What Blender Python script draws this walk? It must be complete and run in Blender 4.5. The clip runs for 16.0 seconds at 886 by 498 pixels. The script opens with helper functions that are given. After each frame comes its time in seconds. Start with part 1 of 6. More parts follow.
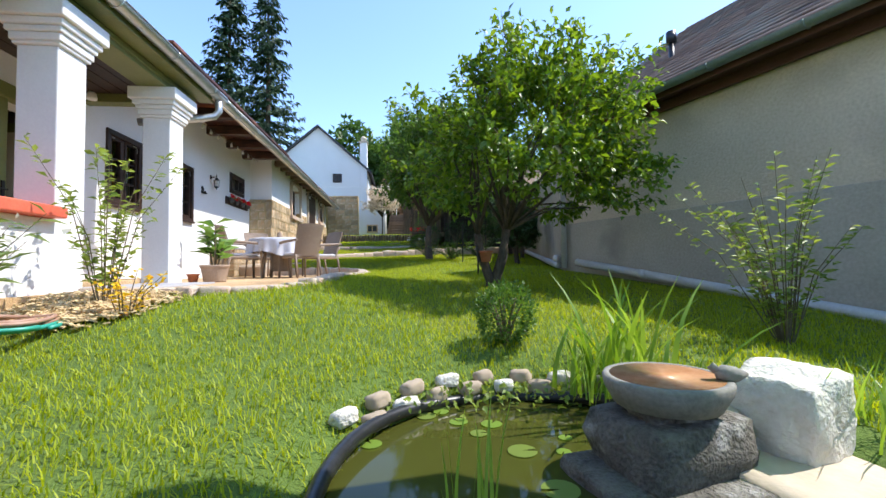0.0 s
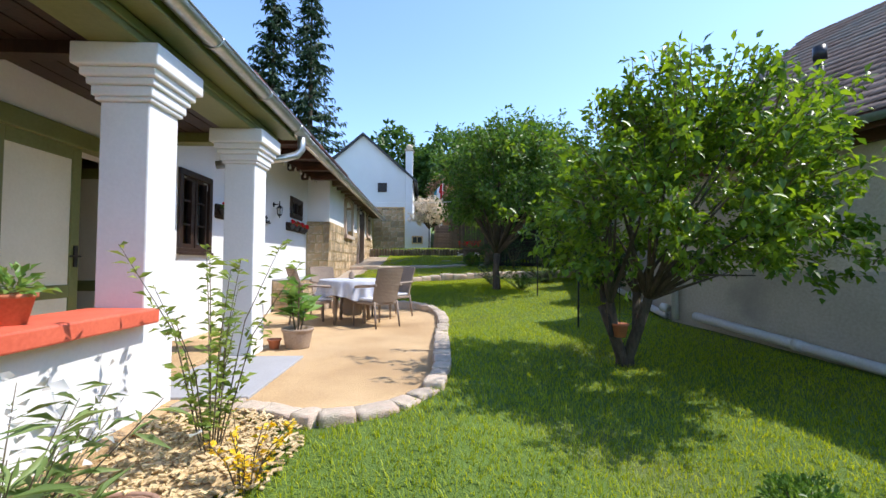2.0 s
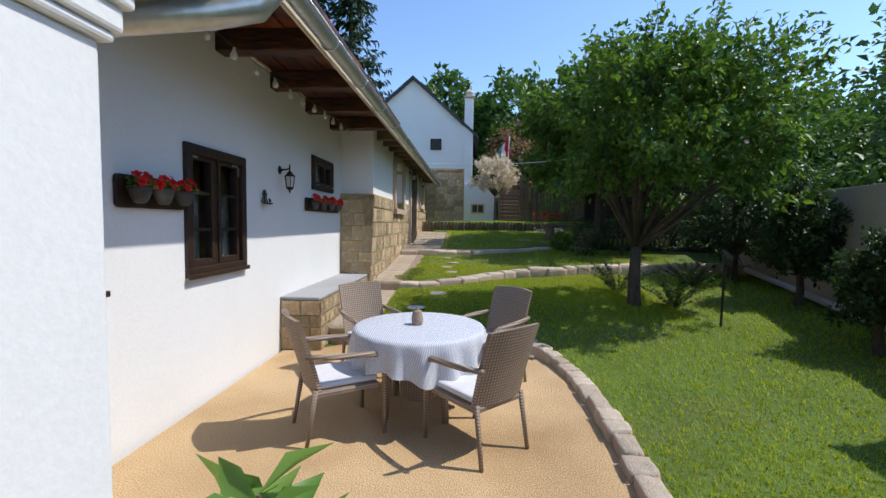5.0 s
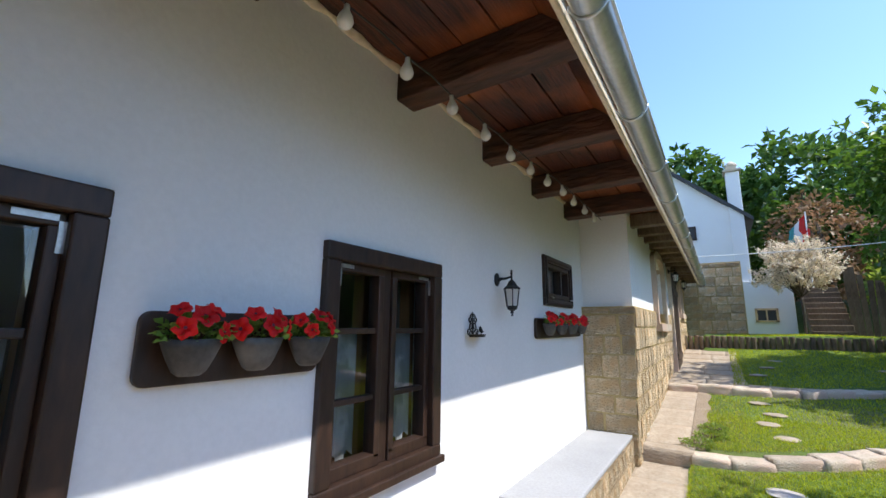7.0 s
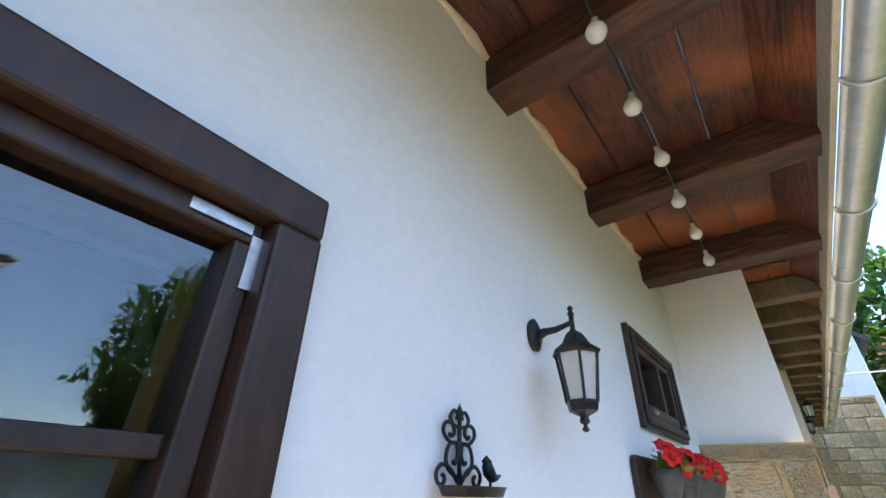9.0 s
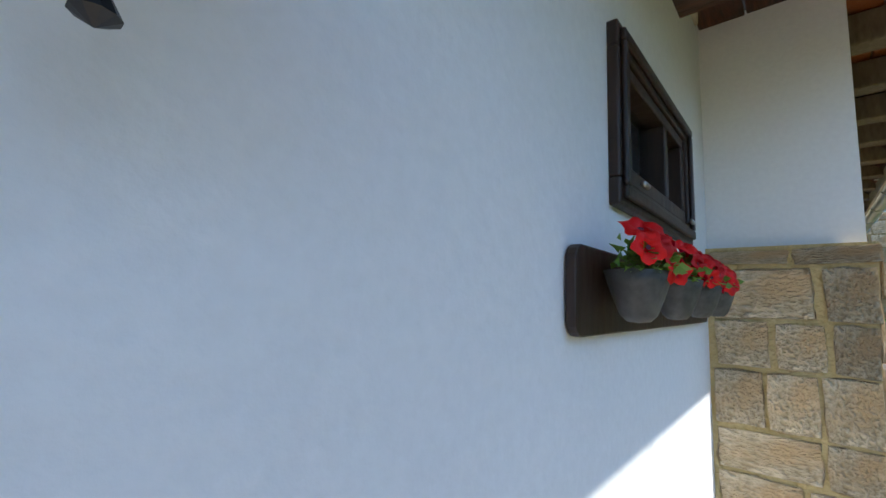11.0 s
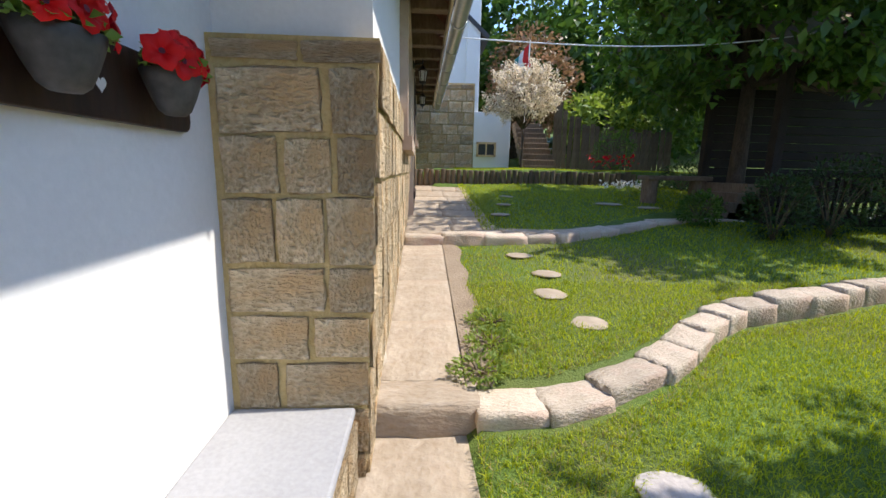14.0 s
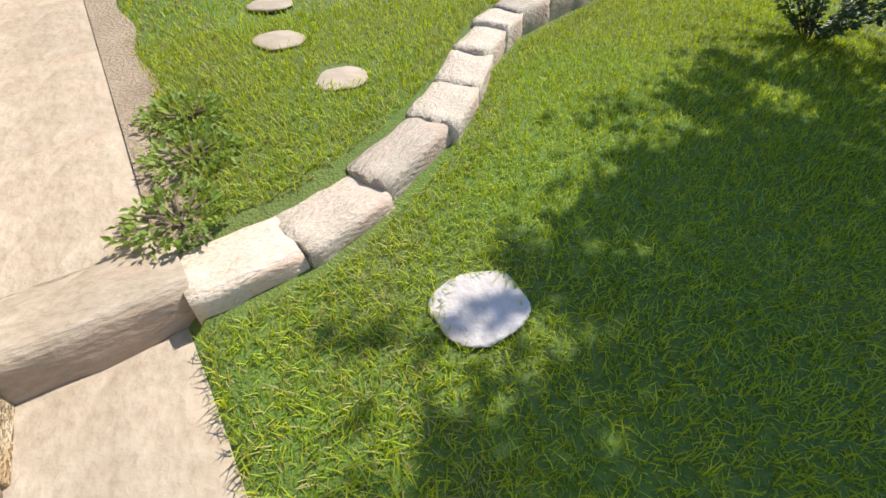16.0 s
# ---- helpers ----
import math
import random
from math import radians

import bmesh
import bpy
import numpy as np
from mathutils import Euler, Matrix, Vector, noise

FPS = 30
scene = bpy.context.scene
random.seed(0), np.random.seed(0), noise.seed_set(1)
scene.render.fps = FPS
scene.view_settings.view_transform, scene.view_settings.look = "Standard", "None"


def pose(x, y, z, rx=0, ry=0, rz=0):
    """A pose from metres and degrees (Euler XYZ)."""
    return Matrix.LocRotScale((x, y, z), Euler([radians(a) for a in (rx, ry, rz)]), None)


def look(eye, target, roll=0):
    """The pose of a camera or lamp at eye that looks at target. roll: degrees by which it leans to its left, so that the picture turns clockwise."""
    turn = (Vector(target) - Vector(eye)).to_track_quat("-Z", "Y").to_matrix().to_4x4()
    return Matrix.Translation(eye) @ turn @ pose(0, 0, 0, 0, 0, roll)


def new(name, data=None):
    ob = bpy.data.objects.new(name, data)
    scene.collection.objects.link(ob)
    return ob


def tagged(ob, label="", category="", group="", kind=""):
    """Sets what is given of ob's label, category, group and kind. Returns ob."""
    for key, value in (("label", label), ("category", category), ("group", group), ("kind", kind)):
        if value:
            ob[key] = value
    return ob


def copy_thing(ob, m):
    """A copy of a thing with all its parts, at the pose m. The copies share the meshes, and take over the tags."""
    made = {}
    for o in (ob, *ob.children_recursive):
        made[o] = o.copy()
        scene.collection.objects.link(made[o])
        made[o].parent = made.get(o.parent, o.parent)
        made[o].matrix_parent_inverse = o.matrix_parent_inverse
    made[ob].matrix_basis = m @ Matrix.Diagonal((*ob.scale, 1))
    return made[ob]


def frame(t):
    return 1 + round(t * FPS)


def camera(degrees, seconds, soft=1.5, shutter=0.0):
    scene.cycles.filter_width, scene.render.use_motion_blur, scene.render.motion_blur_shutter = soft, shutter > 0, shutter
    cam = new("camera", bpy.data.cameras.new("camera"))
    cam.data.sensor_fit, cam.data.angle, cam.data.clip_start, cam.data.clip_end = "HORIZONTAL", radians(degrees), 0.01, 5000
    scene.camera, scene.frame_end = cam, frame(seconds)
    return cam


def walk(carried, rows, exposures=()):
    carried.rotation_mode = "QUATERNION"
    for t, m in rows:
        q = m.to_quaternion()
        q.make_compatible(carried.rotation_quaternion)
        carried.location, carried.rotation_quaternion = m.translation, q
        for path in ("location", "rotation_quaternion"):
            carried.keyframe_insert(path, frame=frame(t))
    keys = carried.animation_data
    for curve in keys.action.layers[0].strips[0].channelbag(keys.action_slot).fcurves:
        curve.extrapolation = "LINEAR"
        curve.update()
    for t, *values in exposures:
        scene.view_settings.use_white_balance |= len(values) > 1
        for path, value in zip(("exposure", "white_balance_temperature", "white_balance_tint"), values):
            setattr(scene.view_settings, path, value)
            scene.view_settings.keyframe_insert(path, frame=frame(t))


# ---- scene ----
cam = camera(93.3, 16.0)
PATH = [
    (0, (-0.223, 0.077, 0.179), (-0.016, 2.064, 0.259), -0.9),
    (0.5, (-0.366, 0.171, 0.435), (-0.193, 2.161, 0.528), -0.6),
    (1, (-0.559, 0.321, 0.805), (-0.426, 2.315, 0.901), -0.3),
    (1.5, (-0.876, 0.595, 0.981), (-0.769, 2.59, 1.075), -0.1),
    (2, (-1.217, 1.013, 1.02), (-1.139, 3.011, 1.092), 0.2),
    (2.5, (-1.415, 1.581, 1.085), (-1.361, 3.58, 1.086), 0.4),
    (3, (-1.496, 2.233, 1.16), (-1.463, 4.232, 1.11), 0.6),
    (5.5, (-2.273, 5.521, 1.698), (-2.539, 7.498, 1.553), 1.0),
    (6, (-2.44, 6.091, 1.718), (-2.998, 8.005, 1.559), 0.5),
    (6.5, (-2.725, 6.592, 1.812), (-3.611, 8.383, 1.725), 0.2),
    (7, (-3.018, 7.011, 1.914), (-4.096, 8.657, 2.274), 0.6),
    (7.5, (-3.28, 7.413, 1.969), (-4.357, 8.901, 2.761), -0.2),
    (8, (-3.534, 7.842, 1.987), (-4.606, 9.23, 2.948), 0.4),
    (8.5, (-3.721, 8.359, 1.897), (-4.792, 9.711, 2.91), 0.9),
    (9, (-3.919, 8.866, 1.847), (-5.003, 10.218, 2.845), 1.7),
    (9.5, (-4.1, 9.235, 1.854), (-5.251, 10.697, 2.587), 2.1),
    (11.8, (-4.124, 10.498, 1.904), (-5.44, 11.991, 2.101), 2.1),
    (12, (-4.079, 10.629, 1.933), (-5.378, 12.133, 2.155), 1.3),
    (12.5, (-3.948, 10.816, 1.988), (-5.258, 12.316, 2.163), 1.7),
    (13, (-3.914, 10.905, 1.964), (-4.965, 12.6, 2.108), 0.9),
    (13.5, (-3.834, 10.926, 1.852), (-4.354, 12.857, 1.841), 1.1),
    (14, (-3.71, 10.884, 1.696), (-3.604, 12.847, 1.325), 1.1),
    (14.5, (-3.609, 10.876, 1.537), (-3.031, 12.607, 0.719), 0.9),
    (15, (-3.474, 10.948, 1.416), (-2.704, 12.377, 0.247), 0.7),
    (15.5, (-3.283, 11.22, 1.396), (-2.492, 12.48, 0.059), 0.1),
    (16, (-3.19, 11.698, 1.492), (-2.428, 12.888, 0.076), -1.0),
]
EXPO = [(0.0, 1.48, 6450, 13), (2.5, 1.18, 6400, 13), (5.5, 0.75, 6400, 10), (6.5, 1.0, 6350, 10), (7.0, 1.33, 6350, 10), (7.5, 1.86, 6375, 10), (8.0, 2.02, 6400, 10), (9.0, 2.33, 6450, 10), (9.5, 2.03, 6250, 7), (12.0, 1.6, 6200, 6), (12.5, 2.25, 6500, 11), (13.5, 1.82, 6600, 12), (14.0, 1.32, 6625, 12), (14.5, 1.17, 6650, 12), (15.5, 1.45, 6500, 9), (16.0, 1.45, 6500, 9)]
walk(cam, [(t, look(eye, target, roll)) for t, eye, target, roll in PATH], EXPO)

# ---- light ----
SUN_EL, SUN_AZ = 54.5, 4.0  # the sun stands over +x, nearly square to the long wall
sun_dir = Vector((math.cos(radians(SUN_EL)) * math.cos(radians(SUN_AZ)), math.cos(radians(SUN_EL)) * math.sin(radians(SUN_AZ)), math.sin(radians(SUN_EL))))
world = bpy.data.worlds.new("world")
scene.world = world
world.use_nodes = True
wn, wl = world.node_tree.nodes, world.node_tree.links
sky = wn.new("ShaderNodeTexSky")
sky.sky_type, sky.sun_disc = "NISHITA", False
sky.sun_elevation, sky.sun_rotation = radians(SUN_EL), radians(90 - SUN_AZ)
sky.air_density, sky.dust_density, sky.ozone_density = 1.0, 0.3, 5.0
sky_out = wn["Background"]
sky_out.inputs["Strength"].default_value = 0.15
wl.new(sky.outputs[0], sky_out.inputs[0])
sun = new("sun", bpy.data.lights.new("sun", "SUN"))
sun.data.energy, sun.data.angle, sun.data.color = 2.45, radians(0.6), (1.0, 0.95, 0.87)
sun.matrix_world = look(sun_dir * 50, (0, 0, 0))


# ---- materials ----
def material(name, a, b=None, scale=6.0, fine=60.0, rough=0.8, metal=0.0, bump=0.3, depth=0.01, stretch=(1, 1, 1), c=None, cmin=0.6, cmax=0.75, rand=0.0, through_light=0.0, coat=0.0):
    """Two-scale noise between a and b, patches of c, fine relief."""
    m = bpy.data.materials.new(name)
    m.use_nodes = True
    n, l = m.node_tree.nodes, m.node_tree.links
    p = n["Principled BSDF"]
    tc = n.new("ShaderNodeTexCoord")
    mp = n.new("ShaderNodeMapping")
    mp.inputs["Scale"].default_value = stretch
    l.new(tc.outputs["Object"], mp.inputs[0])
    big, small = n.new("ShaderNodeTexNoise"), n.new("ShaderNodeTexNoise")
    big.inputs["Scale"].default_value, small.inputs["Scale"].default_value = scale, fine
    big.inputs["Detail"].default_value, small.inputs["Detail"].default_value = 4, 5
    for t in (big, small):
        l.new(mp.outputs[0], t.inputs["Vector"])
    add = n.new("ShaderNodeMath")
    add.operation = "ADD"
    l.new(big.outputs["Fac"], add.inputs[0])
    l.new(small.outputs["Fac"], add.inputs[1])
    half = n.new("ShaderNodeMapRange")
    half.inputs["From Min"].default_value, half.inputs["From Max"].default_value = 0.7, 1.3
    l.new(add.outputs[0], half.inputs["Value"])
    mix = n.new("ShaderNodeMix")
    mix.data_type = "RGBA"
    mix.inputs["A"].default_value, mix.inputs["B"].default_value = (*a, 1), (*(b or a), 1)
    l.new(half.outputs[0], mix.inputs["Factor"])
    out = mix.outputs["Result"]
    if c:
        st = n.new("ShaderNodeTexNoise")
        st.inputs["Scale"].default_value, st.inputs["Detail"].default_value = scale * 0.45, 6
        l.new(tc.outputs["Object"], st.inputs["Vector"])
        r = n.new("ShaderNodeMapRange")
        r.inputs["From Min"].default_value, r.inputs["From Max"].default_value = cmin, cmax
        l.new(st.outputs["Fac"], r.inputs["Value"])
        m2 = n.new("ShaderNodeMix")
        m2.data_type = "RGBA"
        m2.inputs["B"].default_value = (*c, 1)
        l.new(r.outputs[0], m2.inputs["Factor"])
        l.new(out, m2.inputs["A"])
        out = m2.outputs["Result"]
    if rand:
        oi = n.new("ShaderNodeObjectInfo")
        r = n.new("ShaderNodeMapRange")
        r.inputs["To Min"].default_value, r.inputs["To Max"].default_value = 1 - rand, 1 + rand
        l.new(oi.outputs["Random"], r.inputs["Value"])
        hs = n.new("ShaderNodeHueSaturation")
        l.new(r.outputs[0], hs.inputs["Value"])
        l.new(out, hs.inputs["Color"])
        out = hs.outputs[0]
    l.new(out, p.inputs["Base Color"])
    p.inputs["Roughness"].default_value, p.inputs["Metallic"].default_value = rough, metal
    p.inputs["Coat Weight"].default_value = coat
    if bump:
        bp = n.new("ShaderNodeBump")
        bp.inputs["Strength"].default_value, bp.inputs["Distance"].default_value = bump, depth
        l.new(add.outputs[0], bp.inputs["Height"])
        l.new(bp.outputs[0], p.inputs["Normal"])
    if through_light:
        tr = n.new("ShaderNodeBsdfTranslucent")
        l.new(out, tr.inputs["Color"])
        ms = n.new("ShaderNodeMixShader")
        ms.inputs[0].default_value = through_light
        l.new(p.outputs[0], ms.inputs[1])
        l.new(tr.outputs[0], ms.inputs[2])
        l.new(ms.outputs[0], n["Material Output"].inputs["Surface"])
    return m


def leaf_material(name, a, b, light=0.35, rough=0.45):
    """Leaves: tint varied from leaf to leaf through random per island."""
    m = bpy.data.materials.new(name)
    m.use_nodes = True
    n, l = m.node_tree.nodes, m.node_tree.links
    p = n["Principled BSDF"]
    geo = n.new("ShaderNodeNewGeometry")
    mix = n.new("ShaderNodeMix")
    mix.data_type = "RGBA"
    mix.inputs["A"].default_value, mix.inputs["B"].default_value = (*a, 1), (*b, 1)
    l.new(geo.outputs["Random Per Island"], mix.inputs["Factor"])
    l.new(mix.outputs["Result"], p.inputs["Base Color"])
    p.inputs["Roughness"].default_value = rough
    p.inputs["Specular IOR Level"].default_value = 0.35
    tr = n.new("ShaderNodeBsdfTranslucent")
    hs = n.new("ShaderNodeHueSaturation")
    hs.inputs["Value"].default_value, hs.inputs["Saturation"].default_value, hs.inputs["Hue"].default_value = 1.5, 1.1, 0.485
    l.new(mix.outputs["Result"], hs.inputs["Color"])
    l.new(hs.outputs[0], tr.inputs["Color"])
    ms = n.new("ShaderNodeMixShader")
    ms.inputs[0].default_value = light
    l.new(p.outputs[0], ms.inputs[1])
    l.new(tr.outputs[0], ms.inputs[2])
    l.new(ms.outputs[0], n["Material Output"].inputs["Surface"])
    return m


def glass_material(name, tint=(0.9, 0.93, 0.92)):
    m = bpy.data.materials.new(name)
    m.use_nodes = True
    n, l = m.node_tree.nodes, m.node_tree.links
    tr, gl, fr, mx = (n.new("ShaderNode" + k) for k in ("BsdfTransparent", "BsdfGlossy", "Fresnel", "MixShader"))
    tr.inputs["Color"].default_value = (*tint, 1)
    gl.inputs["Roughness"].default_value = 0.01
    fr.inputs["IOR"].default_value = 1.8
    l.new(fr.outputs[0], mx.inputs[0])
    l.new(tr.outputs[0], mx.inputs[1])
    l.new(gl.outputs[0], mx.inputs[2])
    l.new(mx.outputs[0], n["Material Output"].inputs["Surface"])
    return m


M = {
    "plaster": material("white_plaster", (0.74, 0.74, 0.735), (0.80, 0.80, 0.795), 1.2, 45, 0.9, bump=0.25, depth=0.006, c=(0.70, 0.70, 0.68), cmin=0.58, cmax=0.8),
    "plaster_old": material("old_plaster", (0.50, 0.42, 0.30), (0.67, 0.58, 0.44), 1.1, 30, 0.95, bump=0.7, depth=0.015, c=(0.37, 0.32, 0.25), cmin=0.5, cmax=0.66),
    "cement": material("cement_plinth", (0.37, 0.33, 0.265), (0.49, 0.445, 0.365), 1.5, 30, 0.95, bump=0.5, depth=0.012, c=(0.27, 0.25, 0.215)),
    "beige": material("beige_paint", (0.55, 0.45, 0.3), (0.6, 0.5, 0.34), 2, 30, 0.8, bump=0.1),
    "sand": material("sand_gravel", (0.33, 0.20, 0.09), (0.70, 0.49, 0.265), 0.9, 85, 0.95, bump=1.0, depth=0.012, c=(0.6, 0.43, 0.25), cmin=0.5, cmax=0.75),
    "soil": material("lawn_soil", (0.07, 0.12, 0.016), (0.13, 0.20, 0.03), 1.0, 90, 0.95, bump=0.8, depth=0.02, c=(0.14, 0.15, 0.045), cmin=0.52, cmax=0.7),
    "earth": material("bare_earth", (0.24, 0.18, 0.12), (0.36, 0.28, 0.2), 4, 60, 0.95, bump=0.9, depth=0.02),
    "chips": material("wood_chips", (0.52, 0.37, 0.18), (0.74, 0.58, 0.34), 6, 60, 0.9, bump=0.7, rand=0.2),
    "stone": material("sandstone", (0.43, 0.305, 0.165), (0.84, 0.69, 0.47), 1.5, 6, 0.95, bump=1.0, depth=0.05, c=(0.62, 0.42, 0.22), cmin=0.46, cmax=0.62, rand=0.26),
    "mortar": material("ochre_mortar", (0.47, 0.33, 0.13), (0.62, 0.47, 0.23), 5, 45, 0.95, bump=0.9, depth=0.02),
    "rim": material("rim_stone", (0.42, 0.34, 0.255), (0.62, 0.53, 0.42), 1.2, 8, 0.92, bump=0.6, depth=0.025, c=(0.55, 0.40, 0.31), cmin=0.48, cmax=0.62, rand=0.2),
    "slab": material("path_slab", (0.33, 0.26, 0.185), (0.47, 0.39, 0.30), 1.3, 6, 0.92, bump=0.6, depth=0.025, c=(0.38, 0.285, 0.2), cmin=0.5, cmax=0.66, rand=0.08),
    "greystone": material("stepping_stone", (0.40, 0.36, 0.335), (0.54, 0.49, 0.46), 5, 40, 0.9, bump=0.7, depth=0.01, rand=0.12),
    "concrete": material("grey_concrete", (0.32, 0.32, 0.33), (0.40, 0.40, 0.41), 2, 50, 0.85, bump=0.25, depth=0.006),
    "darkstone": material("pitted_dark_stone", (0.07, 0.065, 0.055), (0.2, 0.185, 0.16), 9, 70, 0.95, bump=1.0, depth=0.025, c=(0.36, 0.35, 0.33), cmin=0.6, cmax=0.66),
    "whiterock": material("white_rock", (0.60, 0.57, 0.5), (0.75, 0.73, 0.68), 6, 40, 0.9, bump=0.9, depth=0.02, c=(0.5, 0.47, 0.4), cmin=0.55, cmax=0.7),
    "bowl": material("bowl_stone", (0.17, 0.165, 0.15), (0.27, 0.26, 0.24), 8, 60, 0.85, bump=0.5, depth=0.006),
    "bowl_in": material("bowl_glaze", (0.42, 0.17, 0.06), (0.62, 0.36, 0.2), 7, 40, 0.4, bump=0.2, depth=0.004),
    "wood": material("dark_stained_wood", (0.014, 0.007, 0.005), (0.05, 0.024, 0.014), 4, 34, 0.5, bump=0.6, depth=0.004, stretch=(1, 1, 0.25)),
    "wood_in": material("orange_wood", (0.34, 0.15, 0.045), (0.48, 0.23, 0.08), 3, 30, 0.5, bump=0.3, depth=0.003, stretch=(1, 1, 0.2)),
    "beam": material("eave_beam_wood", (0.02, 0.009, 0.006), (0.095, 0.036, 0.018), 5, 22, 0.7, bump=1.0, depth=0.02, stretch=(0.25, 1, 1), rand=0.15),
    "boards": material("stained_boards", (0.008, 0.003, 0.002), (0.115, 0.03, 0.012), 2.6, 16, 0.5, bump=0.8, depth=0.008, stretch=(5, 0.5, 1), c=(0.25, 0.07, 0.018), cmin=0.51, cmax=0.64),
    "oldwood": material("weathered_wood", (0.10, 0.07, 0.045), (0.2, 0.15, 0.1), 4, 40, 0.9, bump=0.8, depth=0.01, stretch=(1, 1, 0.3), rand=0.25),
    "shedwood": material("dark_shed_wood", (0.014, 0.009, 0.006), (0.035, 0.025, 0.017), 4, 40, 0.85, bump=0.6, depth=0.01, rand=0.2),
    "green": material("olive_green_paint", (0.145, 0.16, 0.045), (0.185, 0.2, 0.065), 3, 40, 0.5, bump=0.15, depth=0.003),
    "cream": material("cream_paint", (0.66, 0.62, 0.44), (0.72, 0.68, 0.5), 3, 40, 0.6, bump=0.1),
    "zinc": material("zinc_gutter", (0.42, 0.45, 0.45), (0.58, 0.6, 0.6), 3, 30, 0.38, metal=0.75, bump=0.1, depth=0.003),
    "greengutter": material("green_grey_gutter", (0.16, 0.2, 0.18), (0.23, 0.27, 0.25), 3, 30, 0.45, metal=0.3, bump=0.1),
    "brownfascia": material("brown_fascia", (0.075, 0.028, 0.018), (0.11, 0.042, 0.026), 3, 30, 0.6, bump=0.3),
    "tile": material("old_roof_tile", (0.15, 0.105, 0.075), (0.27, 0.19, 0.13), 3, 30, 0.9, bump=0.7, depth=0.01, c=(0.19, 0.17, 0.12), cmin=0.5, cmax=0.65),
    "tile_right": material("brown_roof_tile", (0.17, 0.105, 0.075), (0.31, 0.21, 0.15), 2, 12, 0.85, bump=0.5, depth=0.01, c=(0.22, 0.19, 0.15), cmin=0.5, cmax=0.65),
    "blackroof": material("dark_roof", (0.03, 0.03, 0.032), (0.05, 0.05, 0.052), 3, 30, 0.7),
    "red_cap": material("red_paint_cap", (0.60, 0.10, 0.05), (0.72, 0.15, 0.08), 4, 40, 0.6, bump=0.2, depth=0.004),
    "terracotta": material("terracotta", (0.42, 0.14, 0.065), (0.55, 0.2, 0.1), 8, 60, 0.8, bump=0.3, depth=0.004),
    "potstone": material("ribbed_pot_clay", (0.28, 0.2, 0.14), (0.4, 0.3, 0.22), 8, 50, 0.85, bump=0.5, depth=0.006),
    "potgrey": material("grey_clay_pot", (0.03, 0.03, 0.03), (0.075, 0.073, 0.07), 9, 50, 0.6, bump=0.3, depth=0.003, c=(0.15, 0.14, 0.13), cmin=0.55, cmax=0.75, rand=0.1),
    "iron": material("black_iron", (0.012, 0.012, 0.013), (0.025, 0.025, 0.027), 20, 80, 0.45, metal=0.4, bump=0.2, depth=0.002),
    "steel": material("worn_steel", (0.45, 0.44, 0.42), (0.6, 0.59, 0.57), 20, 90, 0.4, metal=0.9, bump=0.3, depth=0.002, c=(0.2, 0.13, 0.08), cmin=0.55, cmax=0.7),
    "frosted": material("lamp_glass", (0.72, 0.72, 0.7), (0.8, 0.8, 0.78), 20, 90, 0.25, bump=0.3, depth=0.003, through_light=0.4),
    "bulb": material("white_bulb", (0.72, 0.71, 0.67), (0.8, 0.79, 0.75), 20, 50, 0.25, bump=0.0, through_light=0.3),
    "white": material("white_plastic", (0.75, 0.75, 0.73), (0.8, 0.8, 0.78), 5, 50, 0.4, bump=0.1, depth=0.002),
    "pipe": material("grey_pipe", (0.5, 0.5, 0.49), (0.62, 0.62, 0.61), 4, 40, 0.5, bump=0.15, depth=0.003),
    "blackpipe": material("black_hose", (0.012, 0.013, 0.016), (0.025, 0.026, 0.03), 5, 40, 0.35, bump=0.1),
    "hose_green": material("green_hose", (0.02, 0.26, 0.19), (0.03, 0.33, 0.25), 5, 40, 0.4, bump=0.1),
    "hose_brown": material("brown_hose", (0.3, 0.17, 0.12), (0.4, 0.24, 0.17), 5, 40, 0.5, bump=0.1),
    "bark": material("tree_bark", (0.05, 0.038, 0.027), (0.115, 0.09, 0.065), 10, 50, 0.95, bump=1.0, depth=0.02, stretch=(1, 1, 0.35)),
    "twig": material("thin_twig", (0.11, 0.085, 0.05), (0.17, 0.135, 0.08), 10, 50, 0.9, bump=0.5),
    "lace": material("lace_curtain", (0.72, 0.74, 0.76), (0.85, 0.86, 0.88), 9, 45, 0.9, bump=0.5, depth=0.01, c=(0.45, 0.48, 0.52), cmin=0.5, cmax=0.56, through_light=0.3),
    # brown kept dark: the dimness of the unlit rooms is in this colour
    "dark_room": material("dim_room_wall", (0.16, 0.13, 0.1), (0.2, 0.165, 0.13), 2, 30, 0.9, bump=0.1),
    "cushion": material("pale_cushion", (0.58, 0.58, 0.62), (0.72, 0.72, 0.75), 12, 120, 0.95, bump=0.5, depth=0.006),
    "parasol": material("lime_canvas", (0.19, 0.5, 0.01), (0.24, 0.58, 0.02), 3, 120, 0.8, bump=0.2, depth=0.002, through_light=0.5),
    "red_cloth": material("red_cloth", (0.6, 0.02, 0.02), (0.68, 0.04, 0.03), 5, 50, 0.8, bump=0.1, through_light=0.3),
    "white_cloth": material("white_cloth", (0.75, 0.75, 0.75), (0.8, 0.8, 0.8), 5, 50, 0.8, bump=0.1, through_light=0.3),
    "teal_cloth": material("teal_cloth", (0.05, 0.25, 0.25), (0.07, 0.3, 0.3), 5, 50, 0.8, bump=0.1, through_light=0.3),
    "leaf_apple": leaf_material("fruit_tree_leaf", (0.045, 0.11, 0.014), (0.22, 0.345, 0.04), 0.42, 0.36),
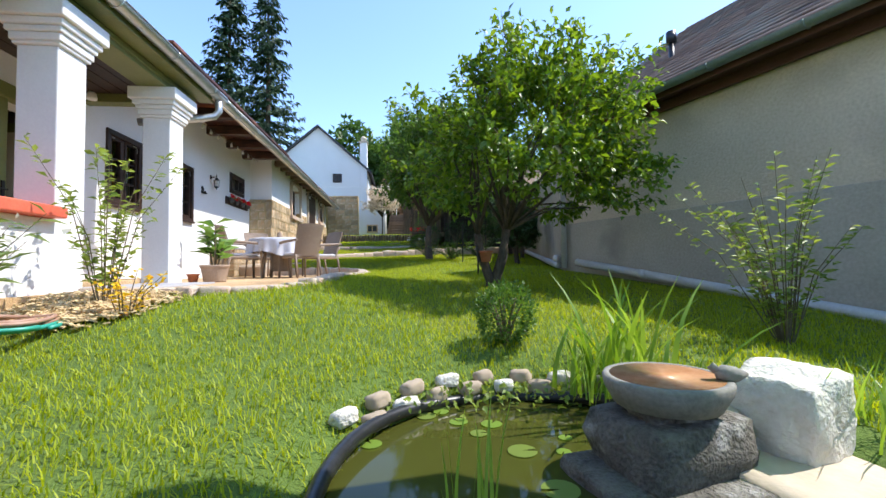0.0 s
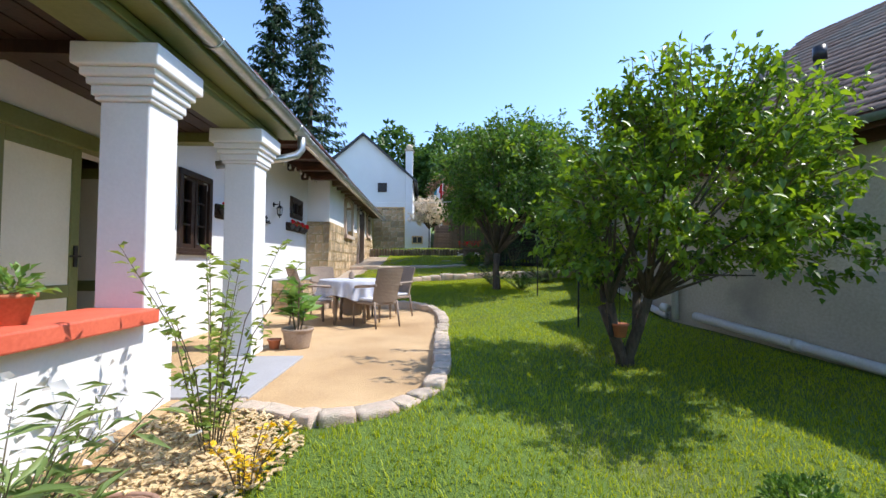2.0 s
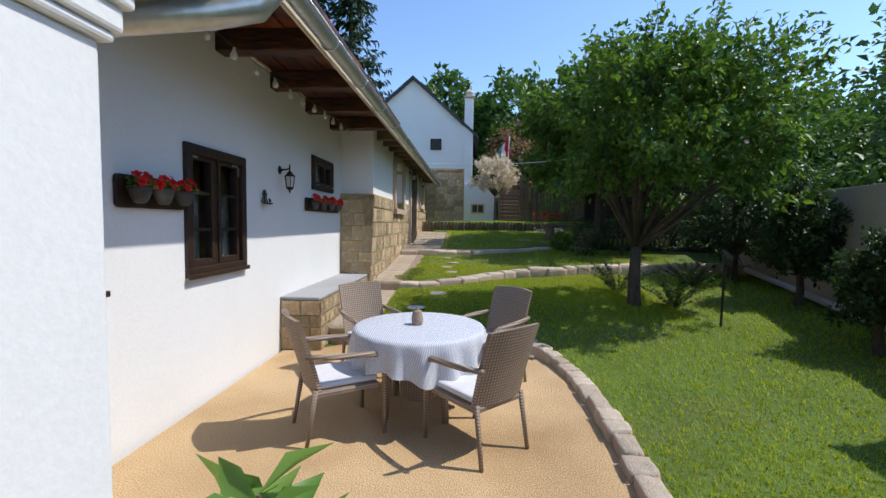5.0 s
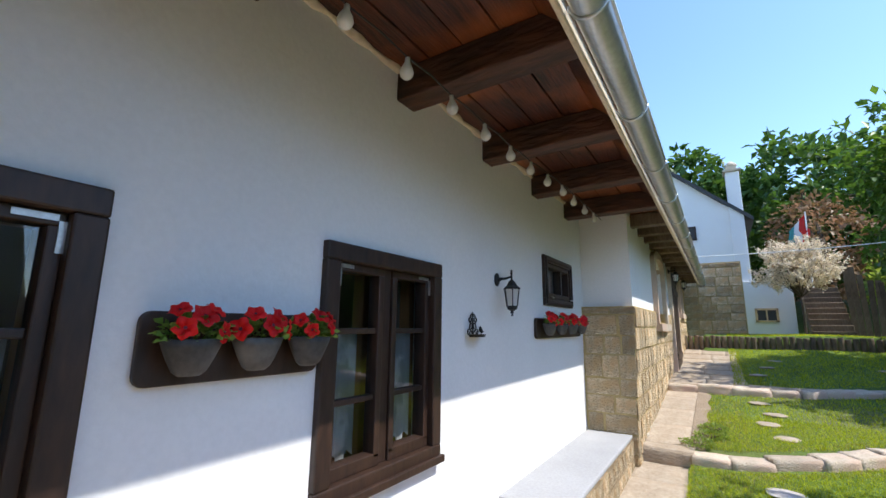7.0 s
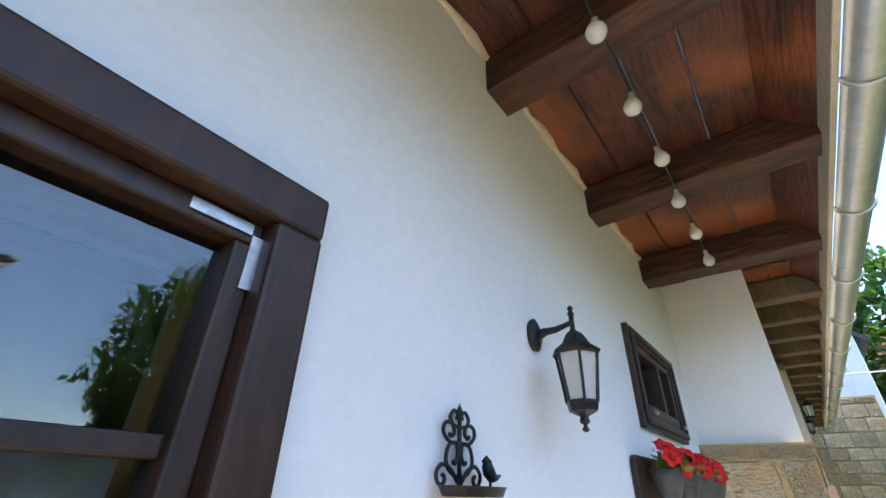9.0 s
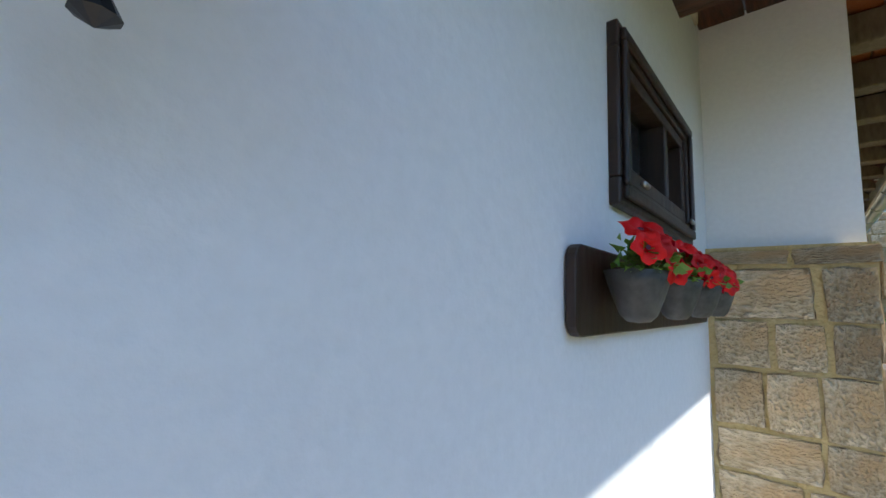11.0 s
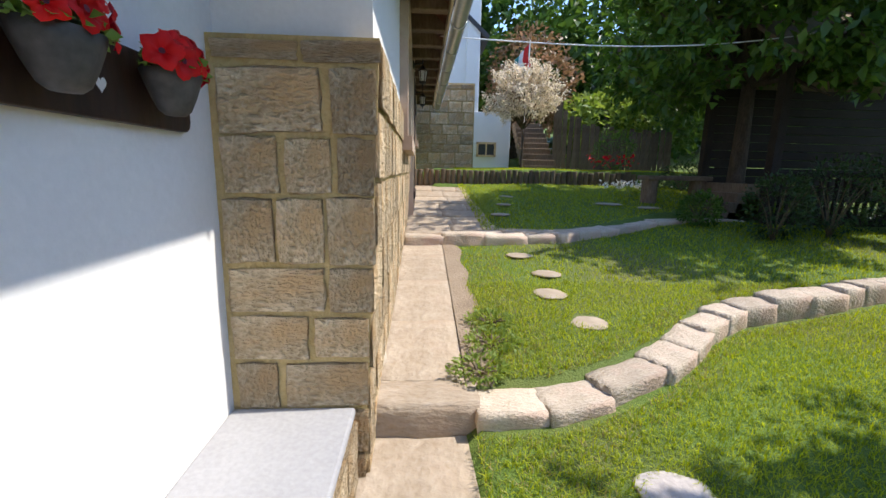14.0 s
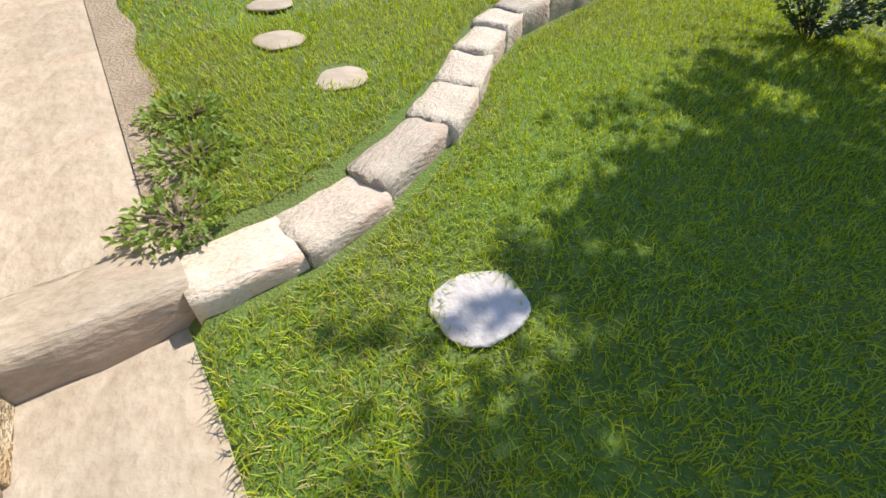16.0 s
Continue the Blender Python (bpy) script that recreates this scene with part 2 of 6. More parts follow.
    "leaf_cherry": leaf_material("cherry_leaf", (0.04, 0.10, 0.02), (0.13, 0.24, 0.04), 0.4, 0.4),
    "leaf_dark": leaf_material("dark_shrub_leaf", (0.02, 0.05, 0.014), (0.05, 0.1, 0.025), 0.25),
    "leaf_far": leaf_material("far_tree_leaf", (0.035, 0.085, 0.02), (0.095, 0.18, 0.035), 0.3),
    "leaf_pink": leaf_material("smoke_bush_leaf", (0.2, 0.14, 0.06), (0.34, 0.22, 0.13), 0.3),
    "leaf_willow": leaf_material("dappled_willow_leaf", (0.55, 0.49, 0.31), (0.86, 0.78, 0.66), 0.35),
    "leaf_light": leaf_material("light_shrub_leaf", (0.13, 0.21, 0.035), (0.28, 0.36, 0.08), 0.4),
    "leaf_needle": leaf_material("spruce_needle", (0.012, 0.032, 0.016), (0.04, 0.085, 0.03), 0.12, 0.6),
    "leaf_pot": leaf_material("pot_plant_leaf", (0.1, 0.21, 0.04), (0.2, 0.33, 0.08), 0.35),
    "leaf_oleander": leaf_material("oleander_leaf", (0.11, 0.18, 0.045), (0.27, 0.34, 0.12), 0.3),
    "leaf_reed": leaf_material("iris_leaf", (0.14, 0.26, 0.03), (0.28, 0.42, 0.07), 0.4),
    "grass": leaf_material("grass_blade", (0.16, 0.25, 0.012), (0.47, 0.52, 0.038), 0.48, 0.5),
    "grass_dry": leaf_material("dry_grass_blade", (0.25, 0.23, 0.07), (0.4, 0.34, 0.13), 0.3, 0.6),
    "petal": leaf_material("red_petal", (0.55, 0.003, 0.003), (0.80, 0.008, 0.005), 0.15, 0.6),
    "petal_dark": material("flower_throat", (0.06, 0.006, 0.02), (0.12, 0.01, 0.03), 20, 60, 0.8, bump=0.1),
    "petal_white": leaf_material("white_petal", (0.7, 0.68, 0.64), (0.85, 0.83, 0.8), 0.3, 0.6),
    "petal_yellow": leaf_material("yellow_petal", (0.75, 0.5, 0.02), (0.85, 0.62, 0.05), 0.3, 0.6),
    "glass": glass_material("window_glass"),
}


def weave_material(name, a, b, sx, sz, bump):
    """Two crossing wave textures: woven rattan strands or striped cloth."""
    m = bpy.data.materials.new(name)
    m.use_nodes = True
    n, l = m.node_tree.nodes, m.node_tree.links
    p = n["Principled BSDF"]
    tc = n.new("ShaderNodeTexCoord")
    waves = []
    for axis, s in (("X", sx), ("Z", sz)):
        if s:
            w = n.new("ShaderNodeTexWave")
            w.wave_type, w.bands_direction = "BANDS", axis
            w.inputs["Scale"].default_value = s
            l.new(tc.outputs["UV" if not sz else "Object"], w.inputs["Vector"])
            waves.append(w)
    fac = waves[0].outputs["Fac"]
    if len(waves) > 1:
        mu = n.new("ShaderNodeMath")
        mu.operation = "MULTIPLY"
        l.new(fac, mu.inputs[0])
        l.new(waves[1].outputs["Fac"], mu.inputs[1])
        fac = mu.outputs[0]
    mix = n.new("ShaderNodeMix")
    mix.data_type = "RGBA"
    mix.inputs["A"].default_value, mix.inputs["B"].default_value = (*a, 1), (*b, 1)
    l.new(fac, mix.inputs["Factor"])
    l.new(mix.outputs["Result"], p.inputs["Base Color"])
    p.inputs["Roughness"].default_value = 0.7
    bp = n.new("ShaderNodeBump")
    bp.inputs["Strength"].default_value, bp.inputs["Distance"].default_value = bump, 0.004
    l.new(fac, bp.inputs["Height"])
    l.new(bp.outputs[0], p.inputs["Normal"])
    return m


M["rattan"] = weave_material("woven_rattan", (0.2, 0.145, 0.105), (0.46, 0.37, 0.29), 14, 14, 0.9)
M["cloth"] = weave_material("striped_cloth", (0.3, 0.33, 0.42), (0.78, 0.78, 0.8), 22, 0, 0.1)


# ---- mesh building ----
class Build:
    """Collects the faces of one mesh."""

    def __init__(self):
        self.v, self.f, self.mi, self.cur = [], [], [], 0

    def face(self, ids):
        self.f.append(tuple(ids))
        self.mi.append(self.cur)

    def add(self, pts):
        k = len(self.v)
        self.v.extend([tuple(p) for p in pts])
        return k

    def box(self, x0, x1, y0, y1, z0, z1, m=None):
        c = [Vector((x, y, z)) for z in (z0, z1) for y in (y0, y1) for x in (x0, x1)]
        k = self.add([m @ p if m else p for p in c])
        for q in ((0, 2, 3, 1), (4, 5, 7, 6), (0, 1, 5, 4), (2, 6, 7, 3), (0, 4, 6, 2), (1, 3, 7, 5)):
            self.face([k + i for i in q])
        return self

    def sheet(self, x, y0, y1, z0, z1):
        k = self.add([(x, y0, z0), (x, y1, z0), (x, y1, z1), (x, y0, z1)])
        self.face((k, k + 1, k + 2, k + 3))
        return self

    def tube(self, pts, radii, n=8, cap=True):
        pts = [Vector(p) for p in pts]
        if not hasattr(radii, "__len__"):
            radii = [radii] * len(pts)
        rings = []
        for i, p in enumerate(pts):
            d = (pts[min(i + 1, len(pts) - 1)] - pts[max(i - 1, 0)]).normalized()
            u = d.orthogonal().normalized() if i == 0 else (u - d * u.dot(d)).normalized()
            w = d.cross(u)
            rings.append(self.add([p + radii[i] * (math.cos(2 * math.pi * a / n) * u + math.sin(2 * math.pi * a / n) * w) for a in range(n)]))
        for r0, r1 in zip(rings, rings[1:]):
            for a in range(n):
                b = (a + 1) % n
                self.face((r0 + a, r0 + b, r1 + b, r1 + a))
        if cap:
            self.face([rings[0] + a for a in reversed(range(n))])
            self.face([rings[-1] + a for a in range(n)])
        return self

    def lathe(self, prof, n=20, at=(0, 0, 0), sx=1.0):
        rings = [self.add([(at[0] + sx * r * math.cos(2 * math.pi * a / n), at[1] + r * math.sin(2 * math.pi * a / n), at[2] + z) for a in range(n)]) for r, z in prof]
        for r0, r1 in zip(rings, rings[1:]):
            for a in range(n):
                b = (a + 1) % n
                self.face((r0 + a, r0 + b, r1 + b, r1 + a))
        if prof[0][0] > 0.001:
            self.face([rings[0] + a for a in reversed(range(n))])
        if prof[-1][0] > 0.001:
            self.face([rings[-1] + a for a in range(n)])
        return self

    def poly_prism(self, pts, z0, z1):
        k = len(pts)
        a, b = self.add([(x, y, z0) for x, y in pts]), self.add([(x, y, z1) for x, y in pts])
        self.face([b + i for i in range(k)])
        self.face([a + i for i in reversed(range(k))])
        for i in range(k):
            j = (i + 1) % k
            self.face((a + i, a + j, b + j, b + i))
        return self

    def make(self, name, mats, parent=None, smooth=False, bevel=0.0, m=None):
        me = bpy.data.meshes.new(name)
        me.from_pydata(self.v, [], self.f)
        for k in (mats if isinstance(mats, (list, tuple)) else [mats]):
            me.materials.append(M[k])
        me.polygons.foreach_set("material_index", self.mi)
        if smooth:
            me.polygons.foreach_set("use_smooth", [True] * len(me.polygons))
        ob = new(name, me)
        if m:
            ob.matrix_basis = m
        if parent:
            ob.parent = parent
        if bevel:
            mod = ob.modifiers.new("bevel", "BEVEL")
            mod.width, mod.segments, mod.limit_method = bevel, 2, "ANGLE"
        return ob


def empty(name, m=None):
    ob = new(name)
    if m:
        ob.matrix_basis = m
    return ob


def raw_mesh(name, verts, faces, mat, parent=None, smooth=False):
    me = bpy.data.meshes.new(name)
    me.from_pydata(verts, [], faces)
    me.materials.append(M[mat])
    if smooth:
        me.polygons.foreach_set("use_smooth", [True] * len(me.polygons))
    ob = new(name, me)
    if parent:
        ob.parent = parent
    return ob


def fast_mesh(name, verts, quads, mat, parent=None):
    """A mesh of quads straight from numpy arrays."""
    me = bpy.data.meshes.new(name)
    me.vertices.add(len(verts))
    me.vertices.foreach_set("co", np.asarray(verts, dtype=np.float32).ravel())
    k = len(quads)
    me.loops.add(4 * k)
    me.loops.foreach_set("vertex_index", np.asarray(quads, dtype=np.int32).ravel())
    me.polygons.add(k)
    me.polygons.foreach_set("loop_start", np.arange(k, dtype=np.int32) * 4)
    me.update(calc_edges=True)
    me.materials.append(M[mat])
    ob = new(name, me)
    if parent:
        ob.parent = parent
    return ob


def leaves(name, pos, axis, size, mat, parent=None, width=0.45, droop=0.25, rng=None):
    """Folded leaves: two quads each, at pos along axis."""
    rng = rng or np.random.default_rng(5)
    pos, axis = np.asarray(pos), np.asarray(axis)
    n = len(pos)
    axis = axis / np.maximum(np.linalg.norm(axis, axis=1, keepdims=True), 1e-6)
    up = np.tile([0.0, 0.0, 1.0], (n, 1)) + rng.normal(0, 0.55, (n, 3))
    side = np.cross(axis, up)
    side /= np.maximum(np.linalg.norm(side, axis=1, keepdims=True), 1e-6)
    nor = np.cross(side, axis)
    s = (np.asarray(size) * rng.uniform(0.6, 1.2, n))[:, None]
    w = s * width * 0.5
    base, tip = pos, pos + axis * s - nor * s * droop
    mid = pos + axis * s * 0.5
    v = np.stack([base, mid + side * w + nor * w * 0.35, tip, mid - side * w + nor * w * 0.35, mid - nor * s * droop * 0.3], 1)
    k = np.arange(n)[:, None] * 5
    q = np.concatenate([k + np.array([0, 4, 2, 1]), k + np.array([0, 3, 2, 4])], 0)
    return fast_mesh(name, v.reshape(-1, 3), q, mat, parent)


_rock_cache = {}


def rock(seed, size, rough=0.18, squash=0.45, cuts=3):
    """A worn stone: a subdivided box, rounded and made uneven."""
    bm = bmesh.new()
    bmesh.ops.create_cube(bm, size=2)
    bmesh.ops.subdivide_edges(bm, edges=bm.edges[:], cuts=cuts, use_grid_fill=True)
    off = Vector((seed * 3.7, seed * 1.3, seed * 2.1))
    for v in bm.verts:
        d = v.co.normalized()
        c = v.co.lerp(d * 1.25, squash)
        c += d * (noise.noise(d * 1.6 + off) * rough + noise.noise(d * 4.5 + off) * rough * 0.4)
        v.co = Vector((c.x * size[0], c.y * size[1], c.z * size[2]))
    me = bpy.data.meshes.new("stone")
    bm.to_mesh(me)
    bm.free()
    me.polygons.foreach_set("use_smooth", [True] * len(me.polygons))
    return me


def place(name, me, mat, m, parent=None):
    if not me.materials:
        me.materials.append(M[mat])
    ob = new(name, me)
    ob.matrix_basis = m
    if parent:
        ob.parent = parent
    return ob


def smoothstep(a, b, t):
    t = np.clip((t - a) / (b - a), 0, 1)
    return t * t * (3 - 2 * t)


# ---- ground ----
W1X, W1Y = [-4.5, -3.42, -2.95, -2.5, -2.05, -1.6, -1.15, -0.5, 0.6, 3.0, 6.0], [12.88, 12.88, 12.90, 13.08, 13.36, 13.78, 14.06, 14.22, 14.5, 14.9, 15.2]
W2X, W2Y = [-4.5, -2.9, -2.0, -1.2, 0.0, 2.5, 6.0], [15.98, 15.98, 16.0, 16.5, 17.25, 17.6, 18.0]
PAL_Y = 20.6
POND = (0.32, 1.40, 0.80, 0.98)
WATER = -0.575


def lawn(x, y):
    """Height of the garden at x, y (arrays)."""
    x, y = np.asarray(x, float), np.asarray(y, float)
    low = -0.58 + 0.078 * y - 0.075 * np.clip(x - 2, 0, 3) * np.clip((7 - y) / 4, 0, 1)
    low = np.maximum(low, -0.66)
    low = np.where(y < 1.2, np.minimum(low, -0.66 + 0.17 * np.clip(y / 1.2, 0, 1)), low)
    low = low + 0.235 * np.clip((0.1 - x) / 1.2, 0, 1) * smoothstep(2.2, 3.7, y) * (1 - smoothstep(5.0, 8.0, y))
    low = low - 0.13 * smoothstep(8.0, 9.5, y) * (1 - smoothstep(10.8, 11.8, y)) * np.clip((0.6 - x) / 1.2, 0, 1)
    low = low - 0.13 * (1 - smoothstep(1.0, 2.0, in_pond(x, y)))
    mid = 0.53 + 0.10 * (y - 13)
    top = 0.93 + 0.11 * (y - 16.2)
    w1, w2 = np.interp(x, W1X, W1Y), np.interp(x, W2X, W2Y)
    z = low + (mid - low) * smoothstep(-0.02, 0.1, y - w1 - 0.05)
    z = z + (top - z) * smoothstep(-0.02, 0.1, y - w2 - 0.05)
    z = z + (1.74 - z) * smoothstep(0.02, 0.12, y - PAL_Y) * (y > PAL_Y)
    z = z + np.clip(y - 27, 0, 40) * 0.16
    return z


def in_pond(x, y, grow=0.0):
    px, py, rx, ry = POND
    return ((x - px) / (rx + grow)) ** 2 + ((y - py) / (ry + grow)) ** 2


SANDX = [-4.45, -3.0, -2.45, -1.95, -1.5, -1.16, -1.06, -1.04, -1.0, -0.93, -0.93, -1.1, -1.4, -1.95, -3.4, -3.95, -4.45]
SANDY = [4.3, 4.1, 4.1, 3.85, 3.98, 4.4, 5.0, 5.7, 7.0, 8.0, 9.3, 10.0, 10.5, 10.75, 10.75, 10.2, 10.15]


def inside(px, py, x, y):
    """Which points lie inside a polygon."""
    res = np.zeros(np.shape(x), bool)
    j = len(px) - 1
    for i in range(len(px)):
        hit = ((py[i] > y) != (py[j] > y)) & (x < (px[j] - px[i]) * (y - py[i]) / (py[j] - py[i] + 1e-12) + px[i])
        res ^= hit
        j = i
    return res


def build_ground():
    xs = np.concatenate([[-600, -200, -80, -40, -20, -12, -8], np.arange(-5.4, 6.4, 0.1), [8, 12, 20, 40, 80, 200, 600]])
    ys = np.concatenate([[-600, -200, -80, -30, -12, -6, -3], np.arange(-1.5, 23, 0.1), [25, 27, 30, 36, 45, 60, 90, 200, 600]])
    gx, gy = np.meshgrid(xs, ys)
    gz = lawn(gx, gy)
    wob = np.sin(gx * 1.7 + gy * 0.9) * np.cos(gy * 1.3 - gx * 0.6) * 0.02
    gz = gz + np.where((gx > -3.4) & (gx < 5), wob, 0)
    gz = np.where(inside(SANDX, SANDY, gx, gy), np.minimum(gz, 0.0) - 0.12, gz)
    gz = np.where((gx < -3.0) & (gy < 10), np.minimum(gz, -0.12), gz)
    gz = np.where((gx < -3.43) & (gy > 10), gz - 0.1, gz)
    gz = np.where((gx < -2.72) & (gy > 16.0) & (gy < 20.5), gz - 0.1, gz)
    e = in_pond(gx, gy)
    gz = np.where(e < 1.0, np.minimum(gz, WATER - 0.05 - 0.4 * np.clip(1 - e, 0, 1)), gz)
    nx = len(xs)
    i = (np.arange(len(ys) - 1)[:, None] * nx + np.arange(nx - 1)[None, :]).ravel()
    ob = fast_mesh("ground", np.stack([gx, gy, gz], -1).reshape(-1, 3), np.stack([i, i + 1, i + nx + 1, i + nx], 1), "soil")
    tagged(ob, "green lawn and earth of the sloping garden", "ground", kind="structure")


build_ground()

sand = Build()
sand.poly_prism(list(zip(SANDX, SANDY)), -0.3, 0.0)
sand.poly_prism([(-4.5, 3.0), (-3.0, 3.0), (-3.0, 4.2), (-4.5, 4.4)], -0.3, -0.004)
tagged(sand.make("pavement_sand_terrace", "sand"), "ochre sand gravel terrace beside the white house", "terrace", kind="structure")
porch = Build()
porch.box(-7.5, -3.44, -4.0, 6.3, -0.4, 0.07)
tagged(porch.make("floor_porch", "sand", bevel=0.01), "ochre porch floor behind the white pillars", "floor", kind="structure")
slabp = Build()
slabp.box(-3.44, -2.55, 4.25, 5.66, -0.3, 0.02)
tagged(slabp.make("pavement_porch_slab", "concrete", bevel=0.008), "pale grey concrete slab before the porch", "slab", kind="structure")


# ---- house on the west side ----
def wall_x(b, x0, x1, y0, y1, z0, z1, holes):
    """A wall across x, pierced by holes (ya, yb, za, zb)."""
    ys = sorted({y0, y1, *[h[0] for h in holes], *[h[1] for h in holes]})
    zs = sorted(z for z in {z0, z1, *[h[2] for h in holes], *[h[3] for h in holes]} if z0 <= z <= z1)
    for ya, yb in zip(ys, ys[1:]):
        for za, zb in zip(zs, zs[1:]):
            cy, cz = (ya + yb) / 2, (za + zb) / 2
            if not any(h[0] < cy < h[1] and h[2] < cz < h[3] for h in holes):
                b.box(x0, x1, ya, yb, za, zb)


WA, WB = -4.5, -3.9  # faces of the long wall and of the stone part
WIN1, WIN2, WIN3 = (6.63, 7.47, 1.143, 2.295), (8.28, 9.22, 1.143, 2.295), (11.13, 12.07, 2.13, 2.65)
DOOR = (4.2, 6.0, 0.07, 2.14)
inset = 0.06
b = Build()
wall_x(b, WA - 0.4, WA, -4.0, 12.62, -0.4, 3.47, [(w[0] + inset, w[1] - inset, w[2] + inset, w[3] - inset) for w in (WIN1, WIN2, WIN3)] + [DOOR])
tagged(b.make("wall_house", "plaster"), "white plastered house wall", "wall", kind="structure")
AW1, AW2, SDOOR = (14.75, 15.95, 2.0, 3.0), (19.7, 20.5, 2.3, 3.1), (17.35, 18.55, 0.95, 3.2)
b = Build()
wall_x(b, WB - 0.9, WB, 12.62, 21.6, 2.165, 3.45, [AW1, AW2, SDOOR])
wall_x(b, WB - 0.9, WB - 0.12, 12.62, 21.6, -0.3, 2.165, [AW1, AW2, SDOOR])
tagged(b.make("wall_stone_wing", "plaster"), "white plaster above the stone part of the house", "wall", kind="structure")
# rooms added behind the windows, coloured dark to read as unlit
b = Build()
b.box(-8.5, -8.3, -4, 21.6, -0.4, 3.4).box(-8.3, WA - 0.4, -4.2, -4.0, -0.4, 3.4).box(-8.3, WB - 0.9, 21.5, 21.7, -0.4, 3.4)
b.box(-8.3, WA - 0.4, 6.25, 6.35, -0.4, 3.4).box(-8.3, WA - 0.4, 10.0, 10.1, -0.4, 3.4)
tagged(b.make("wall_rooms", "dark_room"), "added inner walls of the house, indoor dimness in their colour", "wall", kind="structure")
b = Build()
b.box(-8.3, WA - 0.4, -4, 21.5, -0.4, 0.05)
tagged(b.make("floor_rooms", "beige"), "plain floor inside the house", "floor", kind="structure")
b = Build()
b.box(-8.3, WA - 0.42, 3.5, 6.2, -0.3, 0.06).box(-6.6, -6.5, 3.4, 6.24, 0.06, 3.2)
tagged(b.make("wall_entrance_hall", "beige"), "beige wall inside the entrance hall", "wall", kind="structure")
b = Build()
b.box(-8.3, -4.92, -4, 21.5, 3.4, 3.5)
tagged(b.make("ceiling_rooms", "dark_room"), "added ceiling of the rooms, indoor dimness in its colour", "ceiling", kind="structure")

# eave boards and beams
b = Build()
for k in range(5):
    x0 = WA + k * 0.22
    b.box(x0 + 0.004, x0 + 0.216, 6.3, 12.62, 3.42 + 0.004 * (k % 2), 3.47)
for k in range(3):
    b.box(WB + 0.003 + k * 0.16, WB + 0.157 + k * 0.16, 12.62, 21.6, 3.40 + 0.004 * (k % 2), 3.45)
tagged(b.make("ceiling_eave", "boards", bevel=0.006), "dark red stained boards under the eave", "eave boards", kind="structure")
b = Build()
b.box(-4.52, -3.0, -4, 6.28, 2.62, 2.66)
for k in range(7):
    b.box(-4.5 + k * 0.2, -4.5 + k * 0.2 + 0.185, -4, 6.28, 2.595, 2.615)
for y in (1.9, 4.08, 6.2):
    b.box(-4.5, -3.3, y - 0.06, y + 0.06, 2.50, 2.6)
tagged(b.make("ceiling_porch", "wood", bevel=0.004), "dark stained boards of the porch ceiling", "porch ceiling", kind="structure")

b = Build()
b.box(-3.462, -3.437, 6.3, 21.6, 3.15, 3.41)
tagged(b.make("trim_eave_lath", "plaster_old", bevel=0.006), "pale flaking mortar and lath at the tile edge", "lath", kind="structure")
b = Build()
b.tube([(WA + 0.004, 6.32 + 0.1 * i, 3.415 + 0.008 * math.sin(i * 2.7)) for i in range(63)], [0.024 + 0.012 * math.sin(i * 1.9) for i in range(63)], 7)
tagged(b.make("trim_eave_mortar", "plaster_old", smooth=True), "ragged mortar joint between wall and eave boards", "mortar", kind="structure")

beam0 = Build()
beam0.box(-0.53, 0.53, -0.085, 0.085, 0, 0.2)
bob = beam0.make("eave_beam", "beam", bevel=0.012, m=pose(-3.98, 6.75, 3.22))
tagged(bob, "dark brown wooden beam under the eave", "beam", "eave beams")
for i, y in enumerate((7.78, 8.85, 9.92, 10.98, 12.05)):
    copy_thing(bob, pose(-3.98, y, 3.22, 0, 0, random.uniform(-1.2, 1.2)))
beam1 = Build()
beam1.box(-0.24, 0.24, -0.07, 0.07, 0, 0.17)
bob = beam1.make("rafter_end", "oldwood", bevel=0.012, m=pose(-3.68, 12.95, 3.22))
tagged(bob, "weathered dark rafter end under the eave", "rafter", "rafter ends")
for i in range(1, 15):
    copy_thing(bob, pose(-3.68, 12.95 + 0.6 * i, 3.22, 0, 0, random.uniform(-2, 2)))

# roof of courses of plain tiles
SL = 44.0


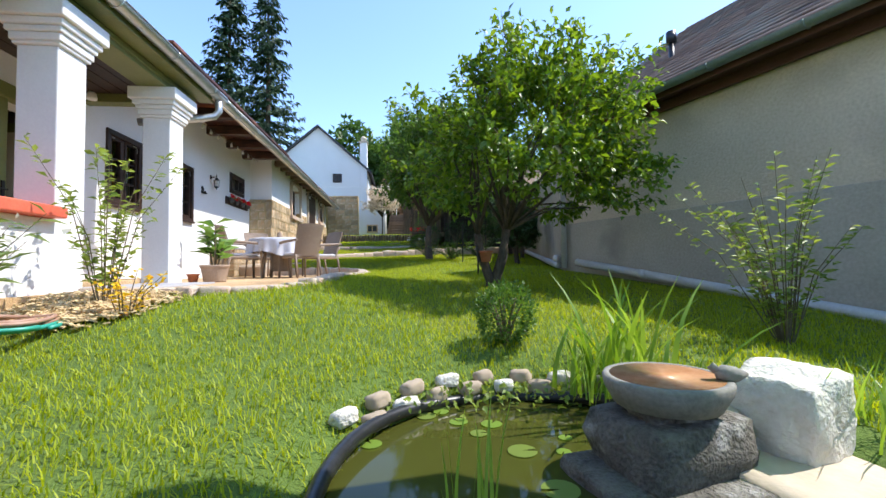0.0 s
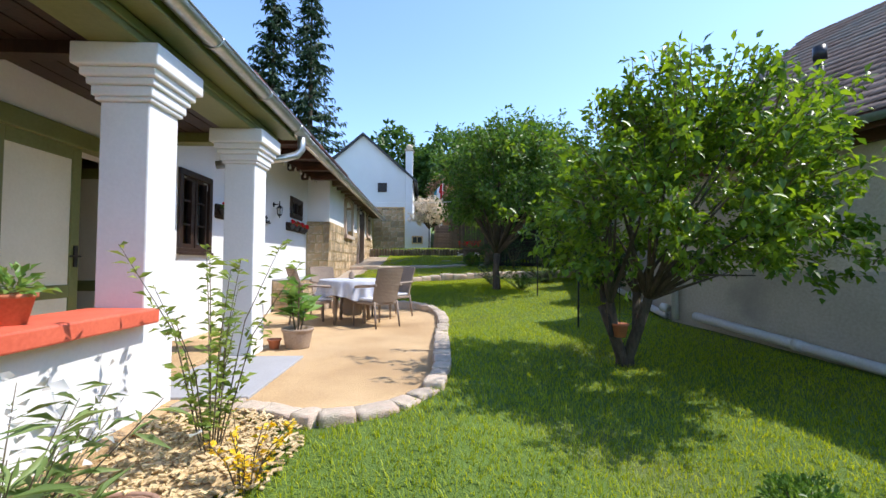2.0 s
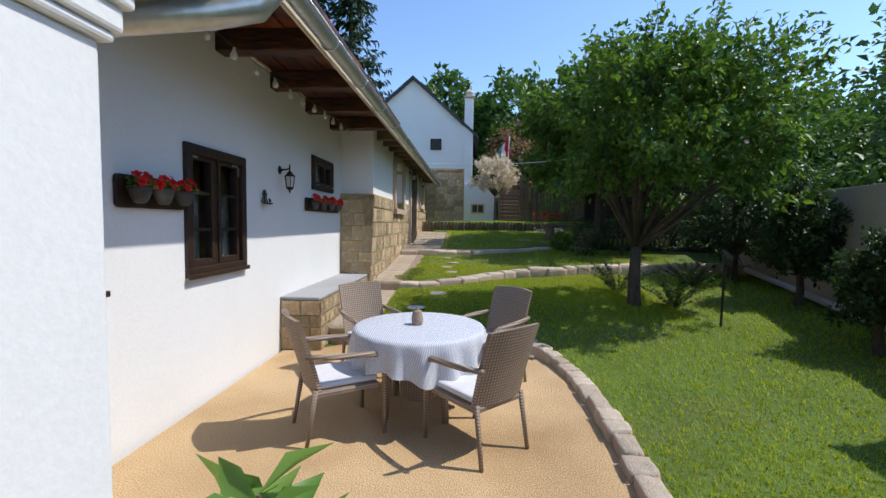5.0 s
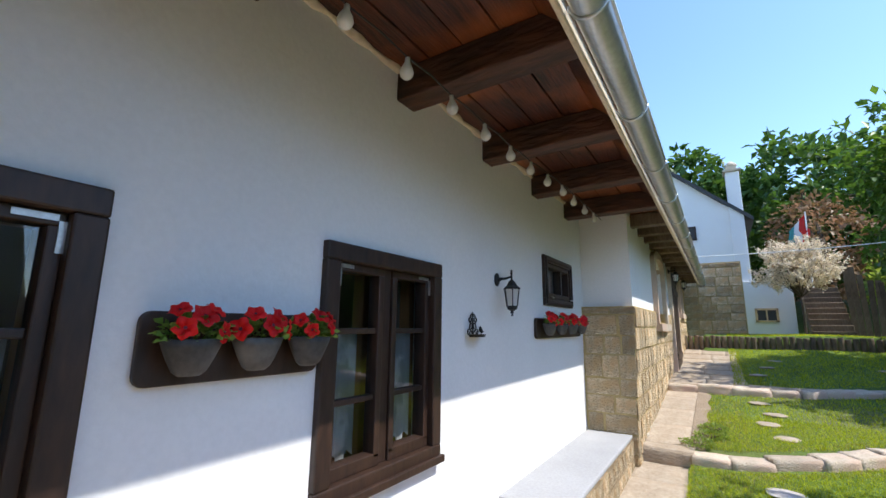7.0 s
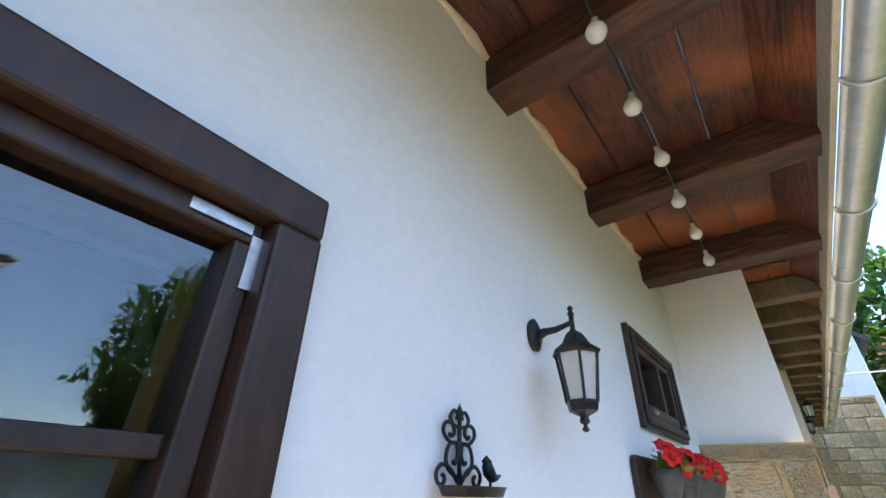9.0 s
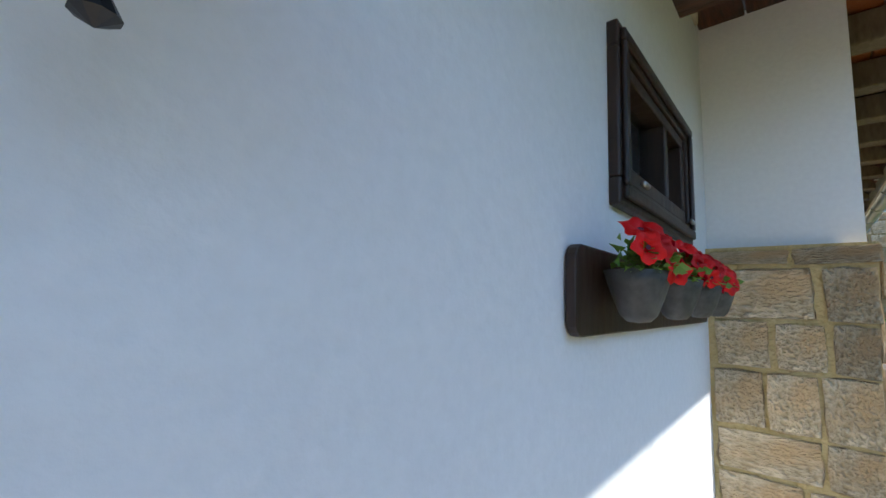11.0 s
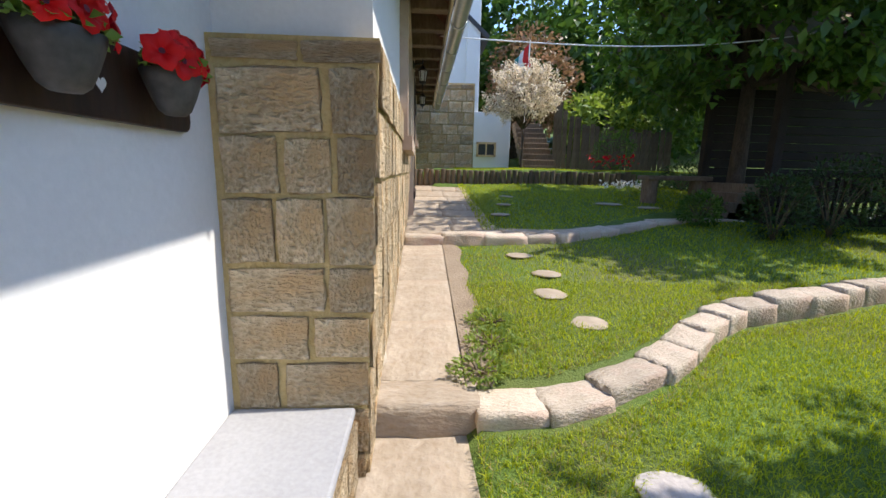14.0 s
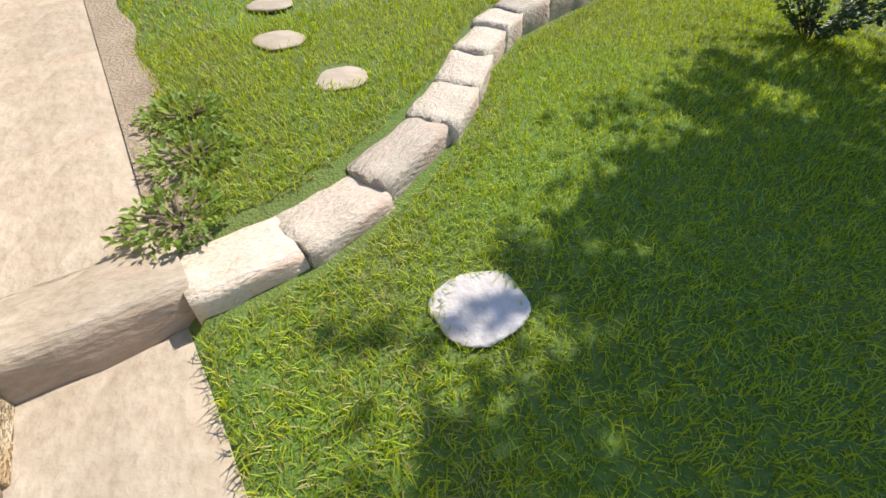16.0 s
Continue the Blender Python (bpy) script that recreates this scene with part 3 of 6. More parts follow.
def tiled_roof(name, mat, x_eave, z_eave, y0, y1, length, slope, course, tile_w, label, direction=-1, m=None, seed=3):
    """A plane of overlapping tiles, one mesh, rising away from the eave."""
    rng = np.random.default_rng(seed)
    c, s = math.cos(radians(slope)), math.sin(radians(slope))
    n_c, n_t = int(length / course), int((y1 - y0) / tile_w)
    v, q = [], []
    for i in range(n_c):
        for j in range(n_t):
            ya = y0 + (j + 0.5 * (i % 2)) * tile_w + 0.004
            yb = ya + tile_w - 0.008
            a, e = i * course, (i + 1.15) * course
            l0, l1 = 0.03 + rng.uniform(0, 0.012), 0.008
            sag = rng.uniform(-0.008, 0.008)
            pts = []
            for d, lift in ((a + sag, l0 - 0.016), (a + sag, l0), (e, l1)):
                for y in (ya, yb):
                    pts.append((x_eave + direction * (d * c - lift * s * 0), y, z_eave + d * s + lift))
            k = len(v)
            v += pts
            q += [(k, k + 1, k + 3, k + 2), (k + 2, k + 3, k + 5, k + 4)]
    tiles = fast_mesh(name, v, q, mat)
    if m:
        tiles.matrix_basis = m
    tagged(tiles, label, "roof", kind="stuff")
    back = Build()
    L = n_c * course
    k = back.add([(x_eave, y0, z_eave - 0.05), (x_eave, y1, z_eave - 0.05), (x_eave + direction * L * c, y1, z_eave + L * s - 0.05), (x_eave + direction * L * c, y0, z_eave + L * s - 0.05)])
    k2 = back.add([(x_eave, y0, z_eave), (x_eave, y1, z_eave), (x_eave + direction * L * c, y1, z_eave + L * s), (x_eave + direction * L * c, y0, z_eave + L * s)])
    for f in ((0, 1, 2, 3), (7, 6, 5, 4), (0, 4, 5, 1), (1, 5, 6, 2), (2, 6, 7, 3), (3, 7, 4, 0)):
        back.face([k + i for i in f])
    ob = back.make("roof_deck", "boards", m=m)
    tagged(ob, "roof deck under the tiles", "roof", kind="structure")


tiled_roof("roof_tiles_porch", "tile", -2.93, 2.80, -4.0, 6.55, 0.72, SL, 0.15, 0.18, "weathered brown plain roof tiles over the porch")
tiled_roof("roof_tiles_house", "tile", -3.42, 3.28, -4.0, 21.8, 5.4, SL, 0.15, 0.18, "weathered brown plain roof tiles of the long house")


def gutter(name, p0, p1, r, mat, label, gap=1.0):
    """A half-round gutter with brackets between two points."""
    root = empty(name, pose(*p0))
    p0, p1 = Vector(p0), Vector(p1)
    d = p1 - p0
    L = d.length
    turn = d.to_track_quat("Y", "Z").to_matrix().to_4x4()
    g = Build()
    n = 10
    for rr, flip in ((r, False), (r - 0.006, True)):
        k0 = g.add([turn @ Vector((rr * math.cos(math.pi + math.pi * a / n), 0, rr * math.sin(math.pi + math.pi * a / n))) for a in range(n + 1)])
        k1 = g.add([turn @ Vector((rr * math.cos(math.pi + math.pi * a / n), L, rr * math.sin(math.pi + math.pi * a / n))) for a in range(n + 1)])
        for a in range(n):
            f = (k0 + a, k0 + a + 1, k1 + a + 1, k1 + a)
            g.face(f if flip else f[::-1])
    g.tube([turn @ Vector((r, 0, 0)), turn @ Vector((r, L, 0))], 0.010, 8)
    g.make("channel", mat, root, smooth=True)
    for i in range(int(L / gap) + 1):
        y = 0.2 + i * gap
        if y < L:
            br = Build()
            br.tube([turn @ Vector(((r + 0.006) * math.cos(math.pi + math.pi * a / 12), y, (r + 0.006) * math.sin(math.pi + math.pi * a / 12))) for a in range(13)], 0.009, 6)
            br.make("bracket", mat, root, smooth=True)
    tagged(root, label, "gutter")
    return root


gutter("gutter", (-3.34, 6.35, 3.20), (-3.34, 21.8, 3.22), 0.075, "zinc", "grey zinc half-round gutter under the tiled roof edge")
gp = gutter("gutter", (-2.85, -4.0, 2.74), (-2.85, 6.6, 2.73), 0.075, "zinc", "grey zinc porch gutter with elbow downpipe")
dp = Build()
ox, oy, oz = 2.85, 4.0, -2.74
dp.tube([(-2.85 + ox, 6.45 + oy, 2.68 + oz), (-2.85 + ox, 6.47 + oy, 2.50 + oz), (-2.90 + ox, 6.44 + oy, 2.42 + oz), (-3.02 + ox, 6.36 + oy, 2.36 + oz), (-3.4 + ox, 6.2 + oy, 2.26 + oz), (-3.75 + ox, 6.1 + oy, 2.2 + oz)], 0.05, 12)
dp.make("downpipe", "zinc", gp, smooth=True)
dp = Build()
dp.box(-0.07, 0.07, 10.36, 10.62, -0.07, 0.03)
dp.make("hopper", "zinc", gp, bevel=0.02)

# porch beams in olive green
b = Build()
b.box(-3.45, -3.11, -4.0, 6.3, 2.48, 2.60)
b.box(-3.10, -2.90, -4.0, 6.42, 2.605, 2.63)
b.box(-2.955, -2.925, -4.0, 6.42, 2.63, 2.78)
b.box(-3.11, -3.09, -4.0, 6.3, 2.53, 2.60)
b.box(-4.5, -3.46, 6.12, 6.3, 2.48, 2.60)
tagged(b.make("trim_porch_beam", "green", bevel=0.008), "olive green painted porch beam and soffit", "porch beam", kind="structure")


def pillar(x, y, base):
    root = empty("pillar", pose(x, y, base))
    s = Build()
    s.box(-0.165, 0.165, -0.165, 0.165, 0, 2.12 - base)
    s.make("shaft", "plaster", root, bevel=0.012)
    c = Build()
    for z0, z1, r in ((2.12, 2.15, 0.19), (2.15, 2.22, 0.205), (2.22, 2.27, 0.225), (2.27, 2.33, 0.25), (2.33, 2.48, 0.285)):
        c.box(-r, r, -r, r, z0 - base, z1 - base)
    c.make("capital", "plaster", root, bevel=0.012)
    tagged(root, "white plastered square porch pillar with stepped capital", "pillar", "porch pillars")


pillar(-3.28, 4.08, -0.15)
pillar(-3.28, 5.84, 0.0)
pillar(-3.28, 2.0, -0.3)
b = Build()
b.box(-3.42, -3.10, 2.17, 3.90, -0.6, 0.62)
b.box(-3.42, -3.10, -4.0, 1.83, -0.6, 0.62)
tagged(b.make("wall_parapet", "plaster", bevel=0.01), "low white porch parapet", "parapet", kind="structure")
b = Build()
b.box(-3.47, -3.0, 2.17, 3.9, 0.624, 0.72)
b.box(-3.47, -3.0, -4.0, 1.83, 0.624, 0.72)
tagged(b.make("trim_parapet_cap", "red_cap", bevel=0.012), "orange red painted parapet cap", "cap", kind="structure")


# ---- doors and windows ----
def window_casement(y0, y1, z0, z1, name):
    """Two casements of three panes, brown frame, lace behind."""
    root = empty(name, pose(WA, y0, z0))
    w, h, f = y1 - y0, z1 - z0, 0.085
    o = Build()
    for (ya, yb, za, zb) in ((0, w, 0, f), (0, w, h - f, h), (0, f, f, h - f), (w - f, w, f, h - f)):
        o.box(-0.12, 0.035, ya, yb, za, zb)
    o.box(0.035, 0.06, -0.01, w + 0.01, -0.012, 0.03)
    o.make("frame", "wood", root, bevel=0.008)
    o = Build()
    o.box(-0.09, -0.02, w / 2 - 0.035, w / 2 + 0.035, f, h - f)
    for side in (0, 1):
        ya, yb = (f, w / 2 - 0.035) if side == 0 else (w / 2 + 0.035, w - f)
        s = 0.04
        for q in ((ya, yb, f, f + s + 0.02), (ya, yb, h - f - s, h - f), (ya, ya + s, f + s, h - f - s), (yb - s, yb, f + s, h - f - s)):
            o.box(-0.08, -0.005, *q)
        for k in (1, 2):
            z = f + (h - 2 * f) * k / 3
            o.box(-0.065, -0.02, ya + s, yb - s, z - 0.014, z + 0.014)
    o.make("sash", "wood", root, bevel=0.005)
    o = Build()
    for side in (0, 1):
        ya, yb = (f, w / 2 - 0.035) if side == 0 else (w / 2 + 0.035, w - f)
        o.sheet(-0.043, ya + 0.03, yb - 0.03, f + 0.03, h - f - 0.03)
    g = o.make("pane", "glass", root)
    g.visible_shadow = False
    o = Build()
    for (ya, yb, za, zb) in ((0.06, w - 0.06, 0.06, 0.11), (0.06, w - 0.06, h - 0.11, h - 0.06), (0.06, 0.11, 0.11, h - 0.11), (w - 0.11, w - 0.06, 0.11, h - 0.11), (w / 2 - 0.05, w / 2 + 0.05, 0.11, h - 0.11)):
        o.box(-0.22, -0.14, ya, yb, za, zb)
    o.make("inner_frame", "wood_in", root, bevel=0.005)
    o = Build()
    for side in (0, 1):
        ya, yb = (0.1, w * 0.37) if side == 0 else (w * 0.6, w - 0.14)
        n = 14
        for top, bot in ((h * 0.64, 0.13),):
            ks = [o.add([(-0.118 + 0.012 * math.sin(i * 1.9), ya + (yb - ya) * i / n, z + (0.03 * math.sin(i * 1.1) if z == bot else 0)) for i in range(n + 1)]) for z in (bot, top)]
            for i in range(n):
                o.face((ks[0] + i, ks[0] + i + 1, ks[1] + i + 1, ks[1] + i))
    o.make("lace_curtain", "lace", root, smooth=True)
    st = Build()
    for ya, za, yb, zb in ((0.085, h - 0.112, 0.2, h - 0.094), (w - 0.22, h - 0.112, w - 0.105, h - 0.094), (w - 0.123, h - 0.2, w - 0.085, h - 0.112), (0.083, h - 0.2, 0.121, h - 0.112)):
        st.box(-0.004, 0.0, ya + 0.02, yb - 0.0, za, zb)
    st.make("corner_plate", "steel", root)
    tagged(root, "dark brown wooden casement window with lace curtains", "window", kind="structure")


window_casement(*WIN1, "window_1")
window_casement(*WIN2, "window_2")


def window_small(y0, y1, z0, z1):
    root = empty("window_3", pose(WA, y0, z0))
    w, h = y1 - y0, z1 - z0
    o = Build()
    f = 0.075
    for q in ((0, w, 0, f), (0, w, h - f, h), (0, f, f, h - f), (w - f, w, f, h - f)):
        o.box(-0.1, 0.03, *q)
    f2 = 0.035
    for q in ((0.02, w - 0.02, 0.02, 0.02 + f2), (0.02, w - 0.02, h - 0.02 - f2, h - 0.02), (0.02, 0.02 + f2, 0.055, h - 0.055), (w - 0.02 - f2, w - 0.02, 0.055, h - 0.055)):
        o.box(0.03, 0.045, *q)
    o.make("frame", "wood", root, bevel=0.006)
    o = Build()
    for q in ((0.09, w - 0.09, 0.08, 0.13), (0.09, w - 0.09, h - 0.12, h - 0.08), (0.09, 0.14, 0.13, h - 0.12), (w - 0.13, w - 0.09, 0.13, h - 0.12), (w * 0.57, w * 0.57 + 0.045, 0.13, h - 0.12)):
        o.box(-0.07, 0.02, *q)
    o.make("sash", "wood", root, bevel=0.005)
    o = Build()
    o.sheet(-0.038, 0.12, w - 0.11, 0.11, h - 0.1)
    o.make("pane", "glass", root).visible_shadow = False
    o = Build()
    for y in (0.17, w - 0.1):
        o.tube([(0.045, y - 0.02, 0.085), (0.045, y + 0.03, 0.085)], 0.009, 10)
    o.make("hinge", "steel", root, smooth=True)
    # dark sheet added behind the pane, stands for the dim room
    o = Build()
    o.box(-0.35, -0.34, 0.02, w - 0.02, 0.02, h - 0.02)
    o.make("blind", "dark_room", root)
    tagged(root, "dark brown wooden window with two small panes", "window", kind="structure")


window_small(*WIN3)


def porch_door():
    root = empty("door_1", pose(WA, DOOR[0], DOOR[2]))
    w, h = DOOR[1] - DOOR[0], DOOR[3] - DOOR[2]
    o = Build()
    o.box(-0.1, 0.03, -0.1, 0.06, 0, h + 0.12)
    o.box(-0.1, 0.03, w - 0.06, w + 0.1, 0, h + 0.12)
    o.box(-0.1, 0.03, 0.06, w - 0.06, h - 0.04, h + 0.12)
    o.make("frame", "green", root, bevel=0.01)

    def leaf(m):
        o = Build()
        lw = w / 2 - 0.07
        for q in ((0, 0.1, 0, h - 0.05), (lw - 0.1, lw, 0, h - 0.05), (0.1, lw - 0.1, 0, 0.18), (0.1, lw - 0.1, h - 0.17, h - 0.05), (0.1, lw - 0.1, 0.62, 0.74)):
            o.box(-0.025, 0.025, *q, m=m)
        o.make("leaf", "green", root, bevel=0.006)
        o = Build()
        o.box(-0.012, 0.012, 0.1, lw - 0.1, 0.18, 0.62, m=m).box(-0.012, 0.012, 0.1, lw - 0.1, 0.74, h - 0.17, m=m)
        o.make("panel", "cream", root)
        o = Build()
        o.box(0.03, 0.04, lw - 0.07, lw - 0.03, 0.9, 1.1, m=m).tube([m @ Vector((0.04, lw - 0.05, 1.0)), m @ Vector((0.08, lw - 0.05, 1.0)), m @ Vector((0.08, lw - 0.16, 1.0))], 0.009)
        o.make("handle", "iron", root)

    leaf(pose(-0.03, 0.07, 0.01))
    leaf(pose(-0.08, w - 0.09, 0.01, 0, 0, 86))
    tagged(root, "olive green double door with cream panels, half open", "door", kind="structure")


porch_door()

# ---- stone facing ----
_stones = [rock(20 + i, (1, 1, 1), 0.11, 0.05, 6) for i in range(8)]
for me in _stones:
    me.materials.append(M["stone"])


def stone_courses(parent, axis, fixed, a0, a1, z0, z1, course, w_lo, w_hi, proud, holes=(), cap=300, seed=1):
    """Rough squared stones laid in courses on a wall face; axis is the way that it runs."""
    rng = random.Random(seed)
    z, n = z0, 0
    while z < z1 - 0.05:
        h = min(course * rng.uniform(0.72, 1.3), z1 - z)
        if z1 - z - h < 0.09:
            h = z1 - z
        a = a0
        back = batter(z + h / 2) if parent is FACING else 0.0
        end = a1 - back if axis == "x" else a1
        while a < end - 0.02:
            w = rng.uniform(w_lo, w_hi)
            if end - a - w < w_lo * 0.6:
                w = end - a
            ca, cz = a + w / 2, z + h / 2
            if not any(q[0] - 0.05 < ca < q[1] + 0.05 and q[2] - 0.05 < cz < q[3] + 0.05 for q in holes):
                me = _stones[rng.randrange(8)]
                s = (proud * rng.uniform(0.7, 1.5), max(w / 2 - rng.uniform(0.006, 0.02), 0.02), max(h / 2 - rng.uniform(0.006, 0.018), 0.02))
                if axis == "y":
                    m = Matrix.Translation((fixed - back, ca, cz)) @ pose(0, 0, 0, rng.uniform(-2, 2)) @ Matrix.Diagonal((s[0], s[1] * 0.98, s[2] * 0.98, 1))
                else:
                    m = Matrix.Translation((ca, fixed, cz)) @ pose(0, 0, 0, 0, rng.uniform(-2, 2)) @ Matrix.Diagonal((s[1] * 0.98, s[0], s[2] * 0.98, 1))
                ob = place("stone", me, "stone", m)
                ob.parent = parent
                n += 1
            a += w
        z += h
    return n


def batter(z):
    """How far the foot of the stone corner stands back."""
    return 0.042 * max(0.0, 2.17 - z)


facing = Build()
holes_b = [AW1, AW2, SDOOR]
wall_x(facing, WB - 0.12, WB + 0.03, 12.585, 21.6, -0.1, 2.17, holes_b)
facing.box(WA, WB + 0.03, 12.555, 12.585, -0.1, 2.17)
facing.v = [(x - batter(z) if x > WA + 0.1 else x, y, z) for x, y, z in facing.v]
FACING = facing.make("wall_stone_facing", "mortar")
tagged(FACING, "ochre mortared sandstone facing of the house corner", "stone wall", kind="structure")

# arched stone surrounds, the dark door and the small windows of the stone wing
def arched_window(q, name, glass=True):
    y0, y1, z0, z1 = q
    root = empty(name, pose(WB, (y0 + y1) / 2, z0))
    w, h = (y1 - y0) / 2, z1 - z0
    o = Build()
    prof = [(-w, -0.02), (-w, h - 0.08)] + [(w * math.cos(math.pi - math.pi * i / 10), h - 0.08 + 0.2 * math.sin(math.pi * i / 10)) for i in range(1, 10)] + [(w, h - 0.08), (w, -0.02)]
    for (ya, za), (yb, zb) in zip(prof, prof[1:]):
        d = 1.0 + 0.14 / w
        k = o.add([(x, y * s, z if s == 1.0 else (z + 0.12 if z > h - 0.1 else z)) for x in (-0.3, 0.07) for (y, z) in ((ya, za), (yb, zb)) for s in (1.0, d)])
        for f in ((4, 6, 7, 5), (0, 1, 3, 2), (0, 2, 6, 4), (1, 5, 7, 3)):
            o.face([k + i for i in f])
    if glass:
        o.box(-0.2, 0.11, -w - 0.16, w + 0.16, -0.14, -0.02)
    o.make("surround", "rim", root)
    o = Build()
    o.box(-0.22, -0.16, -w, w, -0.02, 0.05).box(-0.22, -0.16, -w, w, h - 0.06, h).box(-0.22, -0.16, -w, -w + 0.07, 0, h).box(-0.22, -0.16, w - 0.07, w, 0, h).box(-0.215, -0.165, -0.03, 0.03, 0.05, h - 0.06)
    if not glass:
        for i in range(6):
            o.box(-0.21, -0.17, -w + 0.07 + i * (2 * w - 0.14) / 6, -w + 0.06 + (i + 1) * (2 * w - 0.14) / 6, 0.02, h)
    o.make("frame", "wood", root, bevel=0.006)
    if glass:
        o = Build()
        o.sheet(-0.19, -w + 0.06, w - 0.06, 0.04, h - 0.05)
        o.make("pane", "glass", root).visible_shadow = False
    else:
        o = Build()
        for i in range(6):
            o.box(0.035, 0.07 + 0.004 * (i % 2), -w + i * w / 3 + 0.004, -w + (i + 1) * w / 3 - 0.004, 0.04, h * 0.97)
        o.box(0.07, 0.095, -w + 0.02, w - 0.02, 0.3, 0.42).box(0.07, 0.095, -w + 0.02, w - 0.02, h * 0.75, h * 0.75 + 0.12)
        o.make("leaf", "wood", root, bevel=0.005)
    tagged(root, "small arched window with sandstone surround" if glass else "dark plank door in an arched stone surround", "window" if glass else "door", kind="structure")


arched_window(AW1, "window_4")
arched_window(AW2, "window_5")
arched_window(SDOOR, "door_2", False)

# bench beside the wall
bench = empty("stone_bench", pose(-4.22, 11.35, 0.0))
o = Build()
o.box(-0.28, 0.22, -1.28, 1.20, -0.25, 0.64)
o.make("core", "mortar", bench)
o = Build()
o.box(-0.28, 0.235, -1.30, 1.20, 0.645, 0.685)
o.make("seat_slab", "concrete", bench, bevel=0.012)
tagged(bench, "sandstone bench with grey concrete top along the white wall", "bench")


# ---- neighbour's house on the east side ----
NA = math.degrees(math.atan2(0.33, 1.0))
NM = pose(5.7, 0, 0, 0, 0, NA)  # its wall runs along local y
n_end = 8.1 / math.cos(radians(NA))
b = Build()
b.box(0, 0.4, -8, n_end, 0.95, 2.62)
tagged(b.make("wall_neighbour", "plaster_old", m=NM), "old beige roughcast wall of the neighbouring house", "wall", kind="structure")
b = Build()
b.box(-0.03, 0.4, -8, n_end, -1.5, 0.95)
tagged(b.make("wall_neighbour_plinth", "cement", m=NM, bevel=0.01), "grey cement plinth of the neighbouring house", "wall", kind="structure")
b = Build()
b.box(0.4, 7.5, n_end - 0.4, n_end, -1.5, 2.62).box(0.4, 7.5, -8, -7.6, -1.5, 2.62).box(7.1, 7.5, -7.6, n_end - 0.4, -1.5, 2.62)
for s in (0,):
    k = b.add([(x, y, z) for y in (n_end - 0.4, n_end) for x, z in ((-0.05, 2.62), (7.55, 2.62), (3.75, 5.3))])
    for f in ((0, 2, 1), (3, 4, 5), (0, 3, 5, 2), (1, 2, 5, 4), (0, 1, 4, 3)):
        b.face([k + i for i in f])
tagged(b.make("wall_neighbour_gable", "plaster_old", m=NM), "old beige gable wall of the neighbouring house", "wall", kind="structure")
b = Build()
b.box(-0.36, -0.02, -8, n_end + 0.25, 2.56, 2.60).box(-0.38, -0.35, -8, n_end + 0.25, 2.50, 2.66).box(-0.1, -0.035, -8, n_end, 2.42, 2.56)
tagged(b.make("trim_neighbour_fascia", "brownfascia", m=NM, bevel=0.006), "brown wooden fascia under the neighbour's roof", "fascia", kind="structure")
tiled_roof("roof_tiles_neighbour", "tile_right", -0.42, 2.66, -8.0, n_end + 0.1, 5.6, 36, 0.24, 0.22, "brown concrete roof tiles of the neighbouring house", 1, NM, 5)
p0, p1 = NM @ Vector((-0.47, -8, 2.62)), NM @ Vector((-0.47, n_end + 0.3, 2.62))
gutter("gutter", p0, p1, 0.075, "greengutter", "grey green gutter of the neighbouring house")
ch = empty("chimney", NM @ pose(2.9, 3.6, 5.2))
o = Build()
o.box(-0.3, 0.3, -0.3, 0.3, -1.2, 1.4).box(-0.36, 0.36, -0.36, 0.36, 1.4, 1.5)
o.make("stack", "brownfascia", ch, bevel=0.01)
tagged(ch, "brick chimney on the neighbour's tiled roof", "chimney")
ch = empty("flue_pipe", NM @ pose(1.2, n_end - 1.6, 3.6))
o = Build()
o.tube([(0, 0, -0.3), (0, 0, 0.55)], 0.05, 14).tube([(0, 0, 0.5), (0, 0, 0.7)], 0.085, 14)
o.make("pipe", "blackpipe", ch, smooth=True)
tagged(ch, "black metal flue pipe on the neighbour's roof", "flue")
# drain pipe on the ground along the wall, and the downpipe
def pipe_z(t):
    return -0.45 + 0.15 * (t * math.cos(radians(NA)) - 3.7)


o = Build()
root = empty("drain_pipe", NM @ pose(-0.14, 0, 0))
o.tube([(0, t, pipe_z(t) + 0.07) for t in np.arange(-4, n_end + 0.1, 0.8)], 0.065, 12)
o.make("pipe", "pipe", root, smooth=True)
for t in np.arange(-3.5, n_end, 2.0):
    o = Build()
    o.tube([(0, t, pipe_z(t) + 0.07), (0, t + 0.12, pipe_z(t + 0.12) + 0.07)], 0.074, 12)
    o.make("collar", "pipe", root, smooth=True)
o = Build()
o.tube([(0.02, n_end - 0.15, 0.1), (0.02, n_end - 0.15, 2.4), (-0.3, n_end - 0.15, 2.56)], 0.055, 12)
o.make("downpipe", "pipe", root, smooth=True)
tagged(root, "grey plastic drain pipe lying along the neighbour's wall", "pipe")

# garden wall beyond the neighbour's house
gw0, gw1 = Vector((3.03, 8.1, 0)), Vector((4.9, 17.5, 0))
ang = math.degrees(math.atan2(-(gw1.x - gw0.x), gw1.y - gw0.y))
GM = pose(gw0.x, gw0.y, 0, 0, 0, ang)
GL = (gw1 - gw0).length
b = Build()
b.box(0, 0.3, 0, GL, -0.5, 2.3)
tagged(b.make("wall_garden", "cement", m=GM, bevel=0.01), "grey garden wall in the shade of the trees", "wall", kind="structure")
root = empty("drain_pipe", GM @ pose(-0.12, 0, 0))
o = Build()
o.tube([(0, t, -0.58 + 0.078 * (8.1 + t) + 0.1) for t in np.arange(0, 7.4, 0.6)], 0.06, 12)
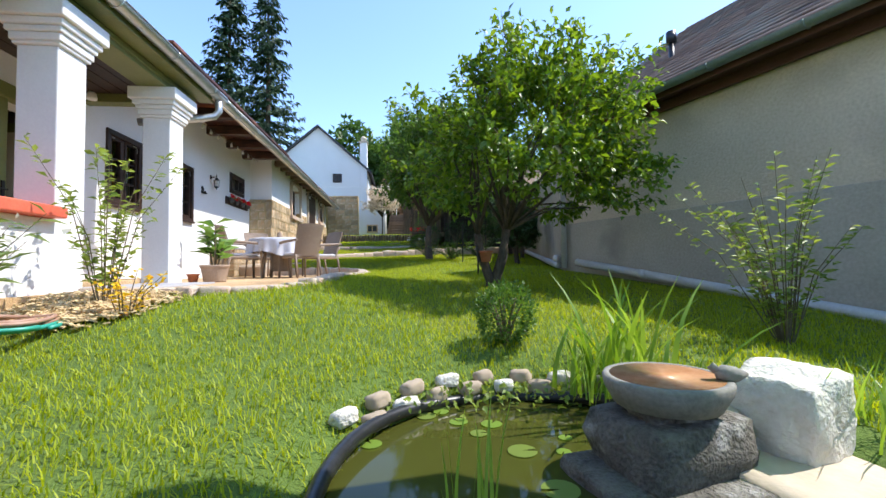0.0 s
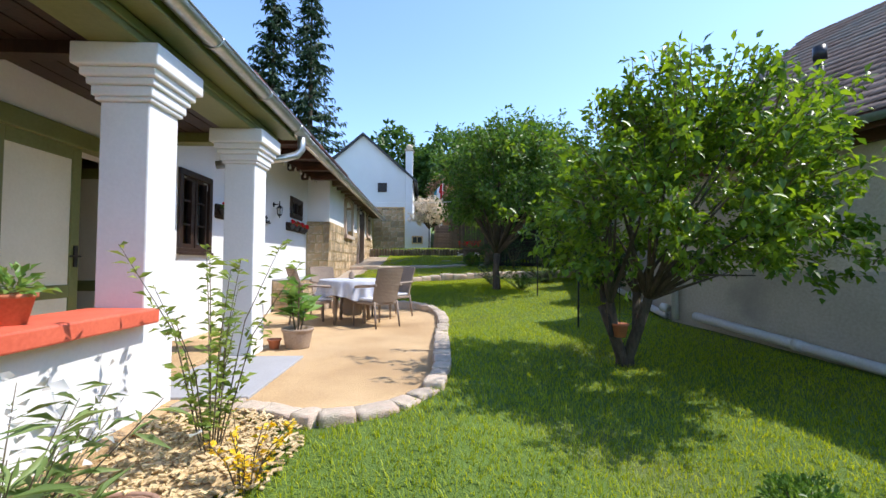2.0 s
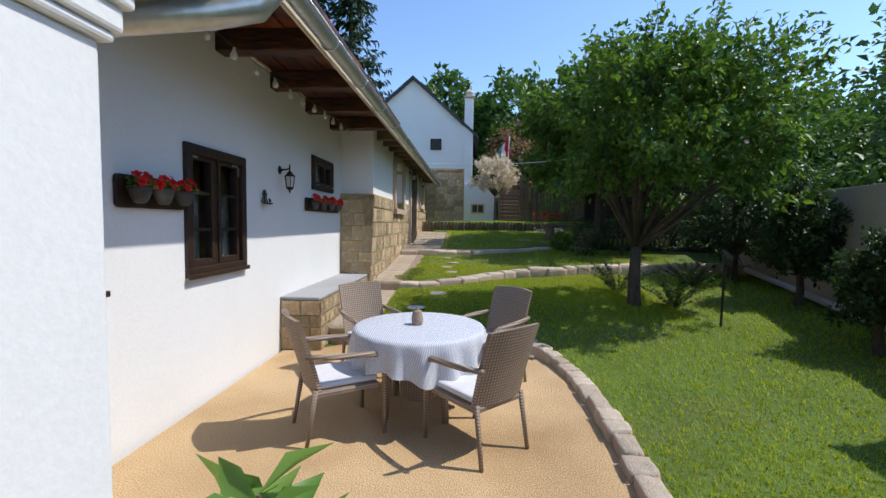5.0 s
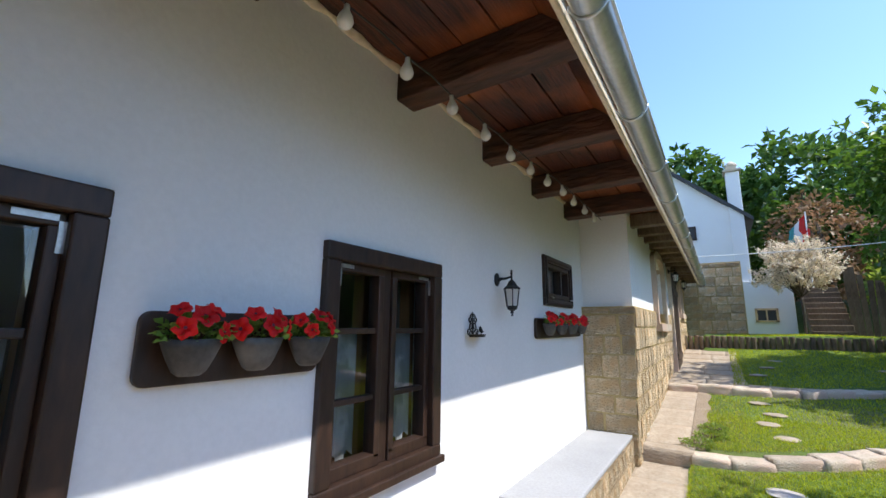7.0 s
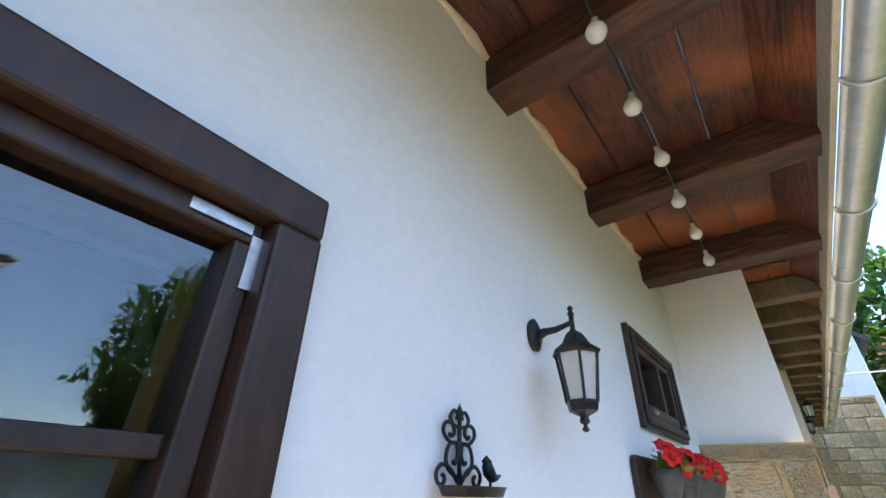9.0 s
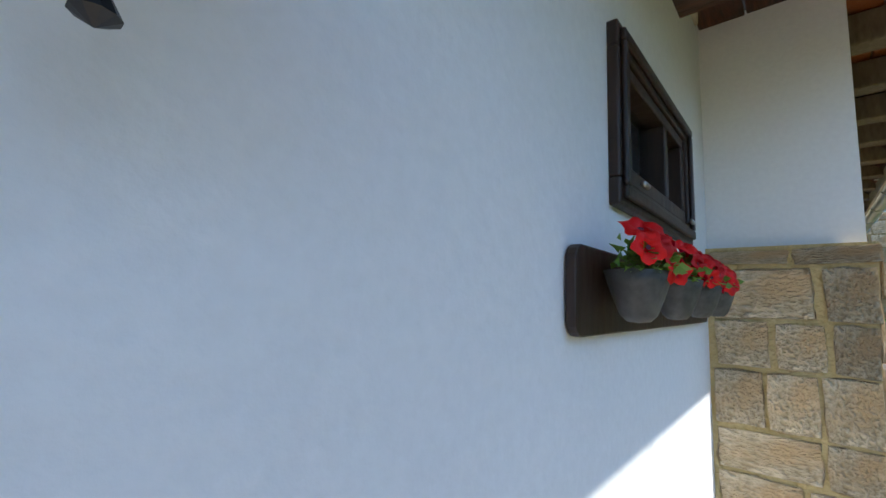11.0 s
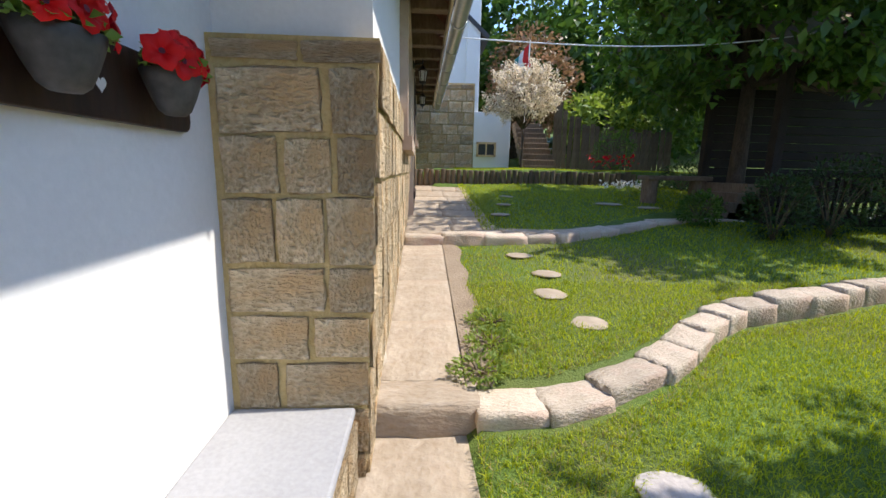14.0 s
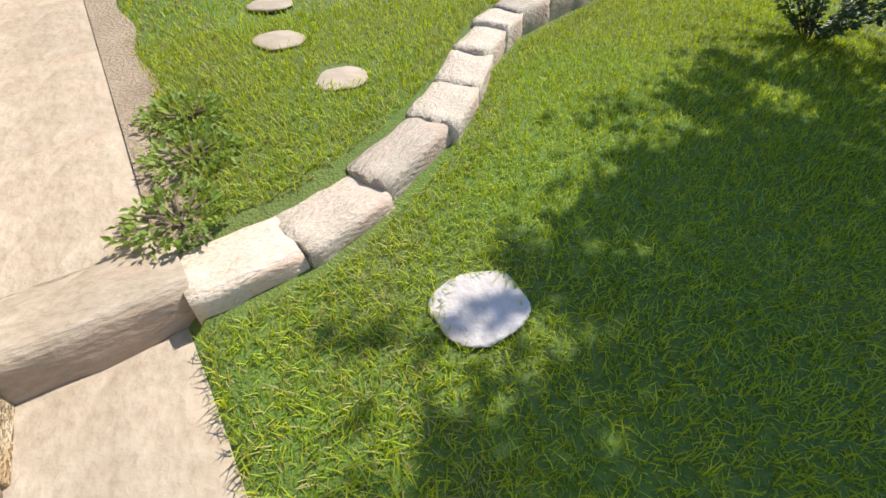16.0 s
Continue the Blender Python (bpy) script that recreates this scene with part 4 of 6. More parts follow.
o.make("pipe", "pipe", root, smooth=True)
tagged(root, "grey plastic drain pipe along the garden wall", "pipe")
b = Build()
b.box(-12, 10, -5.2, -5.0, -1.2, 1.2)
tagged(b.make("wall_back", "plaster_old"), "plain garden wall behind the pond", "wall", kind="structure")

# ---- white gabled house at the far end ----
gh = empty("gabled_house", pose(-4.76, 24.2, 1.7))
o = Build()
wl_, wr_, hz, ez = -3.2, 2.75, 6.45, 4.0
k = o.add([(x, y, z) for y in (0, 7) for x, z in ((wl_, -0.4), (wr_, -0.4), (wr_, ez), (0, hz), (wl_, ez - 0.3))])
for f in ((0, 1, 2, 3, 4), (9, 8, 7, 6, 5), (0, 5, 6, 1), (1, 6, 7, 2), (2, 7, 8, 3), (3, 8, 9, 4), (4, 9, 5, 0)):
    o.face([k + i for i in f])
o.make("wall", "plaster", gh)
o = Build()
o.box(2.3, 3.75, -0.2, 3.0, -0.4, 1.75)
o.make("annex_wall", "plaster", gh, bevel=0.01)
o = Build()
for sx, ex, ezz in ((1, wr_ + 0.25, ez - 0.22), (-1, wl_ - 0.25, ez - 0.5)):
    k = o.add([(0, -0.18, hz), (ex, -0.18, ezz), (ex, 7.1, ezz), (0, 7.1, hz), (0, -0.18, hz + 0.14), (ex, -0.18, ezz + 0.14), (ex, 7.1, ezz + 0.14), (0, 7.1, hz + 0.14)])
    for f in ((0, 1, 2, 3), (7, 6, 5, 4), (0, 4, 5, 1), (1, 5, 6, 2), (2, 6, 7, 3), (3, 7, 4, 0)):
        o.face([k + i for i in f])
o.make("roof", "blackroof", gh)
o = Build()
o.box(2.35, 2.75, -0.12, 0.35, 1.0, 5.6)
o.make("chimney_stack", "plaster", gh, bevel=0.015)
o = Build()
o.box(2.29, 2.81, -0.18, 0.41, 5.6, 5.68).box(2.40, 2.70, -0.06, 0.28, 5.68, 5.86).lathe([(0.2, 0), (0.16, 0.08), (0.05, 0.16), (0.0, 0.18)], 10, (2.55, 0.1, 5.86))
o.make("chimney_cap", "plaster_old", gh, bevel=0.01)
for nm, (xa, xb, za, zb) in (("upper_window", (0.82, 1.32, 3.3, 3.8)), ("lower_window", (2.72, 3.32, 0.42, 0.86))):
    o = Build()
    o.box(xa, xb, -0.26 if "lower" in nm else -0.05, 0.0, za, za + 0.06).box(xa, xb, -0.26 if "lower" in nm else -0.05, 0, zb - 0.06, zb)
    y0 = -0.26 if "lower" in nm else -0.05
    o.box(xa, xa + 0.06, y0, 0, za, zb).box(xb - 0.06, xb, y0, 0, za, zb).box((xa + xb) / 2 - 0.02, (xa + xb) / 2 + 0.02, y0 + 0.01, 0, za, zb)
    o.make(nm + "_frame", "wood" if "upper" in nm else "stone", gh)
    o = Build()
    o.box(xa + 0.05, xb - 0.05, y0 + 0.025, y0 + 0.035, za + 0.05, zb - 0.05)
    o.make(nm + "_pane", "blackroof", gh)
tagged(gh, "white gabled house with dark roof edge and chimney", "house")
b = Build()
b.box(-4.9, -2.35, 22.2, 22.6, 1.2, 3.9)
tagged(b.make("wall_stone_end", "mortar"), "sandstone end wall beside the gabled house", "stone wall", kind="structure")
STONE_END = bpy.data.objects["wall_stone_end"]


def lz(x, y):
    return float(lawn(x, y))


# ---- terrace furniture ----
def garden_table(x, y):
    root = empty("round_table", pose(x, y, 0))
    o = Build()
    n = 96
    rings = []
    for r, z in ((0.0, 0.752), (0.3, 0.752), (0.53, 0.75), (0.565, 0.742), (0.58, 0.72)):
        rings.append((r, z, 0.0))
    for k, z in enumerate((0.66, 0.60, 0.54, 0.50)):
        rings.append((0.585 + 0.006 * k, z, 0.010 * (k + 1)))
    ids, uv = [], []
    for r, z, amp in rings:
        drop = 0.10 if z == 0.50 else 0.05 if z == 0.54 else 0.0
        ids.append(o.add([((r + amp * math.sin(a * 2 * math.pi * 17 / n)) * math.cos(2 * math.pi * a / n), (r + amp * math.sin(a * 2 * math.pi * 17 / n)) * math.sin(2 * math.pi * a / n), z - drop * math.sin(2 * math.pi * a * 2 / n + 0.7) ** 2) for a in range(n)]))
    for r0, r1 in zip(ids, ids[1:]):
        for a in range(n):
            o.face((r0 + a, r1 + a, r1 + (a + 1) % n, r0 + (a + 1) % n))
    cloth = o.make("tablecloth", "cloth", root, smooth=True)
    layer = cloth.data.uv_layers.new(name="UVMap")
    for loop in cloth.data.loops:
        v = cloth.data.vertices[loop.vertex_index].co
        stretch = 1.0 if v.z > 0.73 else 1.0 + (0.74 - v.z) / max(math.hypot(v.x, v.y), 0.1)
        layer.data[loop.index].uv = (v.x * stretch * 0.94 + v.y * stretch * 0.34, v.y)
    o = Build()
    o.lathe([(0.55, 0.70), (0.56, 0.72), (0.56, 0.735), (0.55, 0.74)], 40)
    o.make("top", "rattan", root)
    for a in range(4):
        o = Build()
        an = radians(45 + 90 * a)
        o.tube([(0.3 * math.cos(an), 0.3 * math.sin(an), 0.7), (0.36 * math.cos(an), 0.36 * math.sin(an), 0.0)], [0.035, 0.03], 8)
        o.make("leg", "rattan", root, smooth=True)
    o = Build()
    o.lathe([(0.16, 0.12), (0.17, 0.16), (0.17, 0.6), (0.2, 0.7)], 12)
    o.make("column", "rattan", root, smooth=True)
    tagged(root, "round garden table with a blue and white striped cloth", "table")


def rattan_chair():
    root = empty("rattan_armchair", pose(0, 0, 0))
    # faces local +y; the back is at -y
    o = Build()
    n, h = 10, 8
    grid = {}
    for side in (0, 1):
        for j in range(h + 1):
            for i in range(n + 1):
                u, w = i / n * 2 - 1, j / h
                width = 0.235 + 0.012 * w
                x = u * width
                y = -0.235 - 0.13 * w - 0.03 * w * w + 0.05 * u * u + (0.0 if side == 0 else -0.028)
                z = 0.40 + 0.545 * w + 0.018 * (1 - u * u) * (j == h)
                grid[side, i, j] = o.add([(x, y, z)])
    for j in range(h):
        for i in range(n):
            a = [grid[0, i, j], grid[0, i + 1, j], grid[0, i + 1, j + 1], grid[0, i, j + 1]]
            o.face(a[::-1])
            o.face([grid[1, i, j], grid[1, i + 1, j], grid[1, i + 1, j + 1], grid[1, i, j + 1]])
    for i in range(n):
        o.face([grid[0, i, h], grid[0, i + 1, h], grid[1, i + 1, h], grid[1, i, h]])
        o.face([grid[1, i, 0], grid[1, i + 1, 0], grid[0, i + 1, 0], grid[0, i, 0]])
    for j in range(h):
        o.face([grid[1, 0, j], grid[0, 0, j], grid[0, 0, j + 1], grid[1, 0, j + 1]])
        o.face([grid[0, n, j], grid[1, n, j], grid[1, n, j + 1], grid[0, n, j + 1]])
    o.make("backrest", "rattan", root, smooth=False)
    o = Build()
    o.box(-0.24, 0.24, -0.24, 0.25, 0.36, 0.41)
    o.make("seat", "rattan", root, bevel=0.015)
    o = Build()
    o.box(-0.22, 0.22, -0.2, 0.25, 0.412, 0.462)
    o.make("cushion", "cushion", root, bevel=0.022)
    for sx in (-1, 1):
        o = Build()
        o.tube([(sx * 0.25, -0.31, 0.68), (sx * 0.275, -0.15, 0.665), (sx * 0.285, 0.05, 0.655), (sx * 0.28, 0.2, 0.645), (sx * 0.27, 0.27, 0.60), (sx * 0.262, 0.285, 0.50), (sx * 0.262, 0.29, 0.0)], [0.02, 0.023, 0.024, 0.024, 0.024, 0.021, 0.016], 8)
        o.make("armrest", "rattan", root, smooth=True)
        o = Build()
        o.tube([(sx * 0.225, -0.23, 0.42), (sx * 0.235, -0.30, 0.0)], [0.02, 0.015], 8)
        o.make("leg", "rattan", root, smooth=True)
    return tagged(root, "beige woven rattan armchair with a pale seat cushion", "chair", "chairs round the table")


TX, TY = -2.53, 8.52
garden_table(TX, TY)
spots = [(-3.13, 8.12), (-2.03, 7.98), (-3.12, 9.28), (-1.87, 9.2)]
first = None
for x, y in spots:
    m = pose(x, y, 0, 0, 0, math.degrees(math.atan2(-(TX - x), TY - y)))
    if first is None:
        first = rattan_chair()
        first.matrix_basis = m
    else:
        copy_thing(first, m)

v = empty("owl_jar", pose(TX - 0.02, TY, 0.752))
o = Build()
o.lathe([(0.032, 0), (0.047, 0.01), (0.052, 0.05), (0.046, 0.09), (0.038, 0.11), (0.04, 0.115), (0.03, 0.125), (0.01, 0.13), (0.012, 0.145), (0.0, 0.15)], 20)
o.make("jar", "potstone", v, smooth=True)
tagged(v, "small beige clay jar with lid on the table", "jar")


def pot_profile(r0, r1, h, lip=0.015):
    return [(r0, 0), (r0 + (r1 - r0) * 0.85, h * 0.85), (r1 + lip * 0.5, h * 0.86), (r1 + lip * 0.5, h), (r1 - 0.012, h), (r1 - 0.03, h * 0.8), (0.0, h * 0.78)]


def potted_plant(x, y, z):
    root = empty("potted_plant", pose(x, y, z))
    o = Build()
    prof = [(0.14, 0)]
    for i in range(12):
        prof.append((0.14 + 0.035 * i / 12 + (0.004 if i % 2 else 0), 0.02 + i * 0.016))
    prof += [(0.19, 0.215), (0.19, 0.24), (0.17, 0.24), (0.165, 0.2), (0.0, 0.2)]
    o.lathe(prof, 28)
    o.make("pot", "potstone", root, smooth=True)
    rng = np.random.default_rng(8)
    o = Build()
    pos, ax = [], []
    for i in range(4):
        a = i * 1.7
        p0 = Vector((0.03 * math.cos(a), 0.03 * math.sin(a), 0.2))
        p1 = Vector((0.10 * math.cos(a), 0.10 * math.sin(a), 0.5 + 0.1 * i))
        o.tube([p0, (p0 + p1) / 2, p1], [0.012, 0.01, 0.007], 6)
        for j in range(15):
            t = 0.35 + 0.65 * j / 14
            b2 = rng.uniform(0, 6.28)
            pos.append(p0.lerp(p1, t))
            ax.append((math.cos(b2), math.sin(b2), 0.55 - 0.2 * (1 - t)))
    o.make("stem", "twig", root)
    leaves("foliage", pos, ax, 0.24, "leaf_pot", root, 0.42, 0.22, rng)
    tagged(root, "broad-leaved green plant in a ribbed clay pot", "potted plant")


potted_plant(-2.78, 6.2, 0.0)
p = empty("flower_pot", pose(-3.03, 6.12, 0.0))
o = Build()
o.lathe(pot_profile(0.05, 0.075, 0.12), 20)
o.make("pot", "terracotta", p, smooth=True)
tagged(p, "small empty terracotta pot on the sand", "flower pot")


def flower_pot_with_plant(name, x, y, z, r, h, flower, label, seed):
    root = empty(name, pose(x, y, z))
    o = Build()
    o.lathe(pot_profile(r * 0.65, r, h), 20)
    o.make("pot", "terracotta", root, smooth=True)
    rng = np.random.default_rng(seed)
    n = 90
    d = rng.normal(0, 1, (n, 3))
    d[:, 2] = np.abs(d[:, 2])
    leaves("foliage", np.array([0, 0, h]) + d * [r * 0.5, r * 0.5, 0.05], d, 0.07, "leaf_pot", root, 0.5, 0.3, rng)
    if flower:
        leaves("petals", np.array([0, 0, h + 0.06]) + d[:40] * [r * 0.4, r * 0.4, 0.05], d[40:80], 0.05, flower, root, 0.9, 0.1, rng)
    tagged(root, label, "flower pot")


flower_pot_with_plant("flower_pot", -3.22, 3.12, 0.72, 0.09, 0.15, None, "terracotta pot with a small green plant on the parapet", 3)
flower_pot_with_plant("geranium_pot", -3.25, 2.72, 0.72, 0.09, 0.15, "petal", "terracotta pot with red geraniums on the parapet", 4)


# ---- things on the white wall ----
def petunias(root, cx, cy, cz, r, n_fl, seed, flower=0.046):
    """Leaves and trumpet flowers over one pot."""
    rng = np.random.default_rng(seed)
    n = 170
    d = rng.normal(0, 1, (n, 3))
    d[:, 2] = np.abs(d[:, 2]) * 0.8
    d[:, 0] = np.abs(d[:, 0]) * 0.8 - 0.15
    d /= np.linalg.norm(d, axis=1, keepdims=True)
    leaves("foliage", np.array([cx, cy, cz - 0.015]) + d * r * rng.uniform(0.3, 0.95, (n, 1)) * [1, 1.4, 1], d, 0.03, "leaf_pot", root, 0.85, 0.2, rng)
    o = Build()
    for i in range(n_fl):
        a = -1.45 + 2.9 * (i + rng.uniform(0.2, 0.8)) / n_fl
        el = (0.05, 0.75, 0.3, 1.1)[(i * 3 + seed) % 4] + rng.uniform(-0.1, 0.1)
        nd = Vector((math.cos(a) * math.cos(el) + 0.25, math.sin(a) * math.cos(el), math.sin(el) * 0.9)).normalized()
        c = Vector((cx, cy, cz)) + Vector((nd.x * r * 0.95, nd.y * r * 1.55, nd.z * r * 1.1 + 0.012))
        u = nd.orthogonal().normalized()
        w = nd.cross(u)
        R = flower * rng.uniform(0.8, 1.15)
        k = o.add([c - nd * 0.028])
        rings = []
        for fr, back in ((0.28, -0.012), (0.7, 0.0), (1.0, -0.006)):
            rings.append(o.add([c + nd * (back + 0.004 * math.sin(5 * t2)) + R * fr * (1 + (0.15 if fr == 1.0 else 0.04) * math.cos(5 * t2)) * (math.cos(t2) * u + math.sin(t2) * w) for t2 in (2 * math.pi * q / 20 for q in range(20))]))
        for q in range(20):
            o.face((k, rings[0] + q, rings[0] + (q + 1) % 20))
            for r0, r1 in zip(rings, rings[1:]):
                o.face((r0 + q, r1 + q, r1 + (q + 1) % 20, r0 + (q + 1) % 20))
        o.cur = 1
        kk = o.add([c + nd * -0.007 + R * 0.17 * (math.cos(t2) * u + math.sin(t2) * w) for t2 in (2 * math.pi * q / 8 for q in range(8))])
        o.face([kk + q for q in range(8)])
        o.cur = 0
    o.make("petunia_flowers", ("petal", "petal_dark"), root, smooth=True)


def wall_planter(y0, y1, z0, z1, n, seed, label):
    root = empty("wall_planter", pose(WA + 0.004, y0, z0))
    w, h = y1 - y0, z1 - z0
    o = Build()
    arc = []
    for cx_, cz_, a0 in ((w - 0.035, h - 0.035, 0), (0.035, h - 0.035, 90), (0.035, 0.035, 180), (w - 0.035, 0.035, 270)):
        for i in range(5):
            a = radians(a0 + 22.5 * i)
            arc.append((cx_ + 0.035 * math.cos(a), cz_ + 0.035 * math.sin(a)))
    f = o.add([(0.024, y, z) for y, z in arc])
    bk = o.add([(0.0, y, z) for y, z in arc])
    o.face([f + i for i in range(20)])
    o.face([bk + i for i in reversed(range(20))])
    for i in range(20):
        o.face((f + i, bk + i, bk + (i + 1) % 20, f + (i + 1) % 20))
    o.make("board", "wood", root, bevel=0.004)
    r = 0.082
    if n > 3:
        for hy in (11.58 - y0, 11.97 - y0):
            o = Build()
            kk = o.add([(0.0255, hy + 0.0019 * 16 * math.sin(t) ** 3 * 0.62, h * 0.42 + 0.0019 * 0.7 * (13 * math.cos(t) - 5 * math.cos(2 * t) - 2 * math.cos(3 * t) - math.cos(4 * t))) for t in (-2 * math.pi * q / 28 for q in range(28))])
            o.face([kk + q for q in range(28)])
            o.make("heart", "plaster", root)
    for i in range(n):
        cy = w * (i + 0.5) / (n + 0.05) if n > 3 else w * (i + 0.55) / n
        o = Build()
        prof = [(0.0, 0.0), (0.032, 0.003), (0.05, 0.016), (0.068, 0.05), (0.084, 0.088), (0.094, 0.115), (0.09, 0.116), (0.08, 0.1), (0.0, 0.095)]
        o.lathe(prof, 22, (0.024 + r * 0.8, cy, 0.03), 0.75)
        o.make("pot", "potgrey", root, smooth=True)
        petunias(root, 0.024 + r * 0.72, cy, 0.155, 0.085, 7 if n > 3 else 5, seed + i, 0.042 if n > 3 else 0.036)
    tagged(root, label, "planter", "wall planters")


wall_planter(7.58, 8.26, 1.72, 1.95, 3, 31, "dark wooden wall planter with three pots of red petunias")
wall_planter(10.85, 12.36, 1.80, 1.995, 4, 51, "long dark wooden wall planter with four pots of red petunias")


def wall_lantern(m, scale=1.0):
    root = empty("wall_lantern", m)
    s = scale
    o = Build()
    o.lathe([(0.0, 0), (0.042, 0.002), (0.045, 0.014), (0.03, 0.024), (0.0, 0.028)], 18)
    mount = o.make("backplate", "iron", root, smooth=True, m=pose(0, 0, 0.03, 0, 90, 0) @ Matrix.Diagonal((1.35 * s, 1 * s, s, 1)))
    o = Build()
    o.tube([(0.01, 0, 0.02), (0.05, 0, 0.035), (0.09, 0, 0.035), (0.13, 0, 0.045), (0.15, 0, 0.05)], [0.02, 0.014, 0.011, 0.009, 0.009], 10)
    o.tube([(0.15, 0, 0.02), (0.15, 0, 0.075)], 0.009, 8)
    o.lathe([(0.0, 0.07), (0.013, 0.078), (0.006, 0.09), (0.011, 0.1), (0.0, 0.112)], 10, (0.15, 0, 0))
    o.make("arm", "iron", root, smooth=True)
    o = Build()
    o.lathe([(0.078, -0.062), (0.082, -0.055), (0.074, -0.048), (0.05, -0.03), (0.042, -0.015), (0.03, 0.005), (0.012, 0.02), (0.0, 0.025)], 6, (0.15, 0, 0))
    o.lathe([(0.012, -0.25), (0.045, -0.235), (0.05, -0.215), (0.05, -0.205), (0.0, -0.2)], 6, (0.15, 0, 0))
    o.lathe([(0.0, -0.295), (0.012, -0.288), (0.005, -0.275), (0.016, -0.265), (0.012, -0.25)], 10, (0.15, 0, 0))
    for a in range(6):
        c, sn = math.cos(a * math.pi / 3), math.sin(a * math.pi / 3)
        o.tube([(0.15 + 0.049 * c, 0.049 * sn, -0.21), (0.15 + 0.07 * c, 0.07 * sn, -0.055)], 0.005, 5)
    o.make("cage", "iron", root)
    o = Build()
    o.lathe([(0.043, -0.208), (0.063, -0.06)], 6, (0.15, 0, 0))
    o.make("glass", "frosted", root)
    return tagged(root, "black iron wall lantern with frosted glass panes", "lantern", "wall lanterns")


lan = wall_lantern(pose(WA, 10.06, 2.255) @ Matrix.Diagonal((0.9, 0.9, 0.9, 1)))
copy_thing(lan, pose(WB + 0.06, 16.85, 3.05))
copy_thing(lan, pose(WB + 0.06, 19.2, 3.1))


def bird_feeder():
    """Scrolled iron bracket with a tray and a bird figure."""
    root = empty("iron_bird_feeder", pose(WA + 0.012, 9.645, 1.855))
    o = Build()
    curls = (
        ((0.005, 0.004), (0.03, 0.028), (0.058, 0.036), (0.076, 0.02), (0.068, 0.002), (0.052, 0.003), (0.05, 0.015), (0.06, 0.018)),
        ((0.0, 0.012), (0.032, 0.024), (0.046, 0.045), (0.036, 0.072), (0.012, 0.076), (0.006, 0.055), (0.016, 0.038), (0.026, 0.046)),
        ((0.004, 0.078), (0.034, 0.078), (0.055, 0.094), (0.05, 0.112), (0.028, 0.114), (0.018, 0.098), (0.03, 0.088), (0.038, 0.097)),
        ((0.004, 0.108), (0.024, 0.112), (0.033, 0.126), (0.02, 0.14), (0.006, 0.132), (0.014, 0.122)),
    )
    for sg in (-1, 1):
        for curl in curls:
            fine = []
            n = len(curl) - 1
            for i in range(n):
                p0, p1, p2, p3 = (Vector(curl[min(max(i + j, 0), n)]) for j in (-1, 0, 1, 2))
                for t in (0.0, 0.33, 0.67):
                    q = 0.5 * (2 * p1 + (p2 - p0) * t + (2 * p0 - 5 * p1 + 4 * p2 - p3) * t * t + (3 * p1 - p0 - 3 * p2 + p3) * t ** 3)
                    fine.append((0.004, sg * q.x, q.y))
            o.tube(fine, 0.0042, 6)
    o.tube([(0.004, 0, 0.0), (0.004, 0, 0.14)], 0.0046, 6)
    o.lathe([(0.0, 0), (0.008, 0.01), (0.0, 0.03)], 8, (0.004, 0, 0.128))
    o.make("scrollwork", "iron", root, smooth=True)
    o = Build()
    o.lathe([(0.085, -0.018), (0.095, -0.003), (0.098, 0.0), (0.088, 0.0), (0.08, -0.015), (0.0, -0.016)], 24)
    o.make("tray", "iron", root, m=Matrix.Translation((0.04, 0, 0)) @ Matrix.Diagonal((0.45, 1.05, 1, 1)))
    o = Build()
    o.tube([(0.03, 0.058, 0.045), (0.03, 0.064, 0.04), (0.03, 0.07, 0.028), (0.03, 0.083, 0.018), (0.03, 0.1, 0.017), (0.03, 0.115, 0.022)], [0.005, 0.012, 0.014, 0.012, 0.006, 0.003], 10)
    o.lathe([(0.0, -0.012), (0.012, 0.0), (0.0, 0.012)], 10, (0.03, 0.063, 0.047))
    o.tube([(0.03, 0.075, 0.018), (0.03, 0.075, 0.0)], 0.003, 5)
    o.make("bird_figure", "iron", root, smooth=True)
    tagged(root, "black wrought iron wall bird feeder with a bird figure", "bird feeder")


bird_feeder()
sp = empty("spotlight", pose(-4.2, 5.9, 2.52))
o = Build()
o.lathe([(0.03, 0.0), (0.05, -0.02), (0.06, -0.08), (0.055, -0.1), (0.0, -0.1)], 16)
o.make("housing", "white", sp, smooth=True)
tagged(sp, "white round spotlight under the porch ceiling", "spotlight")

# string of bulbs under the beams
o = Build()
bx = -4.04
ys = [6.86 + 0.355 * i for i in range(14)]
pts = []
for i in range(len(ys) * 4 + 1):
    y = 6.86 + i * 0.355 / 4
    pts.append((bx, y, 3.045 + 0.06 * float(smoothstep(9.2, 10.6, y)) + 0.012 * math.sin(i * math.pi / 4) ** 2))
lights = empty("light_string", pose(0, 0, 0))
o.tube(pts, 0.004, 6)
o.make("cable", "blackpipe", lights)
for y in ys:
    o = Build()
    o.lathe([(0.011, 0.0), (0.012, -0.022), (0.014, -0.026), (0.026, -0.05), (0.031, -0.068), (0.026, -0.086), (0.013, -0.097), (0.0, -0.1)], 14)
    o.make("bulb", "bulb", lights, smooth=True, m=pose(bx, y, 3.045 + 0.06 * float(smoothstep(9.2, 10.6, y)), random.uniform(-6, 6), random.uniform(-6, 6)))
tagged(lights, "string of white bulbs hanging under the eave beams", "light string")

